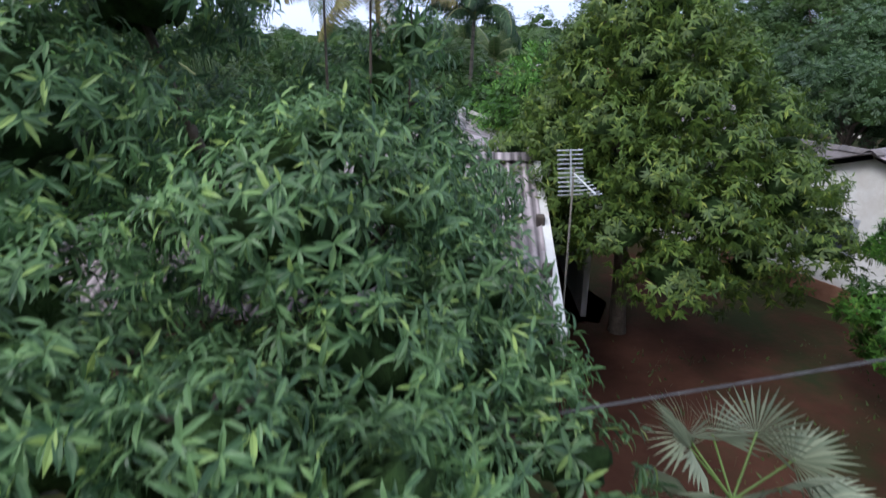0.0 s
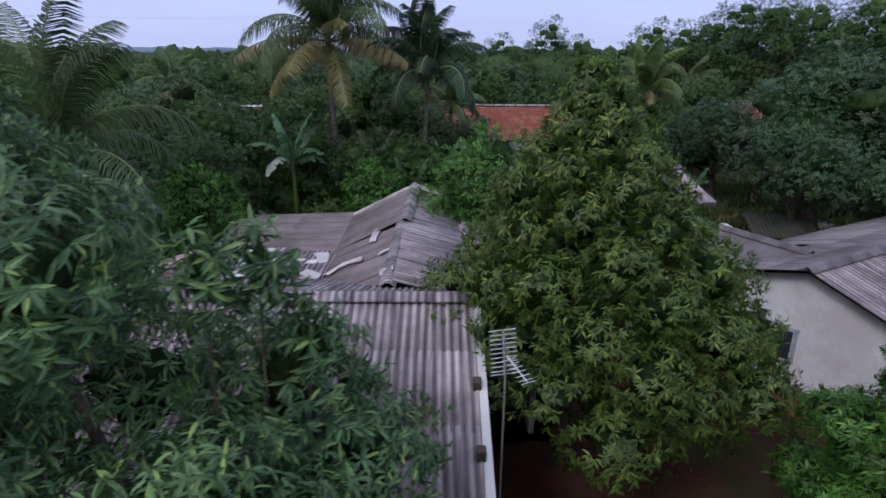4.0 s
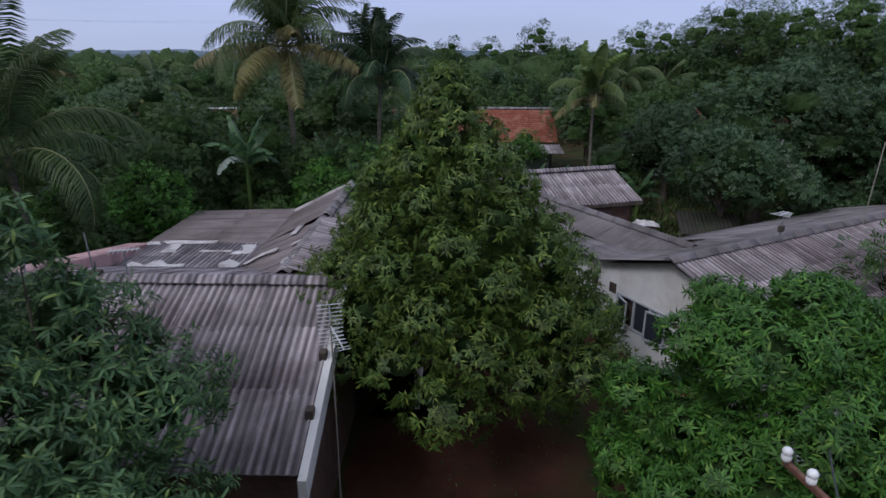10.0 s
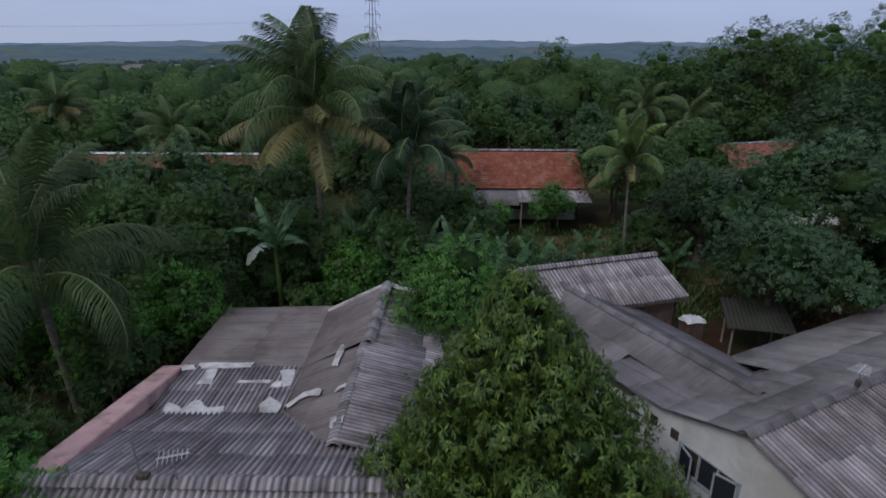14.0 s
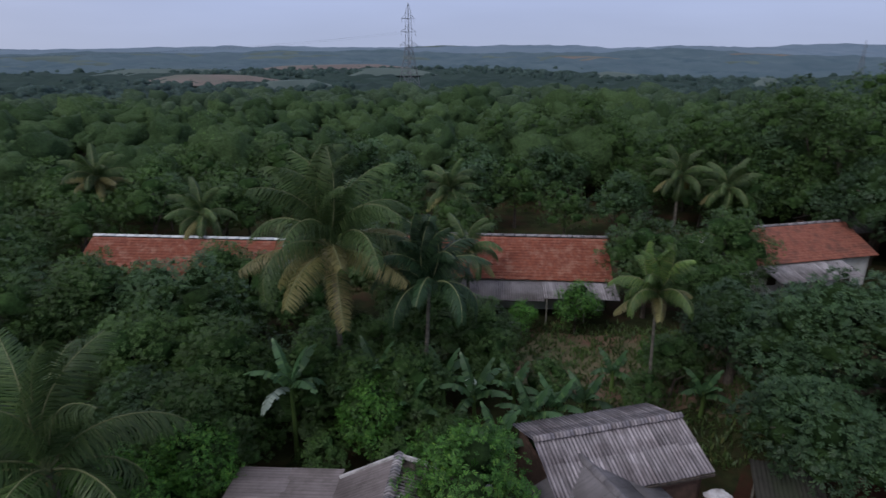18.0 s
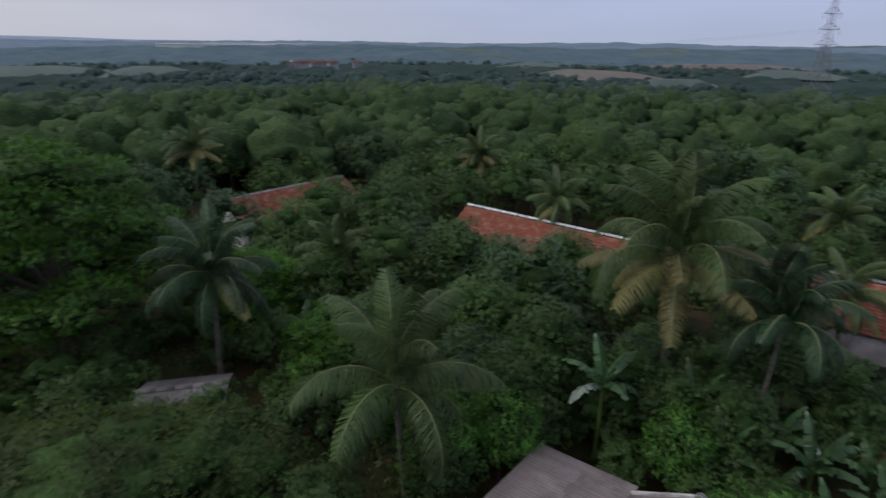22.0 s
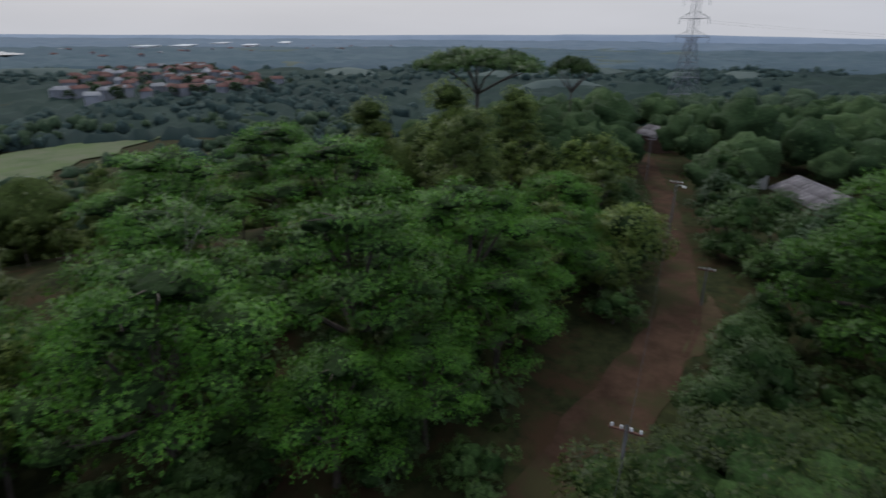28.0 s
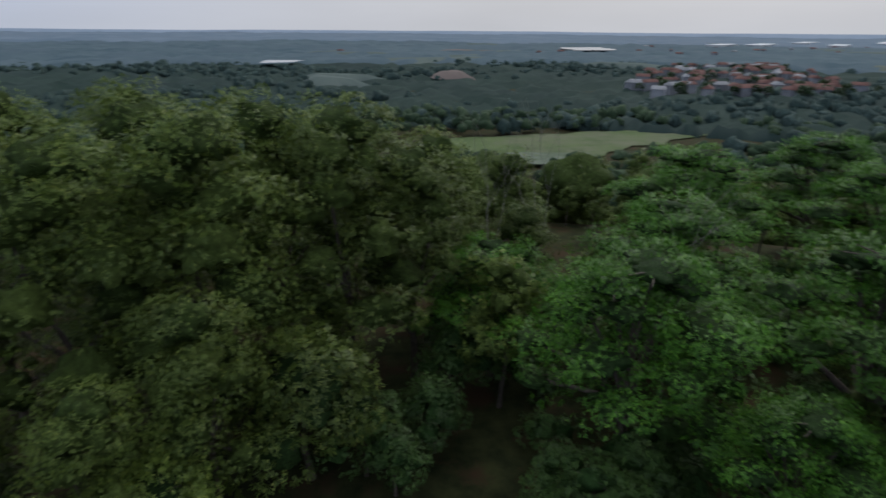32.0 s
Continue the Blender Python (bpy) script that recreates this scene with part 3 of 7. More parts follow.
def crown_mesh(name, lobes, clusters, per, size, mat, seed, tv=TRIO_V, tf=TRIO_F, depth=0.3, under=-0.55, core=0.74, soft=True, clump=0.45, bunch=20, squash=0.7, inner=None, sub=2, **kw):
    """A crown: leaves gathered in small clumps on the shells of the lobes, over knobbly masses inside whose darker
    colour holds the crown's shade.
    Without clumps the leaves stand in sprays on the twigs' ends."""
    rng = np.random.default_rng(seed)
    if clump:
        m = max(1, clusters * per // bunch)
        pos, nor = lobe_points(lobes, m, rng, depth, under)
        rs = clump * (0.6 + 0.8 * rng.random(m))
        N = np.repeat(nor, bunch, 0)
        u = unit(rng.normal(size=N.shape) + 0.7 * N + np.array([0, 0, 0.45]))
        p = np.repeat(pos, bunch, 0) + u * np.repeat(rs, bunch)[:, None] * np.array([1, 1, squash])
        shade = unit(0.62 * u + 0.45 * N + np.array([0, 0, 0.2]))
        p, d, u, s = sprays(p, unit(u + 0.4 * N), 1, size, rng, **kw)
    else:
        pos, nor = lobe_points(lobes, clusters, rng, depth, under)
        p, d, u, s = sprays(pos, nor, per, size, rng, **kw)
        shade = np.repeat(unit(nor + np.array([0, 0, 0.25])), per, 0)
    v, f = leaf_arrays(p, d, u, s, tv, tf)
    nb = len(v)
    shade = np.repeat(shade, len(tv), 0)
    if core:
        # cores coloured dark to give shaded gaps between the leaves
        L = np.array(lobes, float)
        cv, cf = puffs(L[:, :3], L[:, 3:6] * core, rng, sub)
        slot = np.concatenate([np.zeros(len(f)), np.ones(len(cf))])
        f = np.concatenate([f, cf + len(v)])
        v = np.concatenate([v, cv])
        me = mesh_from(name, v, [f], mat, slot=slot, mat2=inner or M_CORE_SHADE)
        if not soft:
            flags = np.zeros(len(f), bool)
            flags[-len(cf):] = True
            me.polygons.foreach_set("use_smooth", flags)
    else:
        me = mesh_from(name, v, [f], mat)
    return soften(me, shade, nb) if soft else me


def build_tree(name, m, label, lobes, crown, trunk_r, fork, seed, category="tree", group="", bark=None, limbs=8):
    """A tapered trunk that forks at a height, limbs out into the lobes, and the crown mesh."""
    rng = random.Random(seed)
    ob = thing(name, m, label, category, group)
    bark = bark or M_BARK
    lean = Vector((rng.uniform(-0.3, 0.3), rng.uniform(-0.3, 0.3), 0))
    top = Vector((0, 0, fork)) + lean
    put("trunk", tube_mesh("trunk", [([(0, 0, -0.3), (0, 0, 0.15), lean * 0.4 + Vector((0, 0, fork * 0.5)), top],
                                       [trunk_r * 1.5, trunk_r * 1.1, trunk_r * 0.9, trunk_r * 0.75])], bark, 9), ob)
    order = [lb for lb in lobes if lb[3] > 0.35]
    rng.shuffle(order)
    for lb in order[:limbs]:
        c = Vector(lb[:3]) + Vector((0, 0, -lb[5] * 0.1))
        mid = top.lerp(c, 0.5) + Vector((rng.uniform(-0.3, 0.3), rng.uniform(-0.3, 0.3), rng.uniform(0, 0.4)))
        ends = [c + Vector((rng.uniform(-1, 1) * lb[3], rng.uniform(-1, 1) * lb[4], rng.uniform(0.2, 0.8) * lb[5])) * 0.8 for _ in range(3)]
        runs = [([top - Vector((0, 0, 0.2)), mid, c], [trunk_r * 0.6, trunk_r * 0.38, trunk_r * 0.22])]
        runs += [([c, c.lerp(e, 0.5) + Vector((0, 0, 0.1)), e], [trunk_r * 0.2, trunk_r * 0.13, trunk_r * 0.05]) for e in ends]
        put("limb", tube_mesh("limb", runs, bark, 6), ob)
    put("crown", crown, ob)
    return ob


def copy_at(ob, x, y, z=0.0, turn=0.0, s=1.0, sz=None):
    c = copy_thing(ob, pose(x, y, z, 0, 0, turn))
    c.scale = (s, s, sz or s)
    return c


# ---- land ----
def land(x, y):
    """Ground height: a plateau round the houses, a valley to the south-west, rolling land beyond."""
    x, y = np.asarray(x, float), np.asarray(y, float)
    r = np.hypot(x, y - 8)
    head = np.degrees(np.arctan2(-x, y - 8)) % 360
    edge = np.interp(head, [0, 60, 90, 112, 128, 200, 230, 300, 360], [150, 150, 145, 115, 62, 62, 120, 180, 150])
    depth = np.interp(head, [0, 60, 100, 130, 200, 260, 360], [16, 20, 28, 32, 32, 20, 16])
    k = np.clip((r - edge) / np.interp(head, [0, 100, 125, 140, 180, 200, 230, 360], [250, 230, 110, 85, 85, 110, 200, 250]), 0, 1)
    k = k * k * (3 - 2 * k)
    roll = 6 * np.sin(x * 0.011 + 0.6 * np.sin(y * 0.006)) * np.sin(y * 0.0125 + 1.1) + (np.sin(x * 0.0021 + 1.3) * np.cos(y * 0.0027) + 0.6 * np.sin(x * 0.0052 - y * 0.0043)) * 13
    far = np.clip((r - 420) / 900, 0, 1)
    flat = np.interp(head, [0, 70, 100, 130, 210, 330, 360], [1, 0.5, 0.25, 0.12, 0.3, 1.3, 1])
    return -depth * k + roll * far * flat


def polar_sheet(name, radii, turns, lift, mat, centre=(0, 8), noise_amp=0.0):
    a = np.linspace(0, 2 * math.pi, turns, endpoint=False)
    R, A = np.meshgrid(np.array(radii), a, indexing="ij")
    X, Y = centre[0] + R * np.sin(A), centre[1] + R * np.cos(A)
    Z = land(X, Y) + lift
    if noise_amp:
        rng = np.random.default_rng(5)
        Z = Z + noise_amp * (rng.random(Z.shape) - 0.35) * 2
        Z[0] -= 14
        Z[1] -= 5
    v = np.stack([X, Y, Z], -1).reshape(-1, 3)
    n, t = len(radii), turns
    i, j = np.meshgrid(np.arange(n - 1), np.arange(t), indexing="ij")
    q = np.stack([i * t + j, i * t + (j + 1) % t, (i + 1) * t + (j + 1) % t, (i + 1) * t + j], -1).reshape(-1, 4)
    return mesh_from(name, v, [q], mat, smooth=True)


ground_r = [0.01] + [3 * 1.085 ** k for k in range(90)]
ground_r = [r for r in ground_r if r < 4700] + [4700]
tagged(put("ground", polar_sheet("ground", ground_r, 120, 0.0, M_FLOOR)), "dark weedy ground with leaf litter", "ground", kind="structure")
# canopy seen only from afar: a rough, broken sheet of treetops on the valley floor and the rolling land; haze is put
# into each ring's colour
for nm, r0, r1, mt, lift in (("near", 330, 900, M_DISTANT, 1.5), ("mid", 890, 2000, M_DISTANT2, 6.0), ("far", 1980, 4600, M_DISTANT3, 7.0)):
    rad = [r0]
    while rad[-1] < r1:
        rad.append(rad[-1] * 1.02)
    tagged(put("distant_woods", polar_sheet("distant_woods", rad, 420, lift, mt, noise_amp=4.0 if nm != "far" else 5.0)), "treetops of distant woodland, tinted bluish for haze", "woodland", kind="stuff")


def hill_ring(name, radius, base, amp, mat, seed, label):
    a = np.linspace(0, 2 * math.pi, 400, endpoint=False)
    h = base + amp * (np.sin(a * 3 + seed) * 0.5 + np.sin(a * 7 + 2 * seed) * 0.35 + np.sin(a * 17 + seed * 3) * 0.2 + np.sin(a * 41 + seed) * 0.08) * (0.4 + 0.6 * (np.cos(a) > -0.3))
    west = (np.degrees(-a) + 180) % 360 - 180
    h = h + 34 * np.exp(-((west - 92) / 24) ** 2) - 22 * np.exp(-((west - 15) / 40) ** 2)
    rows = []
    for f, z in ((1.0, 0.0), (1.02, 0.7), (1.05, 1.0), (1.1, 0.2)):
        rows.append(np.stack([radius * f * np.sin(a), radius * f * np.cos(a), -30 + (h + 30) * z], -1))
    v = np.concatenate(rows)
    t = len(a)
    q = [(k * t + j, k * t + (j + 1) % t, (k + 1) * t + (j + 1) % t, (k + 1) * t + j) for k in range(3) for j in range(t)]
    return tagged(put(name, mesh_from(name, v, [np.array(q)], mat, smooth=True)), label, "hills", kind="structure")


# blue-grey of the hills stands for the haze before them
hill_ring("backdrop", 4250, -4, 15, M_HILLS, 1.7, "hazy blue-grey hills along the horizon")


def draped(name, outline, mat, lift, label, category):
    """A field, road or water: a filled outline laid on the land."""
    rng = random.Random(len(outline))
    fine = []
    for k, (x0, y0) in enumerate(outline):
        x1, y1 = outline[(k + 1) % len(outline)]
        n = 5
        L = math.hypot(x1 - x0, y1 - y0)
        for j in range(n):
            o = rng.uniform(-0.06, 0.06) if j else 0.0
            fine.append((x0 + (x1 - x0) * j / n - (y1 - y0) * o, y0 + (y1 - y0) * j / n + (x1 - x0) * o))
    bm = bmesh.new()
    vs = [bm.verts.new((x, y, 0)) for x, y in fine]
    f = bm.faces.new(vs)
    bmesh.ops.triangulate(bm, faces=[f])
    for _ in range(3):
        bmesh.ops.subdivide_edges(bm, edges=[e for e in bm.edges if e.calc_length() > 6], cuts=1, use_grid_fill=True)
    for v in bm.verts:
        v.co.z = float(land(v.co.x, v.co.y)) + lift
    me = bpy.data.meshes.new(name)
    bm.to_mesh(me)
    bm.free()
    me.materials.append(mat)
    return tagged(put(name, me), label, category, kind="structure")


def strip(name, line, widths, mat, lift, label, category, step=2.0):
    """A road along a line, with slightly ragged edges."""
    rng = random.Random(4)
    pts = [Vector((*p, 0)) for p in line]
    rows = []
    for k in range(len(pts) - 1):
        n = max(2, int((pts[k + 1] - pts[k]).length / step))
        for j in range(n):
            f = j / n
            rows.append((pts[k].lerp(pts[k + 1], f), widths[k] * (1 - f) + widths[k + 1] * f, (pts[k + 1] - pts[k]).normalized()))
    v, q = [], []
    for p, w, d in rows:
        s = Vector((-d.y, d.x, 0))
        for o in (-0.5, -0.2, 0.2, 0.5):
            e = p + s * w * (o + (rng.uniform(-0.07, 0.07) if abs(o) == 0.5 else 0))
            v.append((e.x, e.y, float(land(e.x, e.y)) + lift - (0.03 if abs(o) == 0.2 else 0)))
    for k in range(len(rows) - 1):
        for j in range(3):
            a = k * 4 + j
            q.append((a, a + 1, a + 5, a + 4))
    return tagged(put(name, mesh_from(name, np.array(v), [np.array(q)], mat, smooth=True)), label, category, kind="structure")


M_YARD = rough_mat("trodden_earth", (0.058, 0.042, 0.025), (0.092, 0.066, 0.04), scale=0.6, fine=8, bump=0.5, third=(0.06, 0.06, 0.028), spec=0.05)
strip("road", [(-12, -3.5), (-23.5, -1), (-36, 0.6), (-46, 1.4), (-60, -0.8), (-84, -5.8), (-110, -13.2), (-150, -28)], [3.8, 4.6, 4.3, 3.4, 3.0, 3.1, 3.3, 3.4], M_ROAD, 0.05, "reddish-brown dirt road between trees", "road")
draped("clearing", [(-38, 2.2), (-40, 3.6), (-44, 4.3), (-48, 4.1), (-51, 3), (-47, 2.4), (-42, 2.6)], M_YARD, 0.04, "bare earth yard beside the road", "clearing")
draped("yard", [(-0.9, 1.0), (9.5, 1.0), (11, 8), (7.5, 12.5), (5.2, 17.0), (1.2, 20), (0.9, 13), (-0.9, 13)], M_SOIL, 0.03, "bare red-brown soil yard between the houses", "yard")
draped("yard_2", [(8, 20), (12, 20.5), (22, 25), (24, 31), (15, 31), (10.5, 26)], M_SOIL, 0.03, "bare red-brown soil courtyard", "yard")
draped("garden", [(2, 38), (4, 44.5), (12, 45), (22, 43), (24, 38), (16, 35), (8, 35)], rough_mat("weedy_grass", (0.075, 0.068, 0.030), (0.115, 0.100, 0.050), scale=0.9, fine=12, bump=0.8, third=(0.14, 0.075, 0.05)), 0.04, "weedy green garden plot with bare earth", "garden")
draped("field_1", [(-44, -230), (-56, -233), (-103, -218), (-138, -241), (-202, -270), (-239, -283), (-202, -287), (-160, -290), (-109, -288), (-62, -284)], M_FIELD, 0.6, "green rice field on the valley floor", "field")
draped("field_2", [(-42, -222), (-69, -228), (-103, -212), (-120, -236), (-92, -243), (-60, -240)], M_FIELD_PALE, 0.9, "pale flooded rice paddy", "field")


def field_scatter():
    """Small far fields between the woods: irregular long patches laid over the rolling land."""
    rng = np.random.default_rng(91)
    sets = {0: ([], [], [0]), 1: ([], [], [0])}
    rows = [(-230, 870, 110, 70, 0.2, 1), (-270, 570, 60, 40, 0.3, 1), (-420, 760, 90, 60, 0.8, 0), (-200, -950, 150, 60, 0.1, 0), (-745, 215, 90, 70, 1.9, 0), (-640, 300, 60, 40, 2.2, 0)]
    for k in range(64):
        head, r = radians(rng.uniform(-25, 190)), rng.uniform(520, 2300)
        rows.append((-r * math.sin(head), 8 + r * math.cos(head), r * rng.uniform(0.04, 0.10), r * rng.uniform(0.02, 0.045), rng.uniform(0, math.pi), int(rng.random() < 0.1)))
    for k, (cx, cy, L, w, a, kind) in enumerate(rows):
        V, T, base = sets[kind]
        n = 18
        ring = []
        for j in range(n):
            t = 2 * math.pi * j / n
            q = 1 + 0.22 * math.sin(3 * t + k) + 0.12 * math.sin(5 * t + 2 * k)
            ring.append((cx + q * (L * math.cos(t) * math.cos(a) - w * math.sin(t) * math.sin(a)), cy + q * (L * math.cos(t) * math.sin(a) + w * math.sin(t) * math.cos(a))))
        lift = 9.2
        for f in (0.0, 0.5, 1.0):
            for x, y in ring:
                x, y = cx + (x - cx) * f, cy + (y - cy) * f
                V.append((x, y, float(land(x, y)) + lift - (6 if f == 1.0 else 0)))
        for f in range(2):
            for j in range(n):
                p, q = base[0] + f * n + j, base[0] + f * n + (j + 1) % n
                T.append((p, p + n, q + n, q))
        base[0] += 3 * n
    # far field colours already include the haze
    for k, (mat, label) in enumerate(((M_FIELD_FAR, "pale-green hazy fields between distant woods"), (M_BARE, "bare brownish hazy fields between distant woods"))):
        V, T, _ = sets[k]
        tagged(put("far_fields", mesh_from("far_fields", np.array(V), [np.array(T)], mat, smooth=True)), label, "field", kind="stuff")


field_scatter()
draped("water_1", [(-730, 119), (-800, 143), (-960, 200), (-1180, 280), (-1300, 316), (-1295, 330), (-1175, 292), (-952, 210), (-795, 150), (-730, 124)], M_WATER, 11, "pale river reflecting the sky", "river")
draped("water_2", [(-520, -1150), (-600, -1130), (-660, -1300), (-570, -1330)], M_WATER, 11, "pale pond reflecting the sky", "pond")
draped("water_3", [(60, -790), (20, -800), (0, -850), (50, -860)], M_WATER, 11, "small pale pond reflecting the sky", "pond")


# ---- roofs ----
@functools.lru_cache(maxsize=None)
def wave_sheet(width, length, pitch, amp, mat_name):
    """One corrugated sheet, x across, y up the slope, from its lower left corner."""
    waves = max(1, round(width / pitch))
    n = waves * 4
    xs = np.linspace(0, width, n + 1)
    zs = amp * np.cos(np.arange(n + 1) * math.pi / 2)
    v = []
    for y in (0, length):
        v += [(x, y, z) for x, z in zip(xs, zs)]
    q = [(k, k + 1, n + 2 + k, n + 1 + k) for k in range(n)]
    # a thin lower edge
    base = len(v)
    v += [(x, 0, z - 0.008) for x, z in zip(xs, zs)]
    q += [(base + k, base + k + 1, k + 1, k) for k in range(n)]
    return mesh_from("sheet", np.array(v), [np.array(q)], bpy.data.materials[mat_name], smooth=True)


def sheet_roof(parent, m, width, length, mat, sheet=(0.885, 1.8), pitch=0.177, amp=0.026, seed=0, name="sheet", overlap=0.14):
    """Rows of overlapping sheets on a slope: m puts the lower left corner, x along the eave, y up the slope."""
    rng = random.Random(seed)
    cols = max(1, round(width / sheet[0]))
    w = width / cols
    rows = max(1, round((length) / (sheet[1] - overlap)))
    step = length / rows
    pitch_fit = w / max(1, round(w / pitch))
    for r in range(rows):
        me = wave_sheet(round(w + 0.02, 3), round(step + (overlap if r < rows - 1 else 0.0), 3), round(pitch_fit, 4), amp, mat.name)
        for c in range(cols):
            put(name, me, parent, m @ pose(c * w, r * step + rng.uniform(-0.02, 0.02), 0.012 * (rows - r) + rng.uniform(0, 0.006),
                                           rng.uniform(-0.25, 0.25) - 0.35, rng.uniform(-0.2, 0.2), rng.uniform(-0.2, 0.2)))


def slope(origin, along, up):
    """A frame on a slope: x along the eave, y up the slope, z out of it."""
    x = Vector(along).normalized()
    y = Vector(up)
    y = (y - x * y.dot(x)).normalized()
    z = x.cross(y)
    m = Matrix((x, y, z)).transposed().to_4x4()
    return Matrix.Translation(origin) @ m


def ridge_cap(parent, a, b, mat, width=0.34, piece=0.9, name="ridge_cap", label="", rise=0.07):
    """Folded caps along a ridge, piece by piece."""
    a, b = Vector(a), Vector(b)
    n = max(1, round((b - a).length / piece))
    L = (b - a).length / n
    x = (b - a).normalized()
    z = (Vector((0, 0, 1)) - x * x.z).normalized()
    y = z.cross(x)
    rot = Matrix((x, y, z)).transposed().to_4x4()
    prof = [(-width / 2, -0.075), (-width / 4, 0.0), (-0.06, 0.035), (0, 0.05), (0.06, 0.035), (width / 4, 0.0), (width / 2, -0.075)]
    v, q = [], []
    for xx, up in ((0, 0.0), (L + 0.06, 0.018)):
        v += [(xx, py, pz + up) for py, pz in prof]
    for xx, up in ((0, -0.02), (L + 0.06, -0.005)):
        v += [(xx, py, pz + up) for py, pz in prof]
    k = len(prof)
    for j in range(k - 1):
        q += [(j, j + 1, k + j + 1, k + j), (2 * k + j + 1, 2 * k + j, 3 * k + j, 3 * k + j + 1), (j + 1, j, 2 * k + j, 2 * k + j + 1), (k + j, k + j + 1, 3 * k + j + 1, 3 * k + j)]
    me = mesh_from(name, np.array(v), [np.array(q)], mat)
    for c in range(n):
        put(name, me, parent, Matrix.Translation(a + x * (c * L) + z * rise) @ rot, label)


def prism_wall(parent, name, outline, thick, mat, m, label=""):
    """A wall of an outline in its own xz-plane, with a thickness towards +y."""
    bm = bmesh.new()
    f = bm.faces.new([bm.verts.new((x, 0, z)) for x, z in outline])
    r = bmesh.ops.extrude_face_region(bm, geom=[f])
    for v in [g for g in r["geom"] if isinstance(g, bmesh.types.BMVert)]:
        v.co.y += thick
    bmesh.ops.recalc_face_normals(bm, faces=bm.faces)
    return part(name, bm, mat, parent, label, m)


def wall_between(parent, a, b, h, mat, thick=0.15, name="wall", z0=-0.2):
    a, b = Vector((*a, 0)), Vector((*b, 0))
    d = b - a
    ang = math.atan2(d.y, d.x)
    m = Matrix.Translation(a) @ Euler((0, 0, ang)).to_matrix().to_4x4()
    return prism_wall(parent, name, [(0, z0), (d.length, z0), (d.length, h), (0, h)], thick, mat, m)


def patch(parent, m, outline, mat, name="cement_patch", thick=0.03, label="pale cement patch over a seam"):
    """A smear of cement on a slope."""
    rng = random.Random(len(outline) * 7 + int(abs(outline[0][0]) * 100))
    pts = []
    for k, p in enumerate(outline):
        q = outline[(k + 1) % len(outline)]
        for f in (0, 0.33, 0.66):
            pts.append((p[0] * (1 - f) + q[0] * f + rng.uniform(-0.07, 0.07), p[1] * (1 - f) + q[1] * f + rng.uniform(-0.05, 0.05)))
    bm = bmesh.new()
    f = bm.faces.new([bm.verts.new((x, y, 0)) for x, y in pts])
    r = bmesh.ops.extrude_face_region(bm, geom=[f])
    for v in [g for g in r["geom"] if isinstance(g, bmesh.types.BMVert)]:
        v.co.z += thick
    bmesh.ops.recalc_face_normals(bm, faces=bm.faces)
    return part(name, bm, mat, parent, label, m)


# ---- the house below the start ----
house_a = thing("house", pose(0, 0, 0), "low white-walled house under patched grey corrugated asbestos roofs", "house")
RX0, RX1 = -10.2, -1.25
near = slope((RX0, 7.1, 2.818), (1, 0, 0), (0, 4.45, 1.6))
near_roof = put("front_roof", mesh_from("front_roof", [(RX0 + 0.1, 7.25, 2.74), (RX1 - 0.1, 7.25, 2.74), (RX1 - 0.1, 11.95, 4.44), (RX0 + 0.1, 11.95, 4.44), (RX0 + 0.5, 16.6, 2.98), (RX1 - 0.1, 16.6, 2.98)],
                                      [np.array([(0, 1, 2, 3), (3, 2, 5, 4)])], M_TIMBER), house_a, label="dark roof boards under the sheets")
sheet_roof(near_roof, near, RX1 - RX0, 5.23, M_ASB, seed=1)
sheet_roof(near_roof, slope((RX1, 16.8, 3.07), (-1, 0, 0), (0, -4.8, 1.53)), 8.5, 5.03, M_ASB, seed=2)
ridge_cap(near_roof, (RX0, 12.0, 4.6), (RX1, 12.0, 4.6), M_ASB, 0.5, 0.9, label="")
# main roof: its ridge runs back from the rear slope of the front roof, with a low shed roof along its outer side
main_roof = put("main_roof", mesh_from("main_roof", [(-5.7, 14.5, 2.84), (-5.7, 24.4, 2.84), (-3.0, 24.4, 4.2), (-3.25, 14.3, 3.8), (0.9, 24.4, 2.95), (0.9, 14.3, 2.95)],
                                     [np.array([(0, 3, 2, 1), (3, 5, 4, 2)])], M_TIMBER), house_a, label="dark roof boards under the sheets")
shed_roof = put("shed_roof", mesh_from("shed_roof", [(-9.9, 16.0, 2.86), (-5.5, 16.0, 2.88), (-5.5, 24.8, 2.82), (-10.1, 24.8, 2.72)], [np.array([(0, 1, 2, 3)])], M_TIMBER), house_a, label="dark roof boards under the sheets")
sheet_roof(shed_roof, slope((-5.55, 19.85, 2.96), (-1, 0, 0), (0, -3.2, 0.1)), 4.2, 3.2, M_ASB, sheet=(0.885, 1.7), seed=3)
sheet_roof(shed_roof, slope((-10.25, 25.0, 2.83), (0, -1, 0), (4.75, 0, 0.16)), 5.25, 4.75, M_ASB_BROWN, sheet=(0.75, 2.4), pitch=0.075, amp=0.012, seed=4)
sheet_roof(main_roof, slope((-5.65, 19.7, 2.95), (0, -1, 0), (2.37, 0, 1.05)), 5.3, 2.6, M_ASB_BROWN, sheet=(0.885, 2.6), seed=6)
sheet_roof(main_roof, slope((-5.62, 24.5, 2.97), (0, -1, 0), (2.55, 0, 1.3)), 4.8, 2.86, M_ASB_BROWN, sheet=(1.05, 2.9), pitch=0.075, amp=0.012, seed=7)
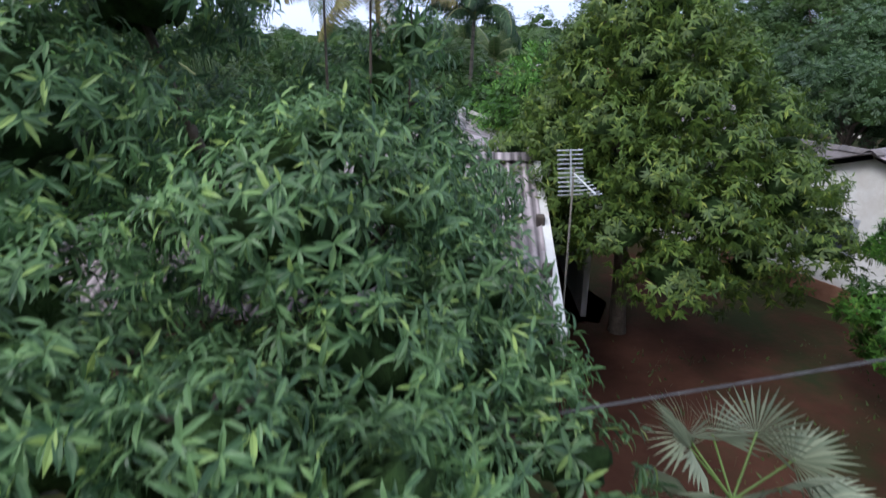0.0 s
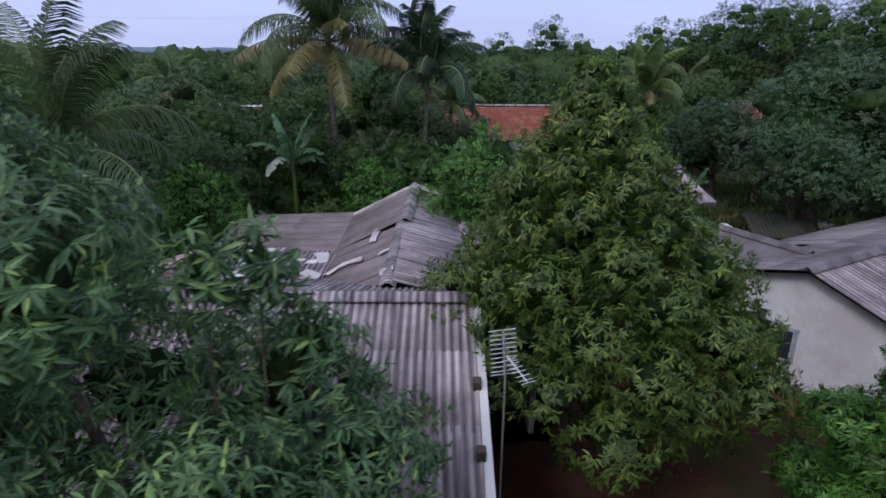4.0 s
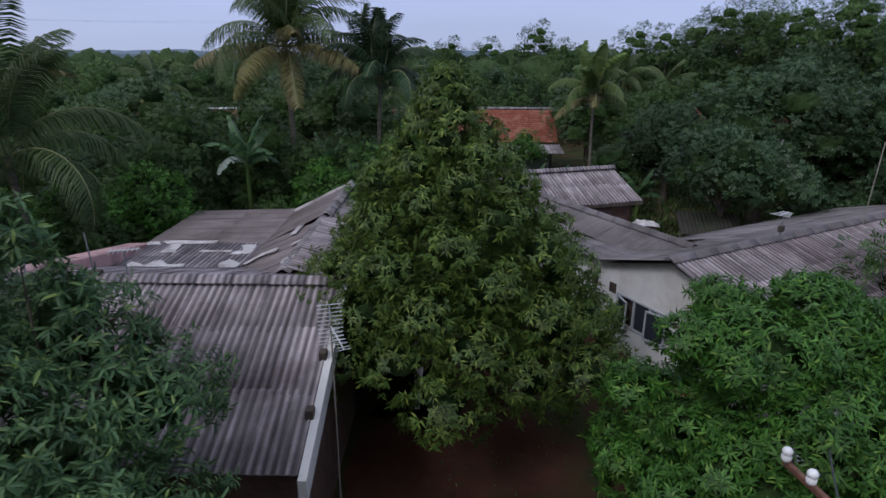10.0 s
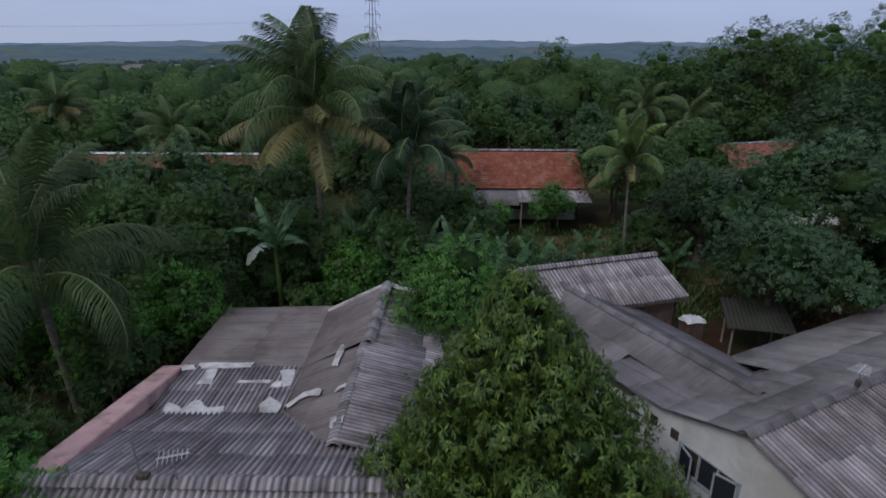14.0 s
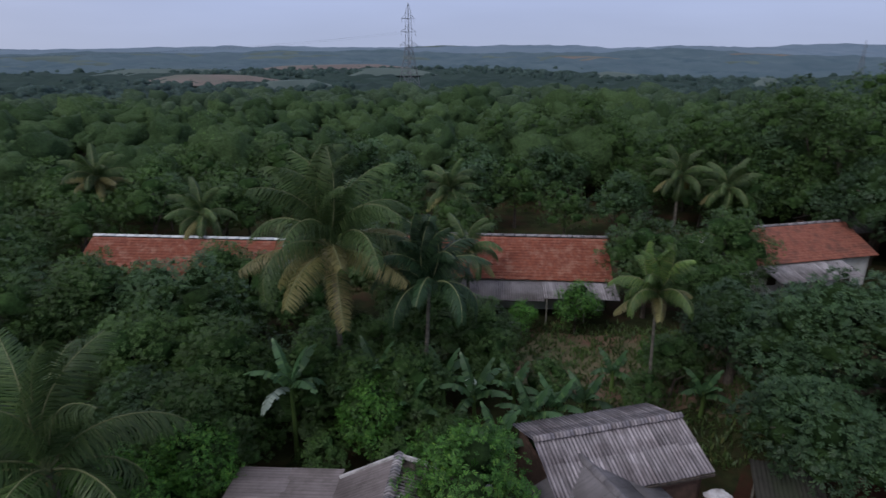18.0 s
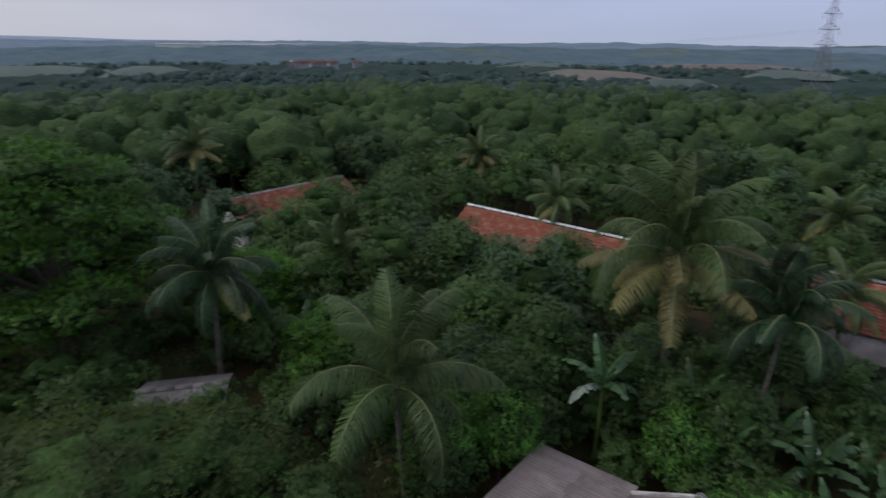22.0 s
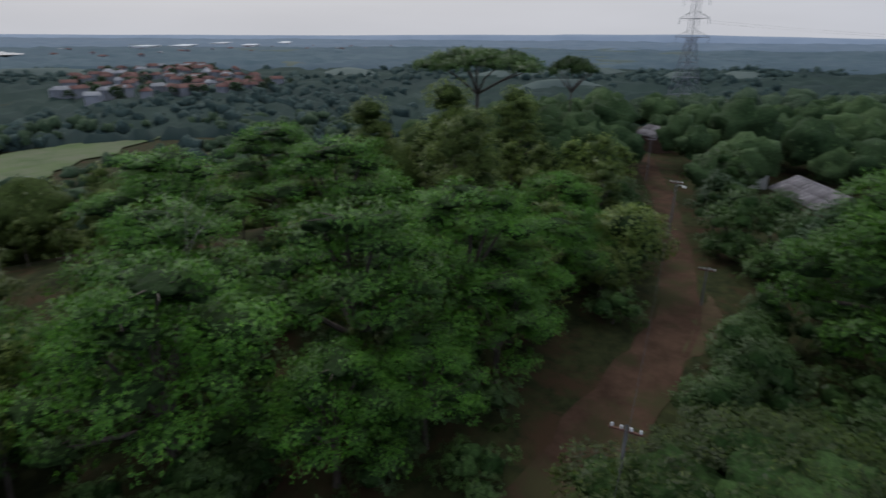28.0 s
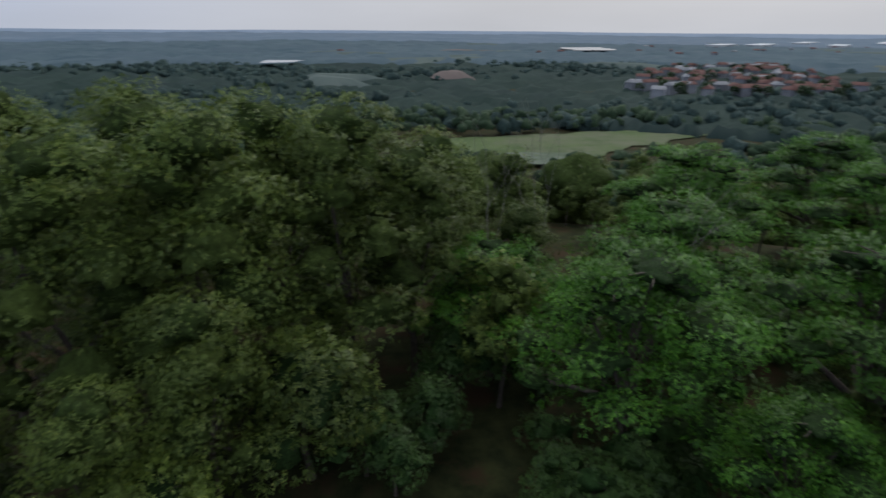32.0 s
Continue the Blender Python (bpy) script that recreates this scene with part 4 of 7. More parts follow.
sheet_roof(main_roof, slope((0.95, 14.0, 3.02), (0, 1, 0), (-4.1, 0, 1.14)), 10.5, 4.26, M_ASB, sheet=(0.885, 2.1), seed=5)
ridge_cap(main_roof, (-3.3, 14.1, 3.98), (-3.2, 19.6, 4.08), M_ASB_LIGHT, 0.46, 0.9)
ridge_cap(main_roof, (-3.12, 19.5, 4.2), (-2.97, 24.5, 4.32), M_ASB_LIGHT, 0.42, 0.9)
ridge_cap(main_roof, (-2.97, 24.45, 4.3), (-5.5, 24.45, 3.02), M_CEMENT, 0.2, 1.2, label="pale cement capping")
ridge_cap(main_roof, (-2.97, 24.45, 4.3), (0.9, 24.45, 3.1), M_CEMENT, 0.2, 1.2, label="pale cement capping")
ridge_cap(main_roof, (-3.35, 14.05, 3.9), (-5.55, 17.0, 3.0), M_ASB, 0.16, 1.2, name="valley_strip", label="dark cement strip along the valley", rise=0.0)
ridge_cap(main_roof, (-3.25, 14.05, 3.9), (-0.6, 17.0, 3.0), M_ASB, 0.16, 1.2, name="valley_strip", label="dark cement strip along the valley", rise=0.0)
# smears of pale cement over seams of the low roof
low_m = Matrix.Translation((0, 0, 3.585)) @ Euler((math.atan(-0.03), 0, 0)).to_matrix().to_4x4()
for o in ([(-9.5, 19.98), (-7.5, 20.02), (-7.4, 19.68), (-9.3, 19.55)], [(-10.05, 19.75), (-9.6, 19.85), (-9.45, 19.5), (-9.85, 19.4)], [(-9.04, 19.5), (-8.6, 19.55), (-8.44, 18.5), (-8.9, 18.5)],
          [(-6.3, 19.5), (-5.75, 19.6), (-5.72, 18.45), (-6.0, 18.4)], [(-6.35, 18.7), (-6.0, 18.8), (-6.0, 18.4), (-6.35, 18.3)], [(-9.3, 16.5), (-9.35, 17.3), (-8.7, 16.95), (-8.45, 17.5), (-8.0, 16.98), (-7.45, 17.1), (-7.5, 16.62), (-8.1, 16.48), (-8.7, 16.55)],
          [(-7.45, 17.0), (-7.42, 16.5), (-7.6, 15.65), (-7.85, 15.7), (-7.7, 16.4)], [(-6.38, 17.2), (-6.15, 17.75), (-5.62, 17.35), (-5.68, 16.85), (-6.15, 16.8)], [(-7.6, 18.75), (-6.5, 18.8), (-6.5, 18.65), (-7.6, 18.6)]):
    patch(shed_roof, low_m @ Matrix.Translation((0, 0, 0.03 if o[0][1] < 17.1 and o[0][0] < -7 else 0.0)), o, M_CEMENT)
steep_m = slope((-3.3, 14.0, 4.02), (0, -1, 0), (2.37, 0, 1.05))
for o in ([(-3.15, -2.45), (-3.6, -1.8), (-3.42, -1.1), (-2.98, -1.05), (-3.3, -1.62), (-3.05, -2.3)], [(-4.75, -1.05), (-6.2, -1.0), (-6.05, -0.8), (-4.6, -0.8)], [(-0.8, -0.25), (-1.35, -0.3), (-1.3, 0.12), (-1.0, 0.14)], [(-2.9, -0.5), (-3.1, -0.5), (-3.1, 0.1), (-2.9, 0.1)], [(-7.1, -0.4), (-8.2, -0.2), (-8.0, 0.05), (-7.0, -0.15)]):
    patch(main_roof, steep_m @ Matrix.Translation((0, 0, 0.05)), o, M_CEMENT)
# walls below the roofs
# below the verge the wall's shadow is in its dark brown colour
for a, b, h, mt in (((-9.9, 7.6), (RX1 - 0.12, 7.6), 2.75, M_DARK_WALL), ((RX1 - 0.02, 7.6), (RX1 - 0.02, 13.4), 2.9, M_DARK_WALL), ((0.6, 13.4), (0.6, 24.2), 2.9, M_WHITE), ((-9.9, 24.2), (-9.9, 7.9), 2.65, M_WHITE), ((0.6, 24.2), (-9.9, 24.2), 2.65, M_WHITE)):
    wall_between(house_a, a, b, h, mt)
# white verge wall that climbs beside the front roof
bm = bmesh.new()
vs = [bm.verts.new(p) for p in ((RX1 + 0.03, 7.0, 2.34), (RX1 + 0.03, 11.9, 4.1), (RX1 + 0.03, 11.9, 4.56), (RX1 + 0.03, 7.0, 2.82))]
f = bm.faces.new(vs)
r = bmesh.ops.extrude_face_region(bm, geom=[f])
for v in [g for g in r["geom"] if isinstance(g, bmesh.types.BMVert)]:
    v.co.x += 0.16
bmesh.ops.recalc_face_normals(bm, faces=bm.faces)
part("verge_wall", bm, M_WHITE, house_a, "whitewashed verge wall with dark stains")
for y in (8.3, 9.7):
    part("bracket", box_bm(0.16, 0.22, 0.3, (RX1 + 0.0, y, 3.0 + (y - 7.6) * 0.345 + 0.05), 0.02), M_TIMBER, house_a, "dark timber end at the verge")
# pink parapet along the outer verge
part("parapet", box_bm(0.78, 7.7, 0.5, (0, 0, 0), 0.04), M_PINK, house_a, "faded pink plaster parapet along the verge", Matrix.Translation((-10.18, 16.1, 3.5)) @ pose(0, 0, 0, -12.2, 0, 3.6))
part("eave_board", box_bm(0.12, 5.0, 0.16, (-10.25, 22.5, 2.74), 0.02), M_TIMBER, house_a, "dark eave board")

# ---- the white house with two wings ----
UX, UY = Vector((0.88, 0.475, 0)).normalized(), Vector((-0.475, 0.88, 0)).normalized()
A0 = Vector((8.0, 14.5, 0))


def hb(u, s, z=0.0):
    """A place in the white house's own plan."""
    p = A0 + UX * u + UY * s
    return Vector((p.x, p.y, z))


house_b = thing("house", pose(0, 0, 0), "white house with two wings under weathered grey asbestos roofs", "house")
RB = 4.4
wing1 = put("wing_roof", mesh_from("wing_roof", [hb(-0.3, -4.2, 3.0)[:], hb(16, -4.2, 3.0)[:], hb(16, 0, 4.3)[:], hb(-0.3, 0, 4.3)[:], hb(-0.3, 2.5, 3.52)[:], hb(16, 4.2, 3.0)[:]],
                                   [np.array([(0, 1, 2, 3), (3, 2, 5, 4)])], M_TIMBER), house_b, label="dark roof boards under the sheets")
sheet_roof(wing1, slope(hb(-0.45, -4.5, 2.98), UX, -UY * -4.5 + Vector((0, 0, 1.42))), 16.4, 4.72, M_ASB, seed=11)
sheet_roof(wing1, slope(hb(16.0, 4.5, 2.98), -UX, UY * -4.5 + Vector((0, 0, 1.42))), 11.4, 4.72, M_ASB_PALE, sheet=(1.05, 2.3), pitch=0.075, amp=0.012, seed=12)
sheet_roof(wing1, slope(hb(4.6, 2.6, 3.58), -UX, UY * -2.6 + Vector((0, 0, 0.82))), 5.05, 2.73, M_ASB_PALE, sheet=(1.05, 1.6), pitch=0.075, amp=0.012, seed=18)
sheet_roof(wing1, slope(hb(1.6, 5.7, 3.40), -UX, UY * -3.1 + Vector((0, 0, 0.2))), 2.05, 3.1, M_ASB_DARK, sheet=(1.05, 1.6), pitch=0.075, amp=0.012, seed=19)
ridge_cap(wing1, hb(-0.45, 0, RB), hb(16, 0, RB), M_ASB_DARK, 0.42, 0.9)
wing2 = put("wing_roof", mesh_from("wing_roof", [hb(-0.2, 4.3, 3.0)[:], hb(-0.2, 11.1, 3.0)[:], hb(2.35, 11.1, 3.86)[:], hb(2.35, 1.6, 3.86)[:], hb(4.8, 11.1, 3.0)[:], hb(4.8, 4.3, 3.0)[:]],
                                   [np.array([(0, 3, 2, 1), (3, 5, 4, 2)])], M_TIMBER), house_b, label="dark roof boards under the sheets")
sheet_roof(wing2, slope(hb(-0.35, 11.2, 3.03), -UY, UX * 2.7 + Vector((0, 0, 0.95))), 5.5, 2.86, M_ASB_DARK, sheet=(1.05, 1.8), pitch=0.075, amp=0.012, seed=13)
sheet_roof(wing2, slope(hb(1.05, 5.75, 3.525), -UY, UX * 1.3 + Vector((0, 0, 0.457))), 4.15, 1.38, M_ASB_DARK, sheet=(1.05, 1.4), pitch=0.075, amp=0.012, seed=23)
sheet_roof(wing2, slope(hb(5.0, 1.6, 3.03), UY, UX * -2.7 + Vector((0, 0, 0.95))), 9.6, 2.86, M_ASB_DARK, sheet=(1.05, 1.8), pitch=0.075, amp=0.012, seed=14)
ridge_cap(wing2, hb(2.35, 1.4, 3.97), hb(2.35, 11.2, 3.97), M_ASB_DARK, 0.4, 0.9)
# rear roof across the end of the second wing
RU, RV, R0 = Vector((0.948, 0.319, 0)), Vector((-0.319, 0.948, 0)), Vector((2.7, 25.75, 0))


def rr(u, s, z):
    p = R0 + RU * u + RV * s
    return Vector((p.x, p.y, z))


rear = put("rear_roof", mesh_from("rear_roof", [rr(0.1, -2.5, 3.4)[:], rr(7.2, -2.5, 3.4)[:], rr(7.2, 0, 4.36)[:], rr(0.1, 0, 4.36)[:], rr(0.1, 2.5, 3.4)[:], rr(7.2, 2.5, 3.4)[:]],
                                  [np.array([(0, 1, 2, 3), (3, 2, 5, 4)])], M_TIMBER), house_b, label="dark roof boards under the sheets")
sheet_roof(rear, slope(rr(0, -2.65, 3.38), RU, RV * 2.65 + Vector((0, 0, 1.05))), 7.3, 2.85, M_ASB, sheet=(0.885, 1.6), amp=0.032, seed=15)
sheet_roof(rear, slope(rr(7.3, 2.65, 3.38), -RU, RV * -2.65 + Vector((0, 0, 1.05))), 7.3, 2.85, M_ASB, sheet=(0.885, 1.6), amp=0.032, seed=16)
ridge_cap(rear, rr(0, 0, 4.5), rr(7.3, 0, 4.5), M_ASB, 0.4, 0.9)
part("fascia", box_bm(7.3, 0.06, 0.14, (0, 0, 0), 0.01), M_TIMBER, house_b, "dark fascia board", Matrix.Translation(rr(3.65, -2.68, 3.3)) @ pose(0, 0, 0, 0, 0, 18.6))
# gable wall with the window: own plane, x from the rear corner to the front corner
gm = Matrix.Translation(hb(0, 4.2, 0)) @ Euler((0, 0, math.atan2(-UY.y, -UY.x))).to_matrix().to_4x4()
WX0, WX1, WZ0, WZ1 = 2.0, 4.1, 1.5, 2.52
gable = prism_wall(house_b, "gable_wall", [(-1.3, -0.2), (WX0, -0.2), (WX0, 3.54), (-1.3, 3.36)], 0.16, M_WHITE, gm, "whitewashed gable wall with faint stains")
prism_wall(gable, "wall_piece", [(WX1, -0.2), (8.4, -0.2), (8.4, 2.95), (4.2, 4.26), (WX1, 4.22)], 0.16, M_WHITE, Matrix.Identity(4))
prism_wall(gable, "wall_piece", [(WX0, -0.2), (WX1, -0.2), (WX1, WZ0), (WX0, WZ0)], 0.16, M_WHITE, Matrix.Identity(4))
prism_wall(gable, "wall_piece", [(WX0, WZ1), (WX1, WZ1), (WX1, 4.22), (WX0, 3.54)], 0.16, M_WHITE, Matrix.Identity(4))
for wx, wz in ((0.9, 2.62), (1.75, 2.62)):
    part("vent_hole", box_bm(0.3, 0.02, 0.34, (wx, -0.012, wz)), M_TIMBER, house_b, "dark vent opening", gm)
win = put("window", mesh_from("window", [(WX0, 0.16, WZ0), (WX1, 0.16, WZ0), (WX1, 0.16, WZ1), (WX0, 0.16, WZ1)], [np.array([(0, 1, 2, 3)])], M_TIMBER), house_b, gm, "wide window with a pair of open grey casements")
for sx, sz, cx, cz in ((WX1 - WX0 + 0.1, 0.07, (WX0 + WX1) / 2, WZ0), (WX1 - WX0 + 0.1, 0.07, (WX0 + WX1) / 2, WZ1), (0.07, 1.02, WX0, 2.01), (0.07, 1.02, WX1, 2.01), (0.06, 1.02, WX0 + 0.72, 2.01), (0.06, 1.02, WX1 - 0.72, 2.01)):
    part("window_frame", box_bm(sx, 0.1, sz, (cx, 0.03, cz), 0.008), M_FRAME, win)


def casement(parent, m, w, h):
    c = part("casement", box_bm(0.06, 0.04, h, (0.03, 0, h / 2), 0.005, bm=box_bm(0.06, 0.04, h, (w - 0.03, 0, h / 2), 0.005, bm=box_bm(w, 0.04, 0.06, (w / 2, 0, 0.03), 0.005, bm=box_bm(w, 0.04, 0.06, (w / 2, 0, h - 0.03), 0.005)))), M_FRAME, parent, "grey casement frame", m)
    part("pane", box_bm(w - 0.1, 0.008, h - 0.1, (w / 2, 0, h / 2)), M_PANE, c)


casement(win, pose(WX0 + 0.03, -0.03, WZ0 + 0.02, 0, 0, -22), 0.72, 0.98)
casement(win, pose(WX1 - 0.03, -0.03, WZ0 + 0.02, 0, 0, -164), 0.7, 0.98)
part("pane", box_bm(0.6, 0.01, 0.9, (3.05, 0.06, 2.01)), M_PANE, win)
part("lower_panel", box_bm(8.3, 0.05, 0.75, (4.2, -0.03, 0.18), 0.01), rough_mat("brown_plinth", (0.20, 0.09, 0.055), (0.30, 0.15, 0.095), scale=2), house_b, "reddish-brown painted plinth", gm)
for (u0, s0), (u1, s1) in (((0.2, -4.1), (16, -4.1)), ((16, 4.1), (4.7, 4.1)), ((0.1, 11), (0.1, 4.1)), ((4.6, 4.1), (4.6, 10)), ((16, -4.1), (16, 4.1)), ((0.1, 11), (4.6, 11))):
    a, b = hb(u0, s0), hb(u1, s1)
    wall_between(house_b, (a.x, a.y), (b.x, b.y), 2.95, M_WHITE)
# dark wall colour stands for the shade beneath the rear roof
for (u0, s0), (u1, s1) in (((0.3, -2.3), (7.0, -2.3)), ((7.0, -2.3), (7.0, 2.3)), ((7.0, 2.3), (0.3, 2.3)), ((0.3, 2.3), (0.3, -2.3))):
    a, b = rr(u0, s0, 0), rr(u1, s1, 0)
    wall_between(house_b, (a.x, a.y), (b.x, b.y), 3.3, M_DARK_WALL)

# ---- hut with an old dark sheet roof on posts, behind the courtyard ----
M_MOSS = rough_mat("dark_mossy_sheet", (0.022, 0.021, 0.016), (0.050, 0.045, 0.036), scale=1.2, fine=40, third=(0.034, 0.040, 0.022))
hut = thing("open_hut", Matrix.Translation((14.2, 26.6, 0)) @ pose(0, 0, 0, 0, 0, -12), "open-sided hut with a dark mossy roof on thin posts", "hut")
for sx in (-1.1, 1.1):
    for sy in (-0.8, 0.8):
        part("post", box_bm(0.09, 0.09, 1.8, (sx, sy, 0.9), 0.01), M_DEADWOOD, hut)
hr = put("roof", mesh_from("roof", [(-1.4, -1.1, 1.68), (1.4, -1.1, 1.68), (1.4, 1.1, 2.22), (-1.4, 1.1, 2.22)], [np.array([(0, 1, 2, 3)])], M_TIMBER), hut, label="dark mossy sheet roof")
sheet_roof(hr, slope((-1.45, -1.15, 1.72), (1, 0, 0), (0, 2.3, 0.56)), 2.9, 2.4, M_MOSS, seed=21)
part("beam", box_bm(2.5, 0.08, 0.1, (0, -0.8, 1.72), 0.01), M_DEADWOOD, hut)
part("beam", box_bm(2.5, 0.08, 0.1, (0, 0.8, 2.08), 0.01), M_DEADWOOD, hut)


def crumpled(name, m, w, d, h, mat, label, category, seed):
    """A thrown-down sheet with folds."""
    rng = np.random.default_rng(seed)
    n = 12
    gx, gy = np.meshgrid(np.linspace(-0.5, 0.5, n), np.linspace(-0.5, 0.5, n), indexing="ij")
    edge = np.clip((0.5 - np.maximum(np.abs(gx), np.abs(gy))) * 6, 0, 1)
    gz = h * edge * (0.6 + 0.25 * np.sin(gx * 17 + seed) * np.cos(gy * 13) + 0.3 * rng.random(gx.shape))
    v = np.stack([gx * w + 0.06 * w * np.sin(gy * 9 + seed), gy * d + 0.06 * d * np.cos(gx * 8), gz], -1).reshape(-1, 3)
    i, j = np.meshgrid(np.arange(n - 1), np.arange(n - 1), indexing="ij")
    q = np.stack([i * n + j, (i + 1) * n + j, (i + 1) * n + j + 1, i * n + j + 1], -1).reshape(-1, 4)
    ob = put(name, mesh_from(name, v, [q], mat), None, m)
    return tagged(ob, label, category)


# added dark pier, there only to hold up the crumpled sheet
wash_shed = thing("wash_shed", pose(10.7, 25.4, 0, 0, 0, 24), "dark pier added under a crumpled white sheet", "shed")
part("wall", box_bm(0.95, 0.6, 2.4, (0, 0, 1.1), 0.02), M_DARK_WALL, wash_shed)
sheet = crumpled("sheet", pose(0, 0, 2.3, 0, 8, 0), 1.2, 0.75, 0.2, M_CEMENT, "crumpled white sheet", "", 3)
sheet.parent = wash_shed
M_SACK = rough_mat("pale_dusty_sheet", (0.34, 0.31, 0.28), (0.48, 0.45, 0.42), scale=2, fine=20)
crumpled("tarpaulin", pose(29.7, 49.0, 0.02, 0, 0, 10), 3.6, 2.2, 1.3, M_SACK, "pale dusty tarpaulin over a low heap in the garden", "tarpaulin", 5)
for k, (x, y, w) in enumerate(((20.4, 32.4, 0.9), (21.3, 31.4, 0.7), (20.9, 33.4, 1.2), (18.6, 30.6, 0.5))):
    crumpled("scrap_sheet", pose(x, y, 0.03, 0, 0, 50 * k), w, w * 0.7, 0.25, M_SACK, "pale scrap sheeting lying on the red soil", "scrap", 7 + k)
# ---- tiled row houses ----
def tiled_slope(parent, m, width, length, mat, seed=0):
    """Rows of pan tiles: every course a stepped, wavy strip, joined."""
    rng = np.random.default_rng(seed)
    tw, tl = 0.24, 0.30
    cols, rows = int(width / tw), int(length / tl)
    n = cols * 2
    V, Q, base = [], [], 0
    for r in range(rows):
        sag = rng.normal(0, 0.008, n + 1)
        x = np.linspace(0, width, n + 1)
        hi = 0.03 * (np.arange(n + 1) % 2)
        jag = np.repeat(rng.normal(0, 0.015, cols + 1), 2)[:n + 1]
        lo = np.stack([x, np.full(n + 1, r * tl) + jag, hi + 0.05 + sag], -1)
        top = np.stack([x, np.full(n + 1, (r + 1) * tl + 0.04), hi + 0.01 + sag * 0], -1)
        lip = lo - np.array([0, 0, 0.035])
        V += [lip, lo, top]
        k = np.arange(n)
        for a in (0, n + 1):
            Q.append(np.stack([base + a + k, base + a + k + 1, base + a + n + 2 + k, base + a + n + 1 + k], -1))
        base += 3 * (n + 1)
    me = mesh_from("tiles", np.concatenate(V), [np.concatenate(Q)], mat)
    return tagged(put("tiles", me, parent, m), "weathered red clay tiles", kind="stuff")


def row_house(x0, x1, ry, rz, ez, depth, label, mat, turn=0.0, pivot=(0, 0), cap=M_ASB_LIGHT, lean=None, group="tiled houses"):
    """A long gabled house: ridge along x at ry, eaves depth away on both sides."""
    P = Matrix.Translation((pivot[0], pivot[1], 0)) @ pose(0, 0, 0, 0, 0, turn)
    ob = thing("tiled_house", P, label, "house", group)
    w, rise = x1 - x0, rz - ez
    L = math.hypot(depth, rise)
    rf = put("roof", mesh_from("roof", [(x0 + .1, ry - depth + .1, ez - .05), (x1 - .1, ry - depth + .1, ez - .05), (x1 - .1, ry, rz - .08), (x0 + .1, ry, rz - .08), (x0 + .1, ry + depth - .1, ez - .05), (x1 - .1, ry + depth - .1, ez - .05)],
                               [np.array([(0, 1, 2, 3), (3, 2, 5, 4)])], M_TIMBER), ob, label="roof of red clay tiles")
    tiled_slope(rf, slope((x0, ry - depth, ez), (1, 0, 0), (0, depth, rise)), w, L, mat, 1)
    tiled_slope(rf, slope((x1, ry + depth, ez), (-1, 0, 0), (0, -depth, rise)), w, L, mat, 2)
    ridge_cap(rf, (x0, ry, rz), (x1, ry, rz), cap, 0.36, 1.0)
    for a, b in (((x0 + .4, ry - depth + .5), (x1 - .4, ry - depth + .5)), ((x1 - .4, ry + depth - .5), (x0 + .4, ry + depth - .5))):
        wall_between(ob, a, b, ez + 0.1, M_WHITE)
    for x in (x0 + .4, x1 - .55):
        prism_wall(ob, "gable_wall", [(-depth + .5, -0.2), (depth - .5, -0.2), (depth - .5, ez + .05), (0, rz - .2), (-depth + .5, ez + .05)], 0.15, M_WHITE, Matrix.Translation((x + 0.15, ry, 0)) @ pose(0, 0, 0, 0, 0, 90))
    k = x0 + 1.6
    while k < x1 - 1.6:
        part("door" if int(k) % 3 == 0 else "window", box_bm(0.9, 0.06, 1.2 if int(k) % 3 else 2.0, (k, ry - depth + 0.47, 1.5 if int(k) % 3 else 1.0), 0.01), M_TIMBER, ob)
        k += 2.6
    for a, b, drop, mt in (lean or ()):
        lr = put("lean_to", mesh_from("lean_to", [(a, ry - depth - 2.4, ez - drop - .04), (b, ry - depth - 2.4, ez - drop - .04), (b, ry - depth + .1, ez - .16), (a, ry - depth + .1, ez - .16)], [np.array([(0, 1, 2, 3)])], M_TIMBER), ob, label="grey sheet lean-to roof")
        sheet_roof(lr, slope((a, ry - depth - 2.45, ez - drop), (1, 0, 0), (0, 2.55, drop - 0.12)), b - a, 2.6, mt, sheet=(0.885, 2.7), seed=int(a * 3))
        k = a + 0.2
        while k < b:
            part("post", box_bm(0.1, 0.1, ez - drop, (k, ry - depth - 2.3, (ez - drop) / 2), 0.01), M_DEADWOOD, ob)
            k += 2.9
    return ob


row_house(-7.0, 10.6, 52.6, 5.2, 2.75, 4.1, "long low house under a weathered red tile roof", M_TILE, lean=((-5.5, 5.0, 0.75, M_ASB_DARK), (5.0, 10.7, 0.5, M_ASB_LIGHT)))
row_house(-33.4, -16.5, 50.0, 5.2, 2.75, 4.1, "long low house under a red tile roof with a white ridge", M_TILE, cap=M_SHEETWHITE, lean=((-27.5, -24.2, 0.9, M_ASB_LIGHT),))
row_house(0, 14.5, 0, 5.0, 3.0, 4.3, "tiled house with an open lean-to on posts", M_TILE_OLD, turn=17, pivot=(20.0, 55.9), lean=((2.5, 10.5, 0.7, M_ASB_LIGHT),))
row_house(0, 16.0, 0, 5.0, 3.1, 3.9, "tiled house half hidden by trees", M_TILE, turn=88, pivot=(-53.6, 34.8))
row_house(0, 9.0, 0, 4.6, 3.0, 3.2, "small tiled house beside the dirt road", M_TILE_OLD, turn=17, pivot=(-103.0, 1.8))


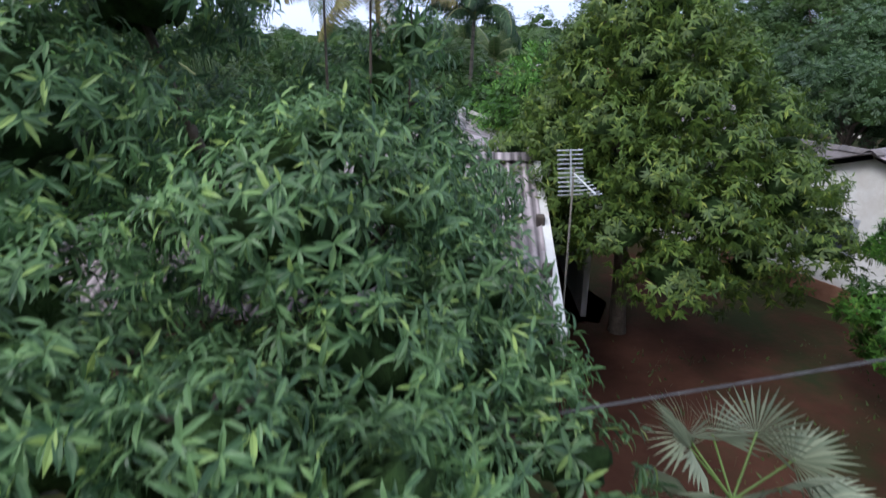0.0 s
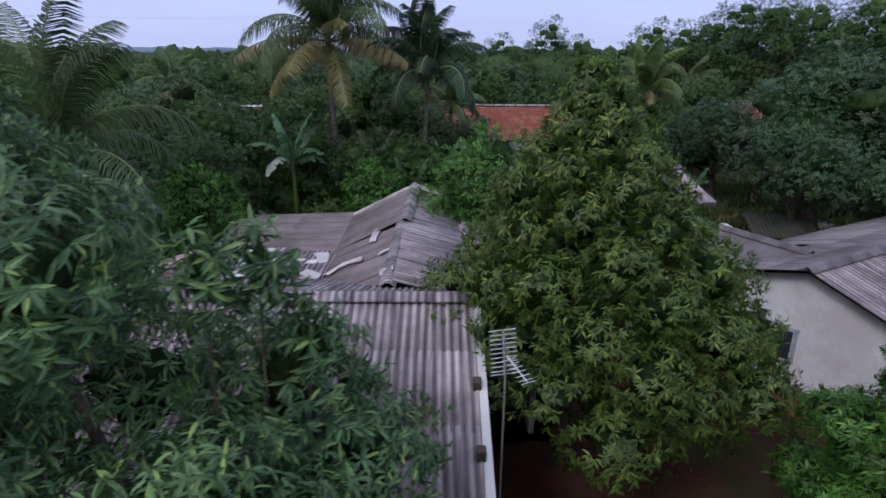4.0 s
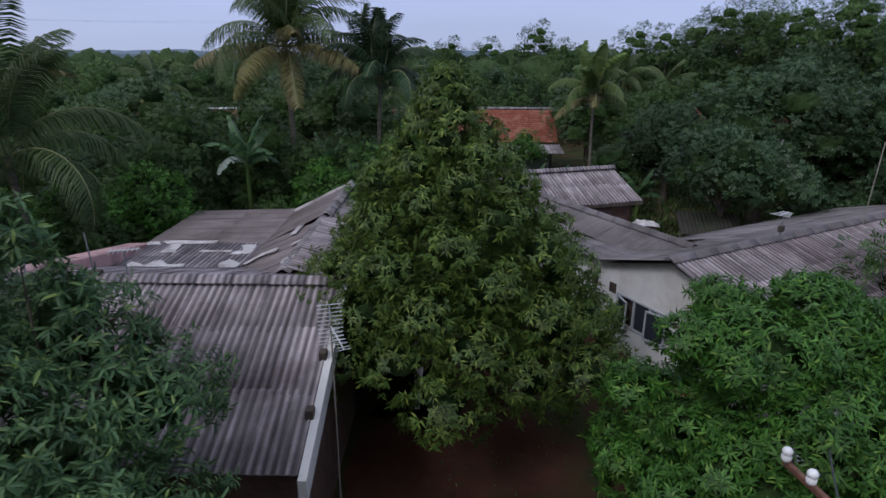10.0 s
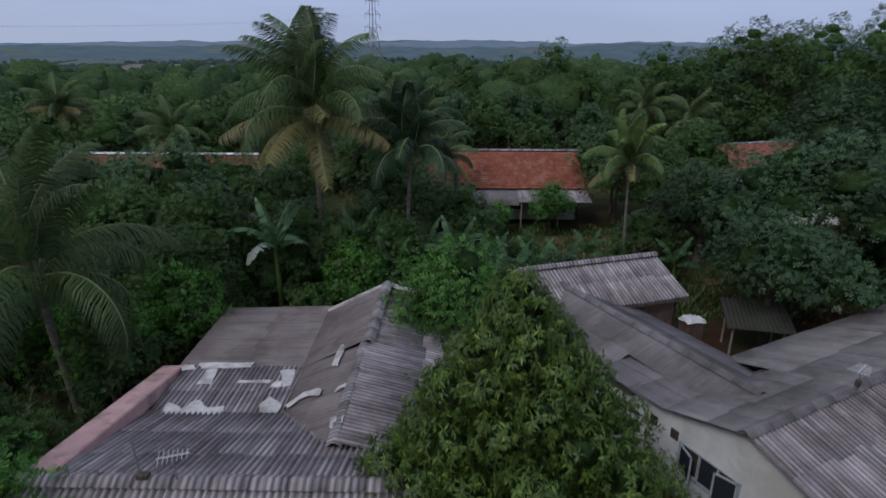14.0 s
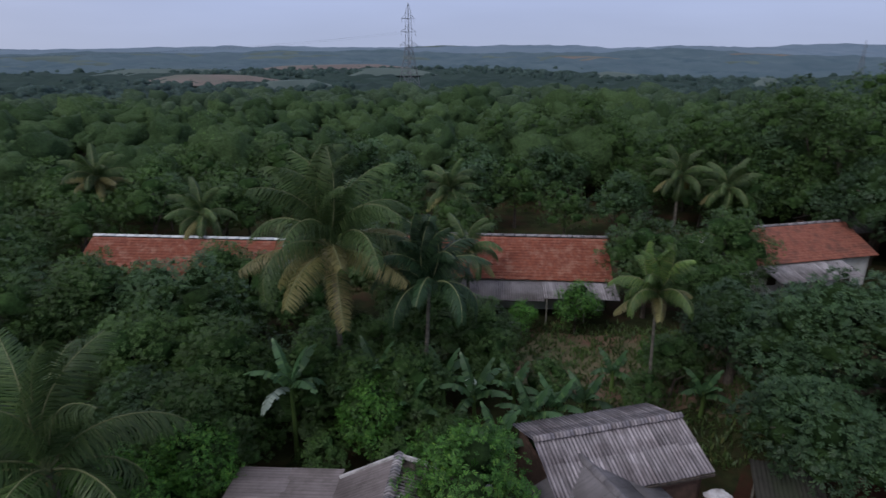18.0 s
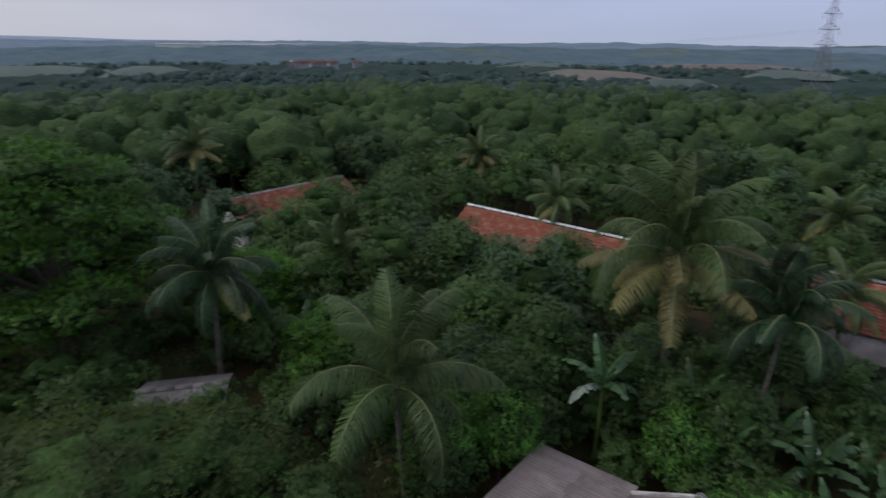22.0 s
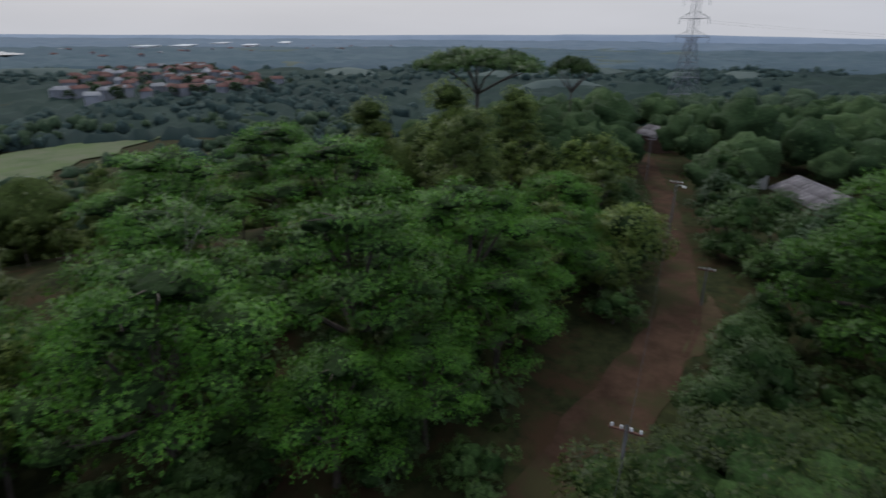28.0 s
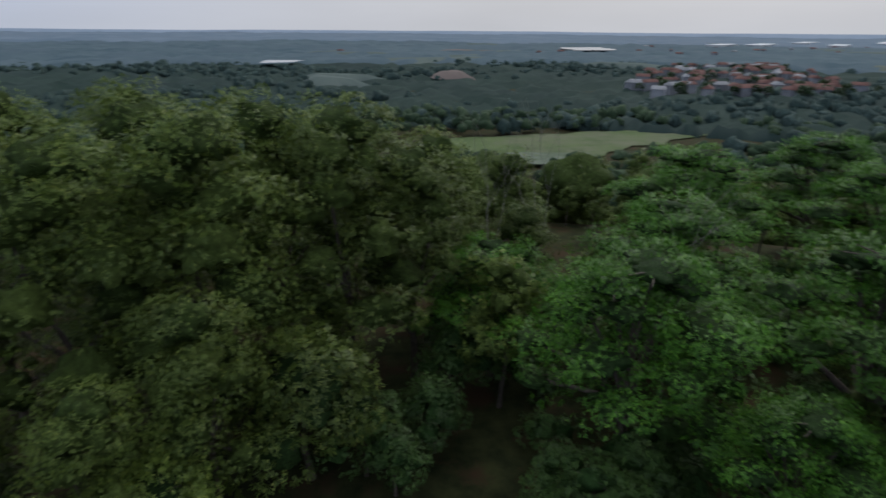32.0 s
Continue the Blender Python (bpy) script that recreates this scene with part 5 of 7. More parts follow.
def grey_house(x, y, turn, w, d, ez, rz, label, mat):
    ob = thing("sheet_roofed_house", pose(x, y, 0, 0, 0, turn), label, "house")
    rf = put("roof", mesh_from("roof", [(-w / 2, -d / 2, ez - .05), (w / 2, -d / 2, ez - .05), (w / 2, 0, rz - .07), (-w / 2, 0, rz - .07), (-w / 2, d / 2, ez - .05), (w / 2, d / 2, ez - .05)],
                               [np.array([(0, 1, 2, 3), (3, 2, 5, 4)])], M_TIMBER), ob)
    L = math.hypot(d / 2, rz - ez)
    sheet_roof(rf, slope((-w / 2, -d / 2, ez), (1, 0, 0), (0, d / 2, rz - ez)), w, L, mat, seed=3)
    sheet_roof(rf, slope((w / 2, d / 2, ez), (-1, 0, 0), (0, -d / 2, rz - ez)), w, L, mat, seed=4)
    ridge_cap(rf, (-w / 2, 0, rz), (w / 2, 0, rz), mat, 0.36, 0.9)
    for a, b in (((-w / 2 + .3, -d / 2 + .3), (w / 2 - .3, -d / 2 + .3)), ((w / 2 - .3, -d / 2 + .3), (w / 2 - .3, d / 2 - .3)), ((w / 2 - .3, d / 2 - .3), (-w / 2 + .3, d / 2 - .3)), ((-w / 2 + .3, d / 2 - .3), (-w / 2 + .3, -d / 2 + .3))):
        wall_between(ob, a, b, ez, M_DARK_WALL)
    return ob


grey_house(-27.3, 16.5, 52, 4.6, 4.6, 2.2, 3.0, "small house under a grey sheet roof between trees", M_ASB_DARK)
grey_house(-80.0, 12.2, 27, 11.0, 7.0, 2.9, 4.5, "house with a pale grey sheet roof", M_ASB_LIGHT)
grey_house(-120, -12.5, 45, 7.0, 6.0, 2.9, 4.5, "far house with a pale grey sheet roof by the road", M_ASB_LIGHT)
grey_house(37, 66, 17, 6.0, 6.0, 2.9, 4.3, "grey sheet-roofed house among trees", M_ASB_LIGHT)

# ---- trees by the start ----
def ring_lobes(seed, n, spread, z0, z1, r0, r1, flat=0.8):
    rng = random.Random(seed)
    out = []
    for k in range(n):
        a = 2.4 * k + rng.uniform(-0.4, 0.4)
        f = (k + 0.5) / n
        rr = spread * math.sqrt(f) * rng.uniform(0.8, 1.1)
        z = z1 - (z1 - z0) * f * rng.uniform(0.8, 1.1)
        r = rng.uniform(r0, r1)
        out.append((rr * math.cos(a), rr * math.sin(a), z, r, r, r * flat))
    return out


# mango tree the camera rises beside
lob = [(-1.0, -0.6, 7.9, 1.15, 1.2, 1.1), (-1.9, 0.7, 7.5, 1.4, 1.4, 1.3), (0.8, 0.6, 6.0, 1.1, 1.1, 1.1), (-2.4, -1.2, 6.3, 1.7, 1.6, 1.4), (0.4, -1.6, 5.5, 1.4, 1.3, 1.1), (1.7, 0.9, 5.0, 1.0, 1.1, 1.0),
       (-1.3, 1.6, 5.5, 1.4, 1.3, 1.2), (-3.2, 0.9, 5.4, 1.6, 1.6, 1.4), (0.2, 0.4, 4.4, 1.7, 1.6, 1.2), (-1.8, -2.2, 4.6, 1.7, 1.4, 1.3), (1.3, -0.9, 4.2, 1.1, 1.1, 1.0),
       (-0.9, -3.1, 4.3, 1.2, 1.1, 0.9), (0.4, -3.0, 4.3, 1.1, 1.0, 0.8), (1.1, -2.4, 4.6, 1.0, 0.9, 0.8), (-2.4, -3.0, 4.9, 1.2, 1.1, 1.0), (-2.2, 0.3, 8.6, 1.2, 1.2, 1.0), (-3.8, -0.6, 7.6, 1.3, 1.3, 1.1), (2.0, -0.2, 3.8, 1.0, 1.0, 0.9), (0.9, -1.4, 3.2, 1.3, 1.2, 0.9), (-0.6, -1.0, 3.0, 1.5, 1.3, 0.9),
       (0.44, -0.84, 6.0, 0.85, 0.85, 0.75), (1.4, -0.95, 5.5, 0.75, 0.75, 0.65), (2.05, -1.55, 4.9, 0.65, 0.65, 0.6), (2.45, -2.05, 4.3, 0.65, 0.65, 0.6), (2.85, -2.5, 3.8, 0.65, 0.65, 0.6), (1.7, -2.25, 4.45, 0.8, 0.8, 0.7), (2.05, -2.75, 3.9, 0.75, 0.75, 0.65), (1.15, -2.9, 4.15, 0.85, 0.85, 0.75), (0.7, -3.6, 4.1, 0.8, 0.7, 0.6), (-0.2, -3.5, 4.4, 0.8, 0.7, 0.6), (1.6, -3.5, 3.8, 0.75, 0.7, 0.6),
       (1.6, -3.9, 4.6, 0.6, 0.55, 0.5), (0.6, -3.9, 4.9, 0.6, 0.55, 0.5), (-0.5, -3.8, 5.0, 0.6, 0.55, 0.5), (1.0, 0.1, 6.6, 0.4, 0.4, 0.7),
       (0.98, -0.2, 7.85, 0.3, 0.3, 0.55), (0.56, -0.45, 7.85, 0.32, 0.32, 0.55), (1.35, 0.0, 7.05, 0.28, 0.28, 0.5), (1.5, 0.8, 5.9, 0.45, 0.45, 0.5), (1.7, 0.55, 5.5, 0.5, 0.5, 0.5), (1.85, 0.3, 5.05, 0.45, 0.45, 0.5), (1.3, 0.6, 5.4, 0.5, 0.5, 0.5)]
mango = build_tree("mango_tree", pose(-4.6, 5.2, 0), "mango tree with long glossy drooping leaves", lob,
           crown_mesh("crown", lob, 5200, 12, 0.185, M_MANGO, 1, LONG_V, LONG_F, core=0.5, soft=False, clump=0, whorl=True, out=0.6, droop=0.5, stem=0.22, sub=3), 0.2, 3.0, 1)
for x, y, z, r, _, h in lob:
    if r <= 0.35:
        put("shoot", tube_mesh("shoot", [([(x * 0.8, y * 0.8 + 0.2, z - 2.4), (x * 0.95, y, z - 1.1), (x, y, z + h * 0.8)], [0.024, 0.016, 0.006])], M_BARK, 5), mango)
# mango tree on the other side
lob = [(0, 0, 6.0, 1.6, 1.6, 1.1), (1.6, 0.5, 5.9, 1.5, 1.5, 1.1), (-1.1, 0.2, 4.5, 1.3, 1.3, 1.0), (0.6, -1.4, 5.1, 1.6, 1.4, 1.1), (-0.8, -1.2, 4.0, 1.3, 1.2, 1.0), (2.4, -0.9, 4.8, 1.5, 1.4, 1.2),
       (3.2, 0.8, 5.2, 1.5, 1.5, 1.2), (-1.5, 0.2, 3.2, 1.2, 1.2, 1.0), (0.8, 1.3, 5.2, 1.5, 1.4, 1.1), (1.2, -2.0, 3.7, 1.6, 1.3, 1.1), (2.9, 2.0, 5.0, 1.4, 1.4, 1.1)]
rngc = random.Random(12)
shell = []
for x, y, z, rx, ry, rz in lob:
    for k in range(6):
        a, h, r = 1.05 * k + rngc.uniform(-0.3, 0.3), rngc.uniform(-0.35, 0.95), rngc.uniform(0.42, 0.66)
        w = math.sqrt(1 - h * h) * 0.86
        shell.append((x + rx * w * math.cos(a), y + ry * w * math.sin(a), z - 0.5 + rz * h * 0.86, r, r, r * 0.75))
shell += [(x, y, z - 0.5, rx * 0.82, ry * 0.82, rz * 0.82) for x, y, z, rx, ry, rz in lob]
build_tree("mango_tree", pose(6.9, 8.0, -0.6), "bright green bushy tree beside the white house", shell,
           crown_mesh("crown", shell, 8600, 10, 0.16, M_BRIGHT, 2, LANCE_V, LANCE_F, core=0.55, depth=0.25, whorl=True, clump=0, out=0.6, droop=0.35, stem=0.14), 0.18, 2.6, 2)
# tall conical tree between the houses
lob = []
rngc = random.Random(8)
for k in range(74):
    f = (k + 0.5) / 74
    z = 9.5 - 7.1 * f
    R = float(np.interp(z, [2.0, 3.0, 4.2, 5.5, 7.0, 8.2, 9.9], [3.4, 4.0, 3.8, 3.15, 2.2, 1.25, 0.1]))
    a = 2.4 * k
    r = 0.34 + 0.72 * f ** 0.8
    q = max(0, R - r * 0.8) * rngc.uniform(0.86, 1.06)
    lob.append((q * math.cos(a) + 0.35 * f, q * math.sin(a), z, r, r, r * 0.85))
lob += [(3.7, -1.2, 2.9, 0.9, 0.9, 0.7), (3.9, 0.2, 3.2, 0.9, 0.9, 0.7), (3.3, -2.2, 3.1, 0.9, 0.9, 0.7), (3.5, -1.0, 3.9, 0.8, 0.8, 0.7)]
for k in range(9):
    z = 8.4 - 0.66 * k
    r = float(np.interp(z, [1.3, 4.0, 7.0, 8.6], [2.2, 2.2, 1.1, 0.5]))
    lob.append((0.1, 0, z, r, r, 0.7))
build_tree("conical_tree", pose(1.25, 12.6, 0), "tall conical tree with drooping olive-green leaves", lob,
           crown_mesh("crown", lob, 11500, 9, 0.17, M_CONE, 3, LANCE_V, LANCE_F, depth=0.22, whorl=True, out=0.5, droop=0.75, stem=0.14, core=0.5, clump=0), 0.2, 3.0, 3, limbs=6)

# ---- kinds of trees that stand about ----
def kind_tree(name, label, seed, n, spread, z0, z1, r0, r1, clusters, per, size, mat, trunk_r, fork, flat=0.8, limbs=5, x=0, y=0, tv=TRIO_V, tf=TRIO_F, **kw):
    lb = ring_lobes(seed, n, spread, z0, z1, r0, r1, flat)
    return build_tree(name, pose(x, y, 0), label, lb, crown_mesh("crown", lb, clusters, per, size, mat, seed, tv, tf, **kw), trunk_r, fork, seed, limbs=limbs)


bushy = kind_tree("broadleaf_tree", "bushy dark-green broadleaf tree", 31, 9, 2.2, 3.0, 6.0, 1.1, 1.7, 400, 7, 0.30, M_WOOD, 0.17, 2.5, x=-13.5, y=30.5, inner=M_INNER)
dark = kind_tree("mango_tree", "large dense dark-green mango tree", 32, 16, 4.6, 3.5, 8.6, 1.6, 2.4, 1100, 7, 0.34, M_DARK, 0.42, 3.0, x=20.0, y=33.5, clump=0.55, sub=3)
dark.scale = (1.0, 1.0, 0.93)
bright = kind_tree("fruit_tree", "young fruit tree with fresh green leaves", 33, 8, 1.5, 2.0, 4.9, 0.8, 1.2, 460, 8, 0.24, M_BRIGHT, 0.11, 1.7, x=-0.2, y=22.8)
tall = kind_tree("feathery_tree", "tall feathery olive-green tree", 34, 14, 2.9, 4.6, 14.2, 1.3, 2.1, 1000, 8, 0.24, M_FEATHER, 0.22, 6.0, x=-1.5, y=-40, clump=0.75, bunch=40, squash=0.5, inner=M_CANOPY_OLIVE, sub=3)
tall_green = kind_tree("broadleaf_tree", "tall green tree behind the houses", 45, 14, 3.1, 3.6, 12.6, 1.5, 2.2, 700, 7, 0.34, M_WOOD, 0.22, 5.0, x=70, y=70, inner=M_INNER, core=0.5, sub=3, clump=0.6)
layered = kind_tree("layered_tree", "spreading tree with fresh green layered foliage", 35, 22, 5.4, 4.6, 11.6, 1.4, 2.4, 1500, 8, 0.26, M_LAYER, 0.34, 4.0, flat=0.34, limbs=9, x=-24.5, y=-14.5, under=-0.2, out=0.5, droop=0.3, clump=0.85, bunch=45, squash=0.26, core=0.66, sub=3)
broad = kind_tree("broadleaf_tree", "tall spreading tree with fresh green foliage in tiers", 36, 30, 7.2, 4.4, 13.4, 1.9, 2.9, 2900, 8, 0.34, M_LAYER, 0.42, 4.5, flat=0.5, limbs=9, x=-41.0, y=15.4, clump=1.0, bunch=50, squash=0.34, core=0.58, sub=3)
low = kind_tree("broadleaf_tree", "green woodland tree with a rounded crown", 41, 9, 2.4, 2.6, 6.2, 1.2, 1.8, 380, 5, 0.36, M_WOOD, 0.16, 2.2, limbs=2, x=-60, y=24, clump=0.6, bunch=22, core=0.62, inner=M_INNER)
low_dark = kind_tree("mango_tree", "dark-green woodland tree with a rounded crown", 42, 9, 2.4, 2.6, 6.6, 1.2, 1.8, 380, 5, 0.36, M_DARK, 0.16, 2.2, limbs=2, x=-66, y=30, clump=0.6, bunch=22, core=0.62)
low_tall = kind_tree("feathery_tree", "tall olive-green woodland tree with airy crown", 43, 10, 2.0, 4.0, 10.0, 1.0, 1.6, 320, 5, 0.36, M_FEATHER, 0.16, 4.2, limbs=2, x=40, y=-30, clump=0.6, bunch=20, squash=0.5, inner=M_CANOPY_OLIVE)
shrub = kind_tree("shrub", "dense green shrub on the ground", 44, 5, 1.3, 0.7, 1.9, 0.9, 1.3, 150, 5, 0.27, M_WOOD, 0.08, 0.7, limbs=1, x=-33, y=28, clump=0.4, bunch=25, inner=M_INNER)
fine = kind_tree("broadleaf_tree", "wide dome-shaped tree with fine leaves", 37, 34, 6.3, 3.3, 6.6, 1.7, 2.3, 3600, 7, 0.21, M_DOME, 0.3, 2.6, flat=0.6, limbs=9, x=-19.4, y=8.3, clump=0.42, squash=0.5, core=0.82, sub=3, inner=M_INNER)
umbrella = kind_tree("umbrella_tree", "flat-topped umbrella-shaped tree on forking limbs", 38, 26, 10.0, 15.8, 18.0, 1.8, 2.7, 1400, 8, 0.42, M_WOOD, 0.34, 12.5, flat=0.34, limbs=8, x=-84, y=-34.5, under=-0.15)

shade = kind_tree("mango_tree", "dark mango tree that overhangs the open hut", 39, 11, 2.6, 3.5, 5.6, 1.0, 1.5, 620, 7, 0.3, M_DARK, 0.2, 2.8, x=15.2, y=27.4)

olive = kind_tree("broadleaf_tree", "round olive-green tree beside the dirt road", 46, 9, 1.9, 2.2, 5.0, 1.0, 1.5, 520, 7, 0.28, M_FEATHER, 0.15, 1.8, x=-49.0, y=-3.9)

# the larger trees, each in its place
for ob, rows in (
    (dark, ((38, 62, 60, 1.05), (46, 67, 10, 1.15), (54, 76, 100, 1.25), (33, 77, 10, 1.1), (27.5, 31.5, 60, 1.0), (30.5, 39.0, 140, 0.75), (16.2, 38.5, 200, 0.66), (35.0, 34.0, 20, 0.9), (42, 48, 80, 0.9), (-21.5, 38.0, 30, 0.72), (24, 24.5, 250, 0.7), (-16.5, 27.5, 110, 0.55))),
    (bushy, ((-38.6, 6.0, 40, 0.62), (-35.4, 5.8, 140, 0.72), (-32.0, 6.6, 10, 0.8), (-43.5, 6.8, 70, 0.6), (-28.5, 5.2, 200, 0.7), (18.4, 46.8, 30, 0.78), (15.8, 47.4, 130, 0.7), (0.2, 37.6, 10, 0.8), (-1.2, 36.8, 70, 0.75), (-13.0, 26.6, 40, 0.85), (-6.6, 43.8, 40, 1.2), (-3.6, 40.5, 100, 1.0), (-11.5, 45.0, 10, 1.0), (-16.3, 43.0, 250, 0.9), (-18.0, 31.0, 90, 1.0), (-24.8, 37.0, 200, 1.1), (-19.5, 43.8, 10, 0.95), (-26.5, 38.5, 70, 1.0), (-38.5, 45.5, 33, 1.1), (-46.0, 43.0, 80, 1.0), (-21.3, 26.0, 140, 1.0),
             (-2.4, 38.7, 200, 0.85), (-12.5, 40.5, 300, 0.9), (15.5, 45.8, 60, 0.75), (16.4, 49.5, 90, 0.95), (20.6, 52.0, 20, 1.1), (-41.0, 52.5, 10, 0.9), (-31.0, 29.5, 160, 0.9), (-37.5, 33.0, 10, 0.9), (-9.0, 36.0, 80, 0.7),
             (-13.5, 21.0, 10, 0.6), (-14.5, 15.0, 70, 0.7), (12.0, 36.5, 70, 0.6), (22.0, 44.5, 70, 0.5), (3.6, 21.5, 10, 0.6), (-1.0, 28.5, 120, 0.5), (-4.6, -20.2, 30, 0.62), (-6.6, -24.5, 120, 0.75), (-2.2, -17.6, 200, 0.5), (-8.8, 32.0, 20, 0.82), (-6.2, 31.6, 170, 0.7), (-3.6, 31.9, 260, 0.75), (-70, 3.0, 20, 0.8), (-91, 2, 70, 0.7), (-66, 7.5, 70, 0.9), (-57.5, -5.6, 50, 0.75), (-64, -8, 70, 0.9))),
    (bright, ((7.2, 44.6, 20, 0.75), (-5.3, 29.3, 70, 0.8), (-14.2, 22.2, 70, 0.9), (-12.2, 24.6, 140, 0.9), (-18.0, 22.5, 210, 0.8), (3.2, 44.0, 60, 0.5), (-8.6, 8.9, 140, 0.7), (11.6, 39.0, 10, 0.5), (-16.0, 13.0, 10, 0.8), (-11.9, 10.6, 40, 1.25), (-13.0, 7.5, 90, 1.1))),
    (broad, ((-55, 22, 140, 0.6), (-34, 26, 200, 0.45), (-52.0, -11.5, 10, 0.6), (-24, 24.5, 10, 0.4), (-62, 16, 60, 0.55))),
    (low, ((-25.6, 13.6, 10, 0.6), (-24.6, 16.6, 90, 0.55), (-30.5, 13.0, 40, 0.6), (-3.2, 30.8, 10, 0.5), (-11.5, 32.2, 70, 0.7), (4.2, 35.2, 70, 0.45), (-5.6, 36.2, 20, 0.7), (0.8, 35.6, 20, 0.6), (-3.0, 45.6, 20, 0.5), (-11.2, 27.2, 20, 0.45), (-7.2, 27.4, 50, 0.4), (-3.6, 27.6, 50, 0.4), (9.8, 34.6, 10, 0.4), (6.0, 29.5, 50, 0.35))),
    (fine, ((-14.2, 3.6, 40, 0.42),)),
    (layered, ((-17.5, -11.0, 70, 0.6), (-35.0, -9.0, 330, 0.62), (-46.5, -8.5, 10, 0.6), (-29.5, -7.8, 30, 0.62), (-40.5, -8.0, 150, 0.66), (-22.0, -8.6, 250, 0.55), (-13.5, -17.5, 100, 0.95), (-33.5, -11.8, 200, 0.95), (-20.5, -25.0, 300, 0.95), (-38.0, -26.0, 30, 1.05), (-9.5, -26.5, 260, 0.75), (-29, -36, 180, 1.0), (-45, -40, 60, 1.0))),
    (tall, ((-48.0, -19.0, 130, 0.95), (-60, -27, 10, 1.05), (-74, -24, 260, 0.95), (11.5, -37.0, 70, 1.15), (6.0, -23.0, 130, 1.16), (11.4, -21.5, 190, 1.12), (8.8, -14.2, 250, 0.62), (-7.6, -33.5, 310, 0.95), (17.5, -28.0, 20, 1.15), (2.8, -29.0, 20, 1.15), (15.5, -15.5, 10, 0.85), (-57, -36, 40, 0.95), (-14, -38, 90, 0.8), (22, -44, 10, 1.1),
            (-0.9, -26.0, 250, 1.14), (-4.8, -27.5, 330, 0.98), (5.6, -17.5, 60, 0.75), (12.5, -11.5, 100, 0.6), (9.0, -29.5, 10, 1.15), (-12.0, -29.5, 100, 0.7))),
    (tall_green, ((44, 66, 70, 1.17), (50, 74, 200, 1.28), (41, 80, 10, 1.17), (36, 88, 110, 1.04), (57, 66, 250, 1.17), (64, 84, 10, 1.33), (55, 95, 10, 1.28), (47, 56, 10, 0.97),
                  (1.3, 88.3, 30, 0.86), (7.1, 92.1, 80, 0.86), (14.7, 94.4, 10, 1.04), (18.1, 88.8, 130, 0.85), (21.0, 77.9, 50, 0.77), (25.8, 80.8, 10, 0.98), (28.3, 75.7, 210, 0.95), (33.7, 80.1, 60, 1.02), (37.8, 82.7, 10, 1.21), (37.6, 74.0, 150, 1.13), (38.5, 69.0, 90, 1.11))),
    (umbrella, ((-105, -26, 60, 0.4),)),
    (olive, ((1.7, -19.6, 40, 1.3), (7.4, -14.4, 160, 1.0), (-44.5, -5.0, 200, 0.8))),
):
    for x, y, a, s in rows:
        copy_at(ob, x, y, float(land(x, y)), a, s, 0.92 if ob is umbrella else None)
olive.scale = (1.35, 1.35, 1.2)
bright.scale = (1.2, 1.2, 1.22)
fine.scale = (1.1, 1.1, 0.93)


def clear_of(x, y):
    """True where scattered trees may stand: off the houses, road, garden and the view from the start."""
    if -36 < y < 31 and -13 < x < 14 and y > -12:
        return False
    if 31 <= y < 47 and -10 < x < 25:
        return False
    for x0, x1, y0, y1 in ((-106, -92, -2, 12), (-126, -113, -19, -6), (-35, 13, 45, 58), (14, 40, 44, 66), (-59, -46, 33, 53), (-32, -23, 11, 21), (-88, -71, 4, 20), (-62, -10, -6, 8.5), (-24, -10, 4, 12), (-19, -11, 15, 24), (14, 26, 22, 40), (-35, -27, 17, 23), (-52, -30, 4, 26)):
        if x0 < x < x1 and y0 < y < y1:
            return False
    if x < -60 and abs(y - (-0.8 + (x + 60) * 0.27)) < 4.5:
        return False
    return True


rngs = random.Random(77)
for gx in range(-78, 80, 7):
    for gy in range(-66, 92, 7):
        x, y = gx + rngs.uniform(-3, 3), gy + rngs.uniform(-3, 3)
        if not clear_of(x, y) or math.hypot(x, y - 8) > 84 or (x > 22 and y < 26 and (x + 2 * y) % 3 > 1) or (y < 0 and x > 34) or (x > 50 and y < 30):
            continue
        if y < -4:
            k, s = (low_tall, rngs.uniform(0.65, 0.9)) if math.hypot(x, y) > 24 else (low, rngs.uniform(0.5, 0.75))
        else:
            k = rngs.choice([low, low, low_dark, low])
            s = (0.8 if k is low_tall else 1.05) * rngs.uniform(0.8, 1.15)
        if -30 < x < -10 and y < 28:
            s *= 0.6
        copy_at(k, x, y, float(land(x, y)), rngs.uniform(0, 360), s)


# shrub layer under and between the trees
for gx in range(-62, 26, 5):
    for gy in range(-34, 50, 5):
        x, y = gx + rngs.uniform(-2, 2), gy + rngs.uniform(-2, 2)
        road_y = float(np.interp(x, [-60, -46, -36, -23.5, -12], [-0.8, 1.4, 0.6, -1, -3.5]))
        if abs(y - road_y) < 3.4 or (-12.5 < x < 13 and -8 < y < 30.5) or (1 < x < 24 and 30 < y < 50) or (x > -35 and 44.5 < y) or (-57 < x < -35 and 1 < y < 7) or (13 < x and y < 32) or (y < -9 and x > -9):
            continue
        if -31 < x < -24 and 13 < y < 20 or (x < -46 and y > 32) or (y < -14 and x > -4 and rngs.random() < 0.5):
            continue
        copy_at(shrub, x, y, float(land(x, y)), rngs.uniform(0, 360), rngs.uniform(0.8, 1.5))


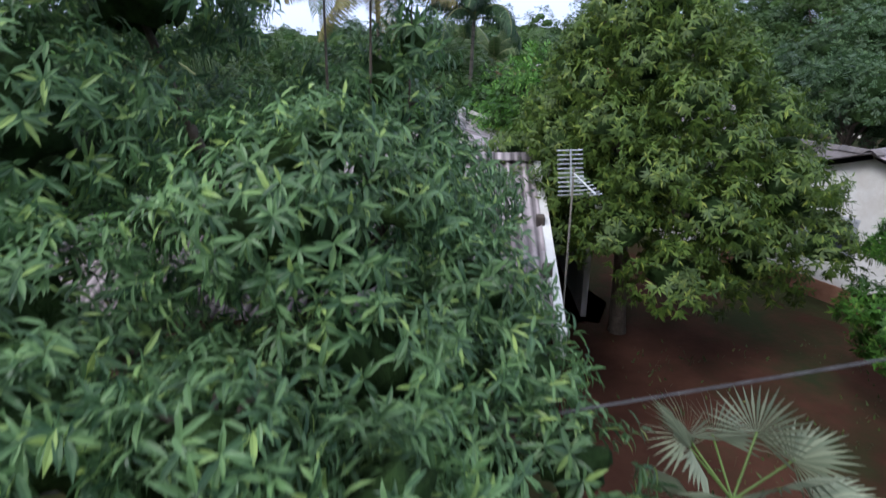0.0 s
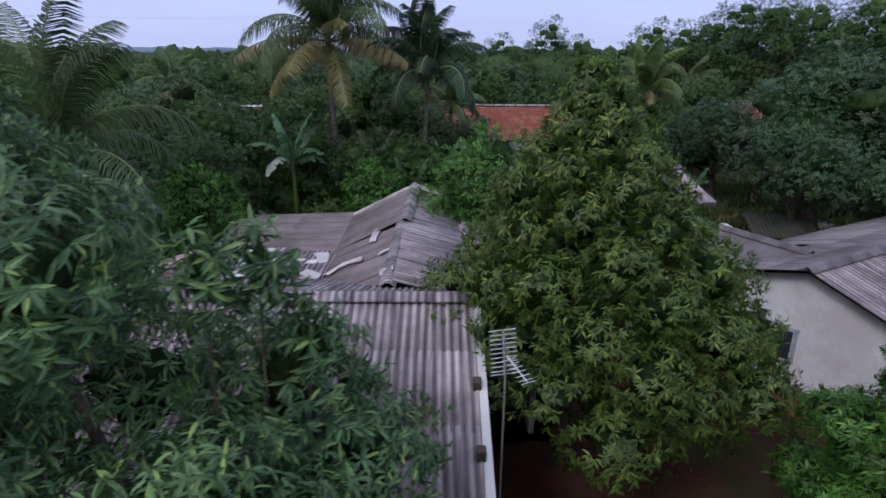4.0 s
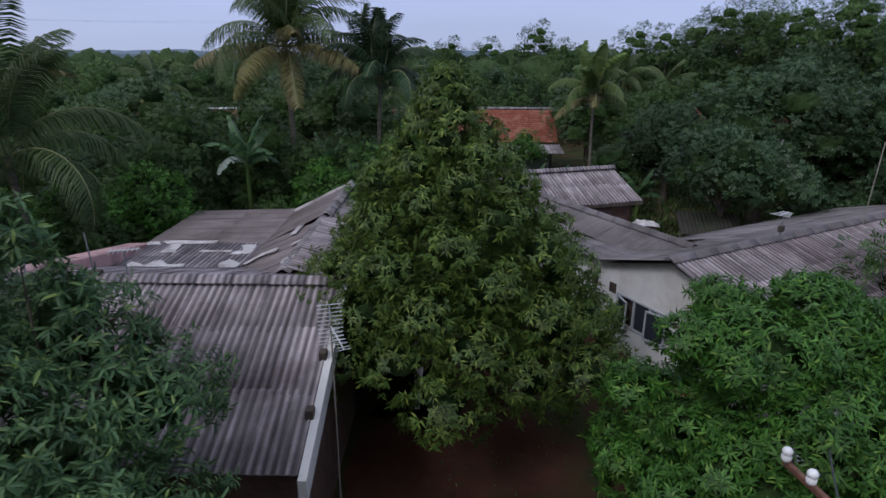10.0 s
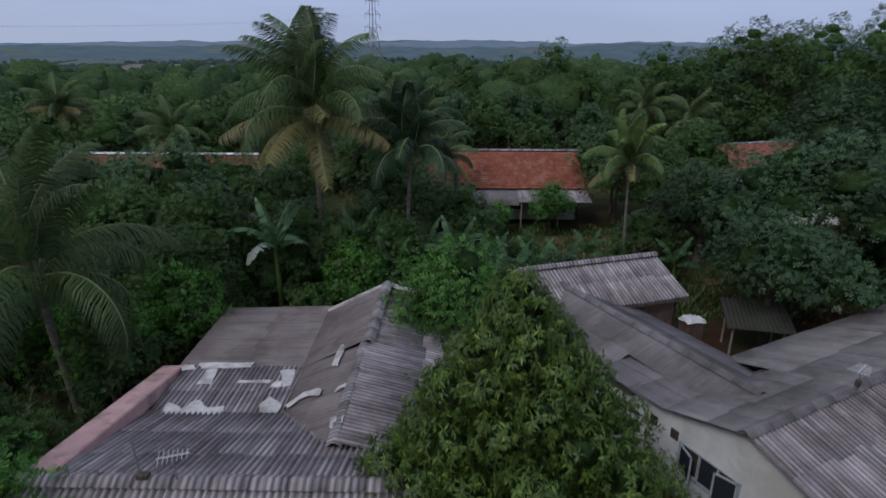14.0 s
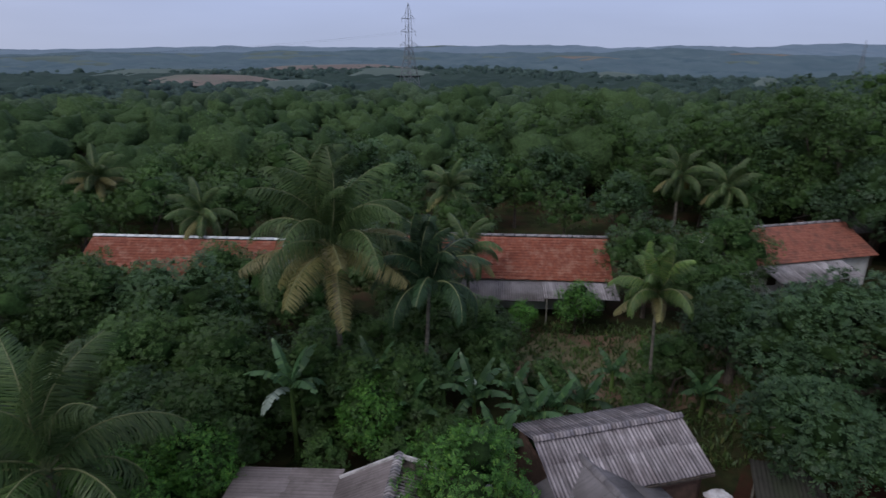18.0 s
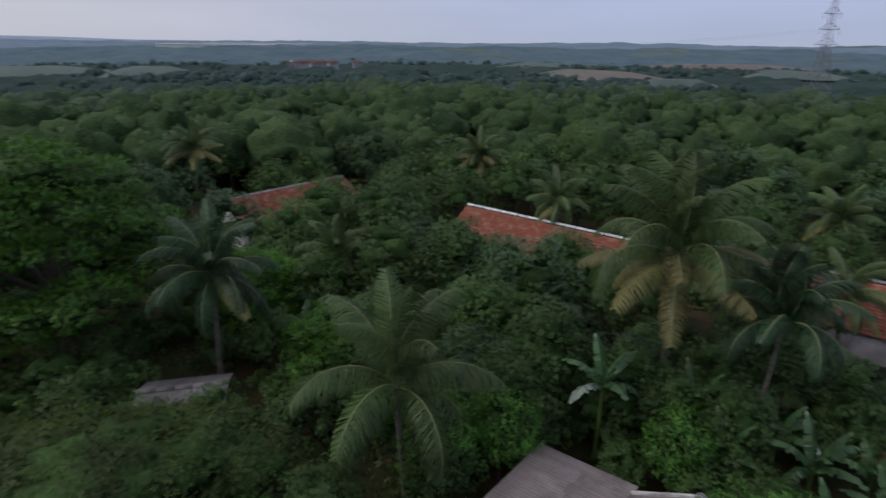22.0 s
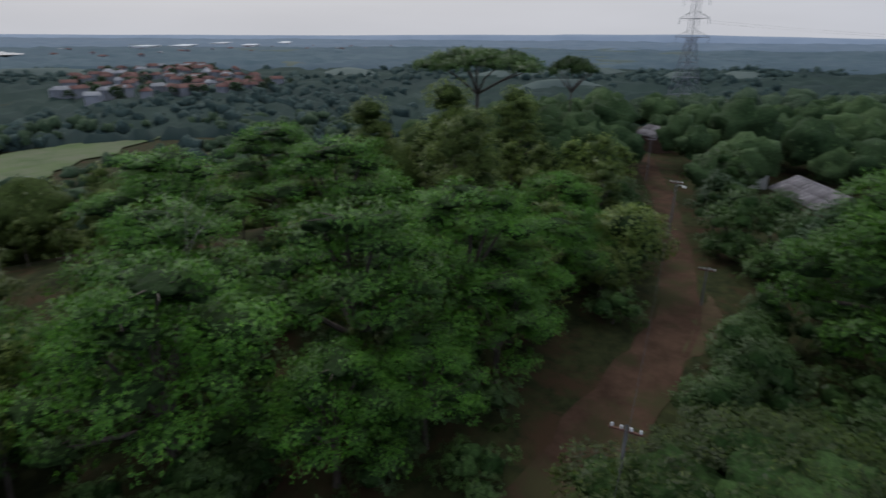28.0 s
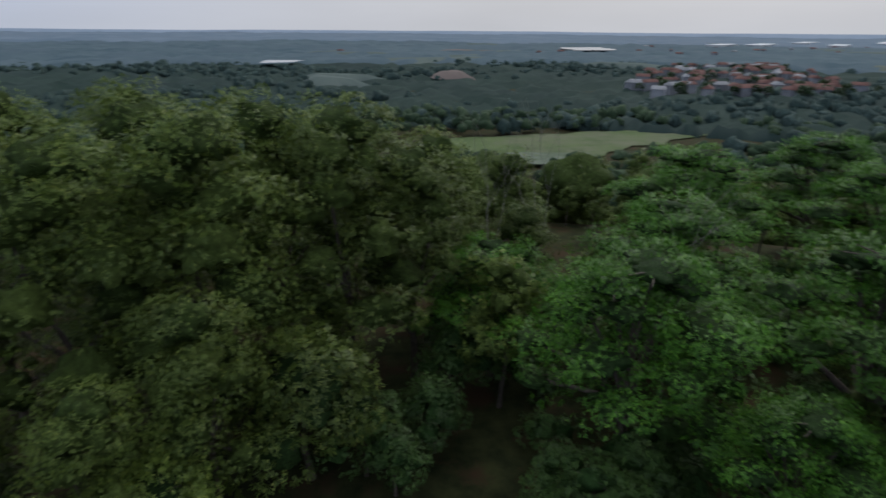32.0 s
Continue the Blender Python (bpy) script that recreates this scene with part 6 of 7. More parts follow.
# woods farther off: joined crowns, knobbly masses ruffled by tufts of leaves
def wood_band(name, r0, r1, count, size, tufts, tuft, mat, mass, seed, label, head0=0, head1=360, skip=True, sub=2, wide=1.0, groves=False, rise=0.42):
    rng = np.random.default_rng(seed)
    rr = np.sqrt(rng.random(count) * (r1 ** 2 - r0 ** 2) + r0 ** 2)
    aa = np.radians(head0 + (head1 - head0) * rng.random(count))
    X, Y = -rr * np.sin(aa), 8 + rr * np.cos(aa)
    keep = np.array([clear_of(x, y) for x, y in zip(X, Y)]) if skip else np.ones(count, bool)
    f1 = (X < -36) & (X > -225) & (Y < -213) & (Y > -290)
    keep &= ~f1
    if groves:
        keep &= np.sin(X * 0.013 + 1.7 * np.sin(Y * 0.008)) + np.cos(Y * 0.017 + 1.1 * np.sin(X * 0.006)) + 0.5 * rng.normal(size=count) > 0.1
    X, Y = X[keep], Y[keep]
    n = len(X)
    # some crowns rise over the rest, and groves of tall and of low trees take turns
    grove = np.sin(X * 0.045 + 1.3 * np.sin(Y * 0.03)) * np.cos(Y * 0.05 + 0.7)
    H = size * (0.68 + 0.5 * rng.random(n) ** 1.5 + 0.14 * grove + 0.22 * (rng.random(n) > 0.93))
    W = np.minimum(H * (0.34 + 0.24 * rng.random(n)), 5.6) * wide
    Z = land(X, Y)
    C = np.stack([X, Y, Z + H * (1.02 - rise)], -1)
    rad3 = np.stack([W, W * (0.8 + 0.4 * rng.random(n)), H * rise], -1)
    cv, cf = puffs(C, rad3, rng, sub, 26, 0.42)
    u = unit(rng.normal(size=(n, tufts, 3)))
    u[..., 2] = np.abs(u[..., 2]) * 1.15 - 0.25
    P = C[:, None, :] + u * rad3[:, None, :] * (0.72 + 0.3 * rng.random((n, tufts, 1)))
    P, N = P.reshape(-1, 3), unit(u.reshape(-1, 3))
    d = unit(N * 0.5 + rng.normal(size=P.shape) * 0.6 + np.array([0, 0, -0.1]))
    upv = unit(N + np.array([0, 0, 0.4]) + rng.normal(size=P.shape) * 0.2)
    s = tuft * (0.6 + 0.8 * rng.random(len(P)))
    v, f = leaf_arrays(P, d, upv, s, TRIO_V, TRIO_F)
    slot = np.concatenate([np.zeros(len(f)), np.ones(len(cf))])
    me = mesh_from(name, np.concatenate([v, cv]), [np.concatenate([f, cf + len(v)])], mat, slot=slot, mat2=mass)
    soften(me, np.repeat(unit(N + np.array([0, 0, 0.25])), len(TRIO_V), 0), len(v))
    return tagged(put(name, me), label, "woodland", kind="stuff")


wood_band("woodland", 80, 150, 1250, 8.2, 100, 0.45, M_WOOD, M_CANOPY, 51, "dense green woodland canopy beyond the houses", -75, 125, sub=3)
# farther bands take greyer, bluer leaf colours in place of haze
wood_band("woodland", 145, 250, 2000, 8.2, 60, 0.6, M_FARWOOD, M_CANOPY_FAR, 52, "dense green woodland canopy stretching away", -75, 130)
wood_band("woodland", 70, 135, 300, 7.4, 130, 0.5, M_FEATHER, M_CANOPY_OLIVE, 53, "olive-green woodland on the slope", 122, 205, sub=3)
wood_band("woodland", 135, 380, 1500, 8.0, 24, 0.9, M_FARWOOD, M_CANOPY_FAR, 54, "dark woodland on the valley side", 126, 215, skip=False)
wood_band("woodland", 245, 950, 9000, 8.5, 4, 1.8, M_DISTANT, M_CANOPY_HAZY, 55, "distant woodland tinted blue for haze", -60, 210, skip=False, wide=1.3, groves=True, rise=0.6)
wood_band("woodland", 84, 200, 260, 10.0, 20, 1.0, M_WOOD, M_CANOPY, 56, "woodland behind the start", 200, 285)


# ---- palms ----
@functools.lru_cache(maxsize=None)
def frond_mesh(length, arch, seed, mat_name, pairs=96, fall=1.7):
    """A coconut frond along +x that rises and arches over, leaflets hanging on both sides."""
    rng = np.random.default_rng(seed)
    t = np.linspace(0, 1, 14)
    ang = 0.75 - arch * t ** 1.2
    xs = np.concatenate([[0], np.cumsum(np.cos(ang[:-1]))]) * length / 13
    zs = np.concatenate([[0], np.cumsum(np.sin(ang[:-1]))]) * length / 13
    line = np.stack([xs, 0.05 * np.sin(t * 5 + seed) * length * 0.3, zs], -1)
    rv, rf = tube_arrays(line, list(0.05 * (1 - t * 0.8)), 5)
    k = np.linspace(0.12, 0.99, pairs)
    P = np.stack([np.interp(k, t, line[:, j]) for j in range(3)], -1)
    T = unit(np.stack([np.interp(k, t, np.gradient(line[:, j])) for j in range(3)], -1))
    S = unit(np.cross(T, np.array([0, 0, 1.0])))
    V, Q, base = [rv], [rf], len(rv)
    span = length * 0.24 * np.sin(np.pi * (0.12 + 0.82 * k)) ** 0.6
    for side in (-1, 1):
        d1 = unit(S * side + T * 0.5 + np.array([0, 0, -0.4]) + rng.normal(size=P.shape) * 0.1)
        d2 = unit(S * side * 0.55 + T * 0.45 + np.array([0, 0, -fall - 0.4]) + rng.normal(size=P.shape) * 0.12)
        a = P
        b = a + d1 * span[:, None] * 0.5
        c = b + d2 * span[:, None] * 0.6
        w = T * 0.027
        blade = np.stack([a - w * 0.6, a + w * 0.6, b + w, b - w, c], 1)
        i = base + np.arange(pairs)[:, None] * 5
        V.append(blade.reshape(-1, 3))
        Q.append(np.concatenate([i + np.array([[0, 1, 2, 3]])]))
        Q.append(np.concatenate([i + np.array([[3, 2, 4, 4]])]))
        base += pairs * 5
    quads = np.concatenate(Q)
    tri = quads[quads[:, 2] == quads[:, 3]][:, :3]
    quads = quads[quads[:, 2] != quads[:, 3]]
    slot = np.zeros(len(quads) + len(tri), int)
    slot[:len(rf)] = 1
    return mesh_from("frond", np.concatenate(V), [quads, tri], bpy.data.materials[mat_name], slot=slot, mat2=M_RIB)


def palm(x, y, height, length, label, count=22, mat=None, old=4, seed=1, thick=0.16, group="coconut palms", up_bias=0.0, nuts=True, fan=(50, -58)):
    rng = random.Random(seed)
    mat = mat or M_PALM
    ob = thing("coconut_palm", pose(x, y, float(land(x, y))), label, "palm tree", group)
    bx, by = rng.uniform(-0.5, 0.5), rng.uniform(-0.5, 0.5)
    pts = [(-bx, -by, -0.3), (-bx * 0.6, -by * 0.6, height * 0.3), (-bx * 0.2, -by * 0.2, height * 0.7), (0, 0, height)]
    put("trunk", tube_mesh("trunk", [(pts, [thick * 1.5, thick * 1.05, thick * 0.9, thick * 0.8])], M_PALMBARK, 9), ob)
    for k in range(count):
        f = k / count
        arch = 1.2 + 1.5 * f + rng.uniform(-0.2, 0.2)
        lift = fan[0] + (fan[1] - fan[0]) * f + up_bias + rng.uniform(-8, 8)
        aged = k >= count - old
        me = frond_mesh(length * (0.85 if aged else 1.0), 1.0 if aged else round(arch * 2) / 2, k % 3, (M_PALM_OLD if aged else mat).name)
        put("frond", me, ob, Matrix.Translation((0, 0, height + 0.15 * (1 - f))) @ pose(0, 0, 0, 0, 0, 137.5 * k + rng.uniform(-12, 12)) @ pose(0, 0, 0, rng.uniform(-12, 12), -lift, 0), "yellowing old frond" if aged else "")
    if nuts:
        for k in range(6):
            a = k * 1.05
            bm = bmesh.new()
            bmesh.ops.create_icosphere(bm, subdivisions=1, radius=0.13, matrix=Matrix.Translation((0.26 * math.cos(a), 0.26 * math.sin(a), height - 0.28)) @ Matrix.Diagonal((1, 1, 1.25, 1)))
            part("coconut", bm, M_PALM_OLD if k % 2 else mat, ob, smooth=True)
    return ob


palm(-8.0, 34.0, 10.1, 6.2, "tall coconut palm with drooping yellowing lower fronds", 32, old=9, seed=1, fan=(88, -56))
palm(-2.6, 33.5, 8.2, 4.3, "slender dark coconut palm", 22, old=0, thick=0.12, nuts=False, seed=2, mat=M_PALM_DARK, fan=(88, -20))
palm(10.0, 35.0, 7.5, 3.2, "slim coconut palm with light yellow-green fronds", 18, old=3, seed=3, mat=M_PALM_LIGHT, thick=0.09, fan=(84, -52))
palm(-15.1, 20.3, 6.1, 5.8, "coconut palm with long arching fronds beside the house", 18, old=0, seed=4, up_bias=12)
palm(-30.4, 20.6, 7.2, 4.8, "coconut palm behind the trees", 22, old=1, seed=5, mat=M_PALM_DARK, up_bias=6)
palm(-62.8, 37.6, 8.6, 4.0, "dry-looking coconut palm above the woodland", 20, old=9, seed=6)
palm(-39.6, 60.5, 7.6, 4.0, "coconut palm with dry hanging fronds in the woodland", 20, old=8, seed=7)
palm(-3.4, 62.0, 6.5, 3.8, "coconut palm behind the tiled house", 18, old=2, seed=8)
palm(-31.8, 31.5, 5.4, 3.6, "coconut palm among broadleaf trees", 18, old=1, seed=9)
palm(26.0, 68.0, 6.0, 3.8, "coconut palm behind the houses", 18, old=2, seed=10)
palm(21.2, 69.0, 7.0, 3.8, "coconut palm behind the houses", 18, old=2, seed=11)
palm(-24.5, 52.0, 6.5, 3.6, "coconut palm at the end of the tiled house", 16, old=2, seed=12)
palm(-1.0, 47.0, 5.5, 3.4, "slim coconut palm in front of the tiled house", 14, old=3, seed=13)


# ---- banana plants ----
@functools.lru_cache(maxsize=None)
def banana_leaf(length, width, arch, seed, mat_name):
    rng = np.random.default_rng(seed)
    n = 16
    t = np.linspace(0, 1, n)
    ang = 1.0 - arch * t ** 1.3
    xs = np.concatenate([[0], np.cumsum(np.cos(ang[:-1]))]) * length / (n - 1)
    zs = np.concatenate([[0], np.cumsum(np.sin(ang[:-1]))]) * length / (n - 1)
    w = width * np.sin(np.pi * np.clip(0.08 + 0.9 * t, 0, 1)) ** 0.6 * (t > 0.1)
    V, Q = [], []
    for k in range(n - 1):
        for side in (-1, 1):
            gap = 0.75 + 0.25 * rng.random()
            droop = 0.12 + 0.3 * rng.random()
            a, b = (xs[k], 0, zs[k]), (xs[k + 1], 0, zs[k + 1])
            c = (xs[k] + (xs[k + 1] - xs[k]) * gap + 0.1, side * w[k + 1] * 0.5, zs[k + 1] - w[k + 1] * droop)
            d = (xs[k] + 0.08, side * w[k] * 0.5, zs[k] - w[k] * droop)
            i = len(V)
            V += [a, b, c, d]
            Q.append((i, i + 1, i + 2, i + 3))
    rv, rf = tube_arrays(np.stack([xs, 0 * xs, zs + 0.005], -1), list(0.03 * (1 - 0.8 * t)), 4)
    return mesh_from("leaf", np.concatenate([np.array(V), rv]), [np.concatenate([np.array(Q), rf + len(V)])], bpy.data.materials[mat_name])


def banana(x, y, h, leaves, seed, pale=0, size=2.3):
    rng = random.Random(seed)
    ob = thing("banana_plant", pose(x, y, 0), "banana plant with broad torn arching leaves", "banana plant", "banana plants")
    put("stem", tube_mesh("stem", [([(0, 0, -0.2), (0.05, 0, h * 0.5), (0, 0, h)], [0.15, 0.12, 0.07])], M_PALM_LIGHT, 8), ob)
    for k in range(leaves):
        f = k / leaves
        me = banana_leaf(size, 0.62, 0.6 + round(f * 4) / 4 * 2.0, k % 3, (M_BANANA_PALE if k == leaves - 2 and pale else M_BANANA).name)
        put("leaf", me, ob, Matrix.Translation((0, 0, h - 0.1 - 0.25 * f)) @ pose(0, 0, 0, 0, 0, 137.5 * k + rng.uniform(-15, 15)) @ pose(0, 0, 0, 0, -22 + 45 * f, 0), "pale folded leaf" if k == leaves - 2 and pale else "")


for k, (x, y, h, n, pale, size) in enumerate(((-9.2, 29.1, 4.6, 9, 1, 2.6), (-5.4, 32.0, 3.6, 8, 1, 2.4), (0.0, 30.8, 3.4, 8, 1, 2.4), (6.1, 32.5, 2.2, 7, 0, 2.0), (1.3, 28.0, 2.6, 8, 0, 2.2), (18.8, 38.3, 2.4, 8, 0, 2.2), (3.0, 30.4, 2.6, 8, 0, 2.2), (13.2, 34.6, 1.7, 7, 0, 1.9),
                                               (-7.2, 31.0, 3.0, 7, 0, 2.2), (2.2, 33.6, 2.2, 7, 0, 1.9), (21.5, 41.5, 2.6, 7, 0, 2.1), (24.6, 47.0, 2.4, 7, 1, 1.9), (4.6, 27.6, 2.2, 7, 0, 2.0), (26.5, 44.0, 2.4, 7, 0, 2.0), (-1.8, 32.8, 3.0, 8, 0, 2.2), (-3.4, 30.4, 2.6, 8, 0, 2.2), (4.4, 31.6, 2.4, 8, 0, 2.1), (-39.5, 22.5, 2.8, 7, 0, 2.0), (-28.5, 25.5, 2.8, 7, 0, 2.0), (8.5, 37.0, 1.6, 6, 0, 1.7))):
    banana(x, y, h, n, 60 + k, pale, size)


# ---- antennas, poles, cables ----
def rod(a, b, r=0.012, sides=6):
    return tube_arrays([a, b], [r, r], sides)


def rods_mesh(name, rods, mat, sides=6):
    V, Q, base = [], [], 0
    for a, b, r in rods:
        v, f = rod(a, b, r, sides)
        V.append(v)
        Q.append(f + base)
        base += len(v)
    return mesh_from(name, np.concatenate(V), [np.concatenate(Q)], mat)


def grid_antenna(x, y, z0, z1, turn, label):
    """A television antenna: a reflector of many rods above a boom with directors, on a pole."""
    ob = thing("tv_antenna", pose(x, y, z0, 0, 0, turn), label, "antenna")
    h = z1 - z0
    put("pole", rods_mesh("pole", [((0, 0, 0), (0, 0, h), 0.018)], M_DEADWOOD), ob)
    refl = put("reflector", rods_mesh("reflector", [((0, 0.04, h - 0.5), (0, 0.2, h + 0.28), 0.016)], M_METAL), ob, label="reflector of pale metal rods")
    for k in range(-1, 10):
        put("reflector_rod", rods_mesh("reflector_rod", [((-0.24, 0.05 + 0.02 * abs(k), h - 0.42 + k * 0.075), (0.24, 0.05 + 0.02 * abs(k), h - 0.42 + k * 0.075), 0.012)], M_METAL), refl)
    boom = put("boom", rods_mesh("boom", [((0, 0, h - 0.1), (0.19, -0.5, h - 0.36), 0.016)], M_METAL), ob)
    for f in (0.15, 0.3, 0.45, 0.6, 0.75, 0.9, 1.0):
        put("director_rod", rods_mesh("director_rod", [((0.19 * f - 0.13, -0.5 * f - 0.03, h - 0.1 - 0.26 * f), (0.19 * f + 0.13, -0.5 * f + 0.03, h - 0.1 - 0.26 * f), 0.009)], M_METAL), boom)
    return ob


grid_antenna(-0.85, 8.75, 0.0, 5.05, 15, "pale metal television antenna on a thin pole")


def small_antenna(x, y, z0, h, turn, label, box=True):
    ob = thing("tv_antenna", pose(x, y, z0, 0, 0, turn), label, "antenna")
    put("pole", rods_mesh("pole", [((0, 0, 0), (0, 0, h), 0.02)], M_STEEL), ob)
    boom = put("boom", rods_mesh("boom", [((-0.35, 0, h), (0.35, 0, h), 0.018)], M_METAL), ob)
    for k in range(-3, 4):
        put("rod", rods_mesh("rod", [((k * 0.1, -0.22 + 0.02 * k, h), (k * 0.1, 0.22 - 0.02 * k, h), 0.009)], M_METAL), boom)
    if box:
        part("booster_box", box_bm(0.2, 0.14, 0.2, (0, 0, h * 0.5), 0.02), M_TIMBER, ob)
    return ob


small_antenna(-6.45, 11.95, 4.6, 0.75, 20, "small antenna with a crossbar on the roof ridge", False)
small_antenna(11.7, 16.2, 4.35, 0.95, 40, "small antenna with white ends on the ridge")
part_pole = thing("roof_mast", pose(-7.3, 12.0, 4.6), "thin leaning mast with a small box on the roof ridge", "mast")
put("pole", rods_mesh("pole", [((0, 0, 0), (-0.1, 0.05, 1.15), 0.018)], M_STEEL), part_pole)
part("box", box_bm(0.28, 0.2, 0.22, (0.05, 0, 0.1), 0.02), M_TIMBER, part_pole)
for k, (x, y, h) in enumerate(((-9.0, 12.0, 0.4), (-8.3, 12.0, 0.3))):
    st = thing("roof_stub", pose(x, y, 4.6), "short dark pipe stub on the ridge", "pipe")
    put("pipe", rods_mesh("pipe", [((0, 0, 0), (0, 0.02, h), 0.02)], M_STEEL), st)
mast = thing("bamboo_mast", pose(15.6, 18.4, 0), "thin bamboo mast standing behind the white house", "mast")
put("pole", rods_mesh("pole", [((0, 0, 0), (0.35, 0.1, 7.2), 0.022)], M_DEADWOOD), mast)

# low-voltage pole with insulators near the second mango tree
lv = thing("utility_pole", pose(4.97, 2.75, 0), "rusty steel utility pole with white porcelain insulators on its crossarm", "utility pole")
put("pole", rods_mesh("pole", [((0.0, 0, 0), (0.0, 0, 6.1), 0.06)], M_RUST, 10), lv)
part("crossarm", box_bm(1.9, 0.06, 0.07, (0.03, -0.05, 5.99), 0.01, rot=Euler((0, 0, radians(-80))).to_matrix()), M_RUST, lv)


def insulator(parent, at):
    prof = [(0.0, 0.0), (0.035, 0.0), (0.05, 0.03), (0.05, 0.07), (0.036, 0.085), (0.052, 0.10), (0.052, 0.13), (0.03, 0.16), (0.0, 0.165)]
    v, q = [], []
    for r, z in prof:
        v += [(r * math.cos(2 * math.pi * j / 12), r * math.sin(2 * math.pi * j / 12), z) for j in range(12)]
    for k in range(len(prof) - 1):
        q += [(k * 12 + j, k * 12 + (j + 1) % 12, (k + 1) * 12 + (j + 1) % 12, (k + 1) * 12 + j) for j in range(12)]
    put("insulator", mesh_from("insulator", np.array(v), [np.array(q)], M_PORCELAIN, smooth=True), parent, Matrix.Translation(at), "white porcelain insulator")


for k in (-0.86, -0.52, 0.4, 0.74):
    insulator(lv, (k * math.cos(radians(-80)), k * math.sin(radians(-80)), 6.02))


def cable(a, b, sag, r, label, name="overhead_cable", n=18):
    a, b = Vector(a), Vector(b)
    pts = [a.lerp(b, k / n) - Vector((0, 0, sag * 4 * (k / n) * (1 - k / n))) for k in range(n + 1)]
    ob = put(name, tube_mesh(name, [(pts, [r] * (n + 1))], M_CABLE, 5))
    return tagged(ob, label, "cable")


cable((4.9, 2.75, 5.9), (-7.5, 2.6, 3.1), 0.05, 0.012, "thin grey cable passing through the mango tree")
cable((4.95, 2.8, 5.9), (10.2, 10.9, 3.2), 0.3, 0.012, "thin grey cable from the pole to the white house")
cable((-19.2, 1.9, 6.9), (-7.5, 2.6, 3.1), 0.3, 0.012, "overhead cable between utility poles")
cable((-19.2, 1.9, 6.95), (-65.5, -2.4, 6.1), 1.2, 0.012, "overhead cable between utility poles")


def road_pole(x, y, h, label, arm=0.0, n=4):
    ob = thing("utility_pole", pose(x, y, 0), label, "utility pole", "poles along the road")
    put("pole", tube_mesh("pole", [([(0, 0, 0), (0, 0, h)], [0.09, 0.06])], M_CONCRETE, 9), ob)
    part("crossarm", box_bm(0.09, 1.3, 0.09, (0, 0, h - 0.25), 0.01), M_RUST, ob)
    for k in range(n):
        insulator(ob, (0, -0.55 + 1.1 * k / max(1, n - 1), h - 0.2))
    if arm:
        put("lamp_arm", tube_mesh("lamp_arm", [([(0, 0, h - 0.6), (arm * 0.6, 0.5, h - 0.15), (arm, 0.9, h - 0.2)], [0.035, 0.03, 0.025])], M_METAL, 6), ob)
        part("lamp_head", box_bm(0.7, 0.22, 0.12, (arm + 0.15, 1.0, h - 0.2), 0.03), M_SHEETWHITE, ob, "pale street-lamp head")
    return ob


road_pole(-19.2, 1.8, 7.0, "concrete utility pole with four insulators")
road_pole(-48.4, 2.6, 3.4, "slim utility pole beside the dirt road")
road_pole(-65.5, -2.4, 6.4, "utility pole with a pale street lamp over the road", 1.6)
road_pole(-92, -9.5, 6.5, "utility pole beside the dirt road")


# ---- transmission towers ----
def lattice_tower(x, y, h, turn, label):
    z0 = float(land(x, y))
    ob = thing("transmission_tower", pose(x, y, z0, 0, 0, turn), label, "pylon", "transmission towers")
    b0, b1, waist = h * 0.105, h * 0.022, h * 0.62
    lv_ = [0, h * 0.12, h * 0.24, h * 0.36, h * 0.46, h * 0.55, waist]

    def half(z):
        return b0 + (b1 - b0) * min(1, z / waist)
    body = []
    for sx, sy in ((-1, -1), (-1, 1), (1, 1), (1, -1)):
        for a, b in zip(lv_[:-1], lv_[1:]):
            body.append(((sx * half(a), sy * half(a), a), (sx * half(b), sy * half(b), b), 0.16))
        body.append(((sx * b1, sy * b1, waist), (sx * b1 * 0.8, sy * b1 * 0.8, h * 0.92), 0.14))
        body.append(((sx * b1 * 0.8, sy * b1 * 0.8, h * 0.92), (0, 0, h), 0.12))
    for a, b in zip(lv_[:-1], lv_[1:]):
        ha, hb_ = half(a), half(b)
        for (p, q), (r, s) in ((((-1, -1), (1, -1)), ((1, -1), (-1, -1))), (((-1, 1), (1, 1)), ((1, 1), (-1, 1))), (((-1, -1), (-1, 1)), ((-1, 1), (-1, -1))), (((1, -1), (1, 1)), ((1, 1), (1, -1)))):
            body.append(((p[0] * ha, p[1] * ha, a), (q[0] * hb_, q[1] * hb_, b), 0.09))
            body.append(((q[0] * ha, q[1] * ha, a), (p[0] * hb_, p[1] * hb_, b), 0.09))
            body.append(((p[0] * hb_, p[1] * hb_, b), (q[0] * hb_, q[1] * hb_, b), 0.09))
    put("mast", rods_mesh("mast", body, M_STEEL, 4), ob)
    for z, w in ((waist, h * 0.13), (h * 0.74, h * 0.115), (h * 0.86, h * 0.10)):
        for s in (-1, 1):
            arm = put("crossarm", rods_mesh("crossarm", [((0, -b1, z), (s * w, 0, z + 0.2), 0.1)], M_STEEL, 4), ob)
            for a, b, r in (((0, b1, z), (s * w, 0, z + 0.2), 0.1), ((s * b1, 0, z + h * 0.05), (s * w, 0, z + 0.25), 0.09), ((s * w * 0.5, 0, z), (s * w * 0.5, 0, z + h * 0.028), 0.07)):
                put("strut", rods_mesh("strut", [(a, b, r)], M_STEEL, 4), arm)
            put("insulator_string", rods_mesh("insulator_string", [((s * w, 0, z + 0.2), (s * w, 0, z - h * 0.035), 0.1)], M_STEEL, 4), arm)
    return ob, z0


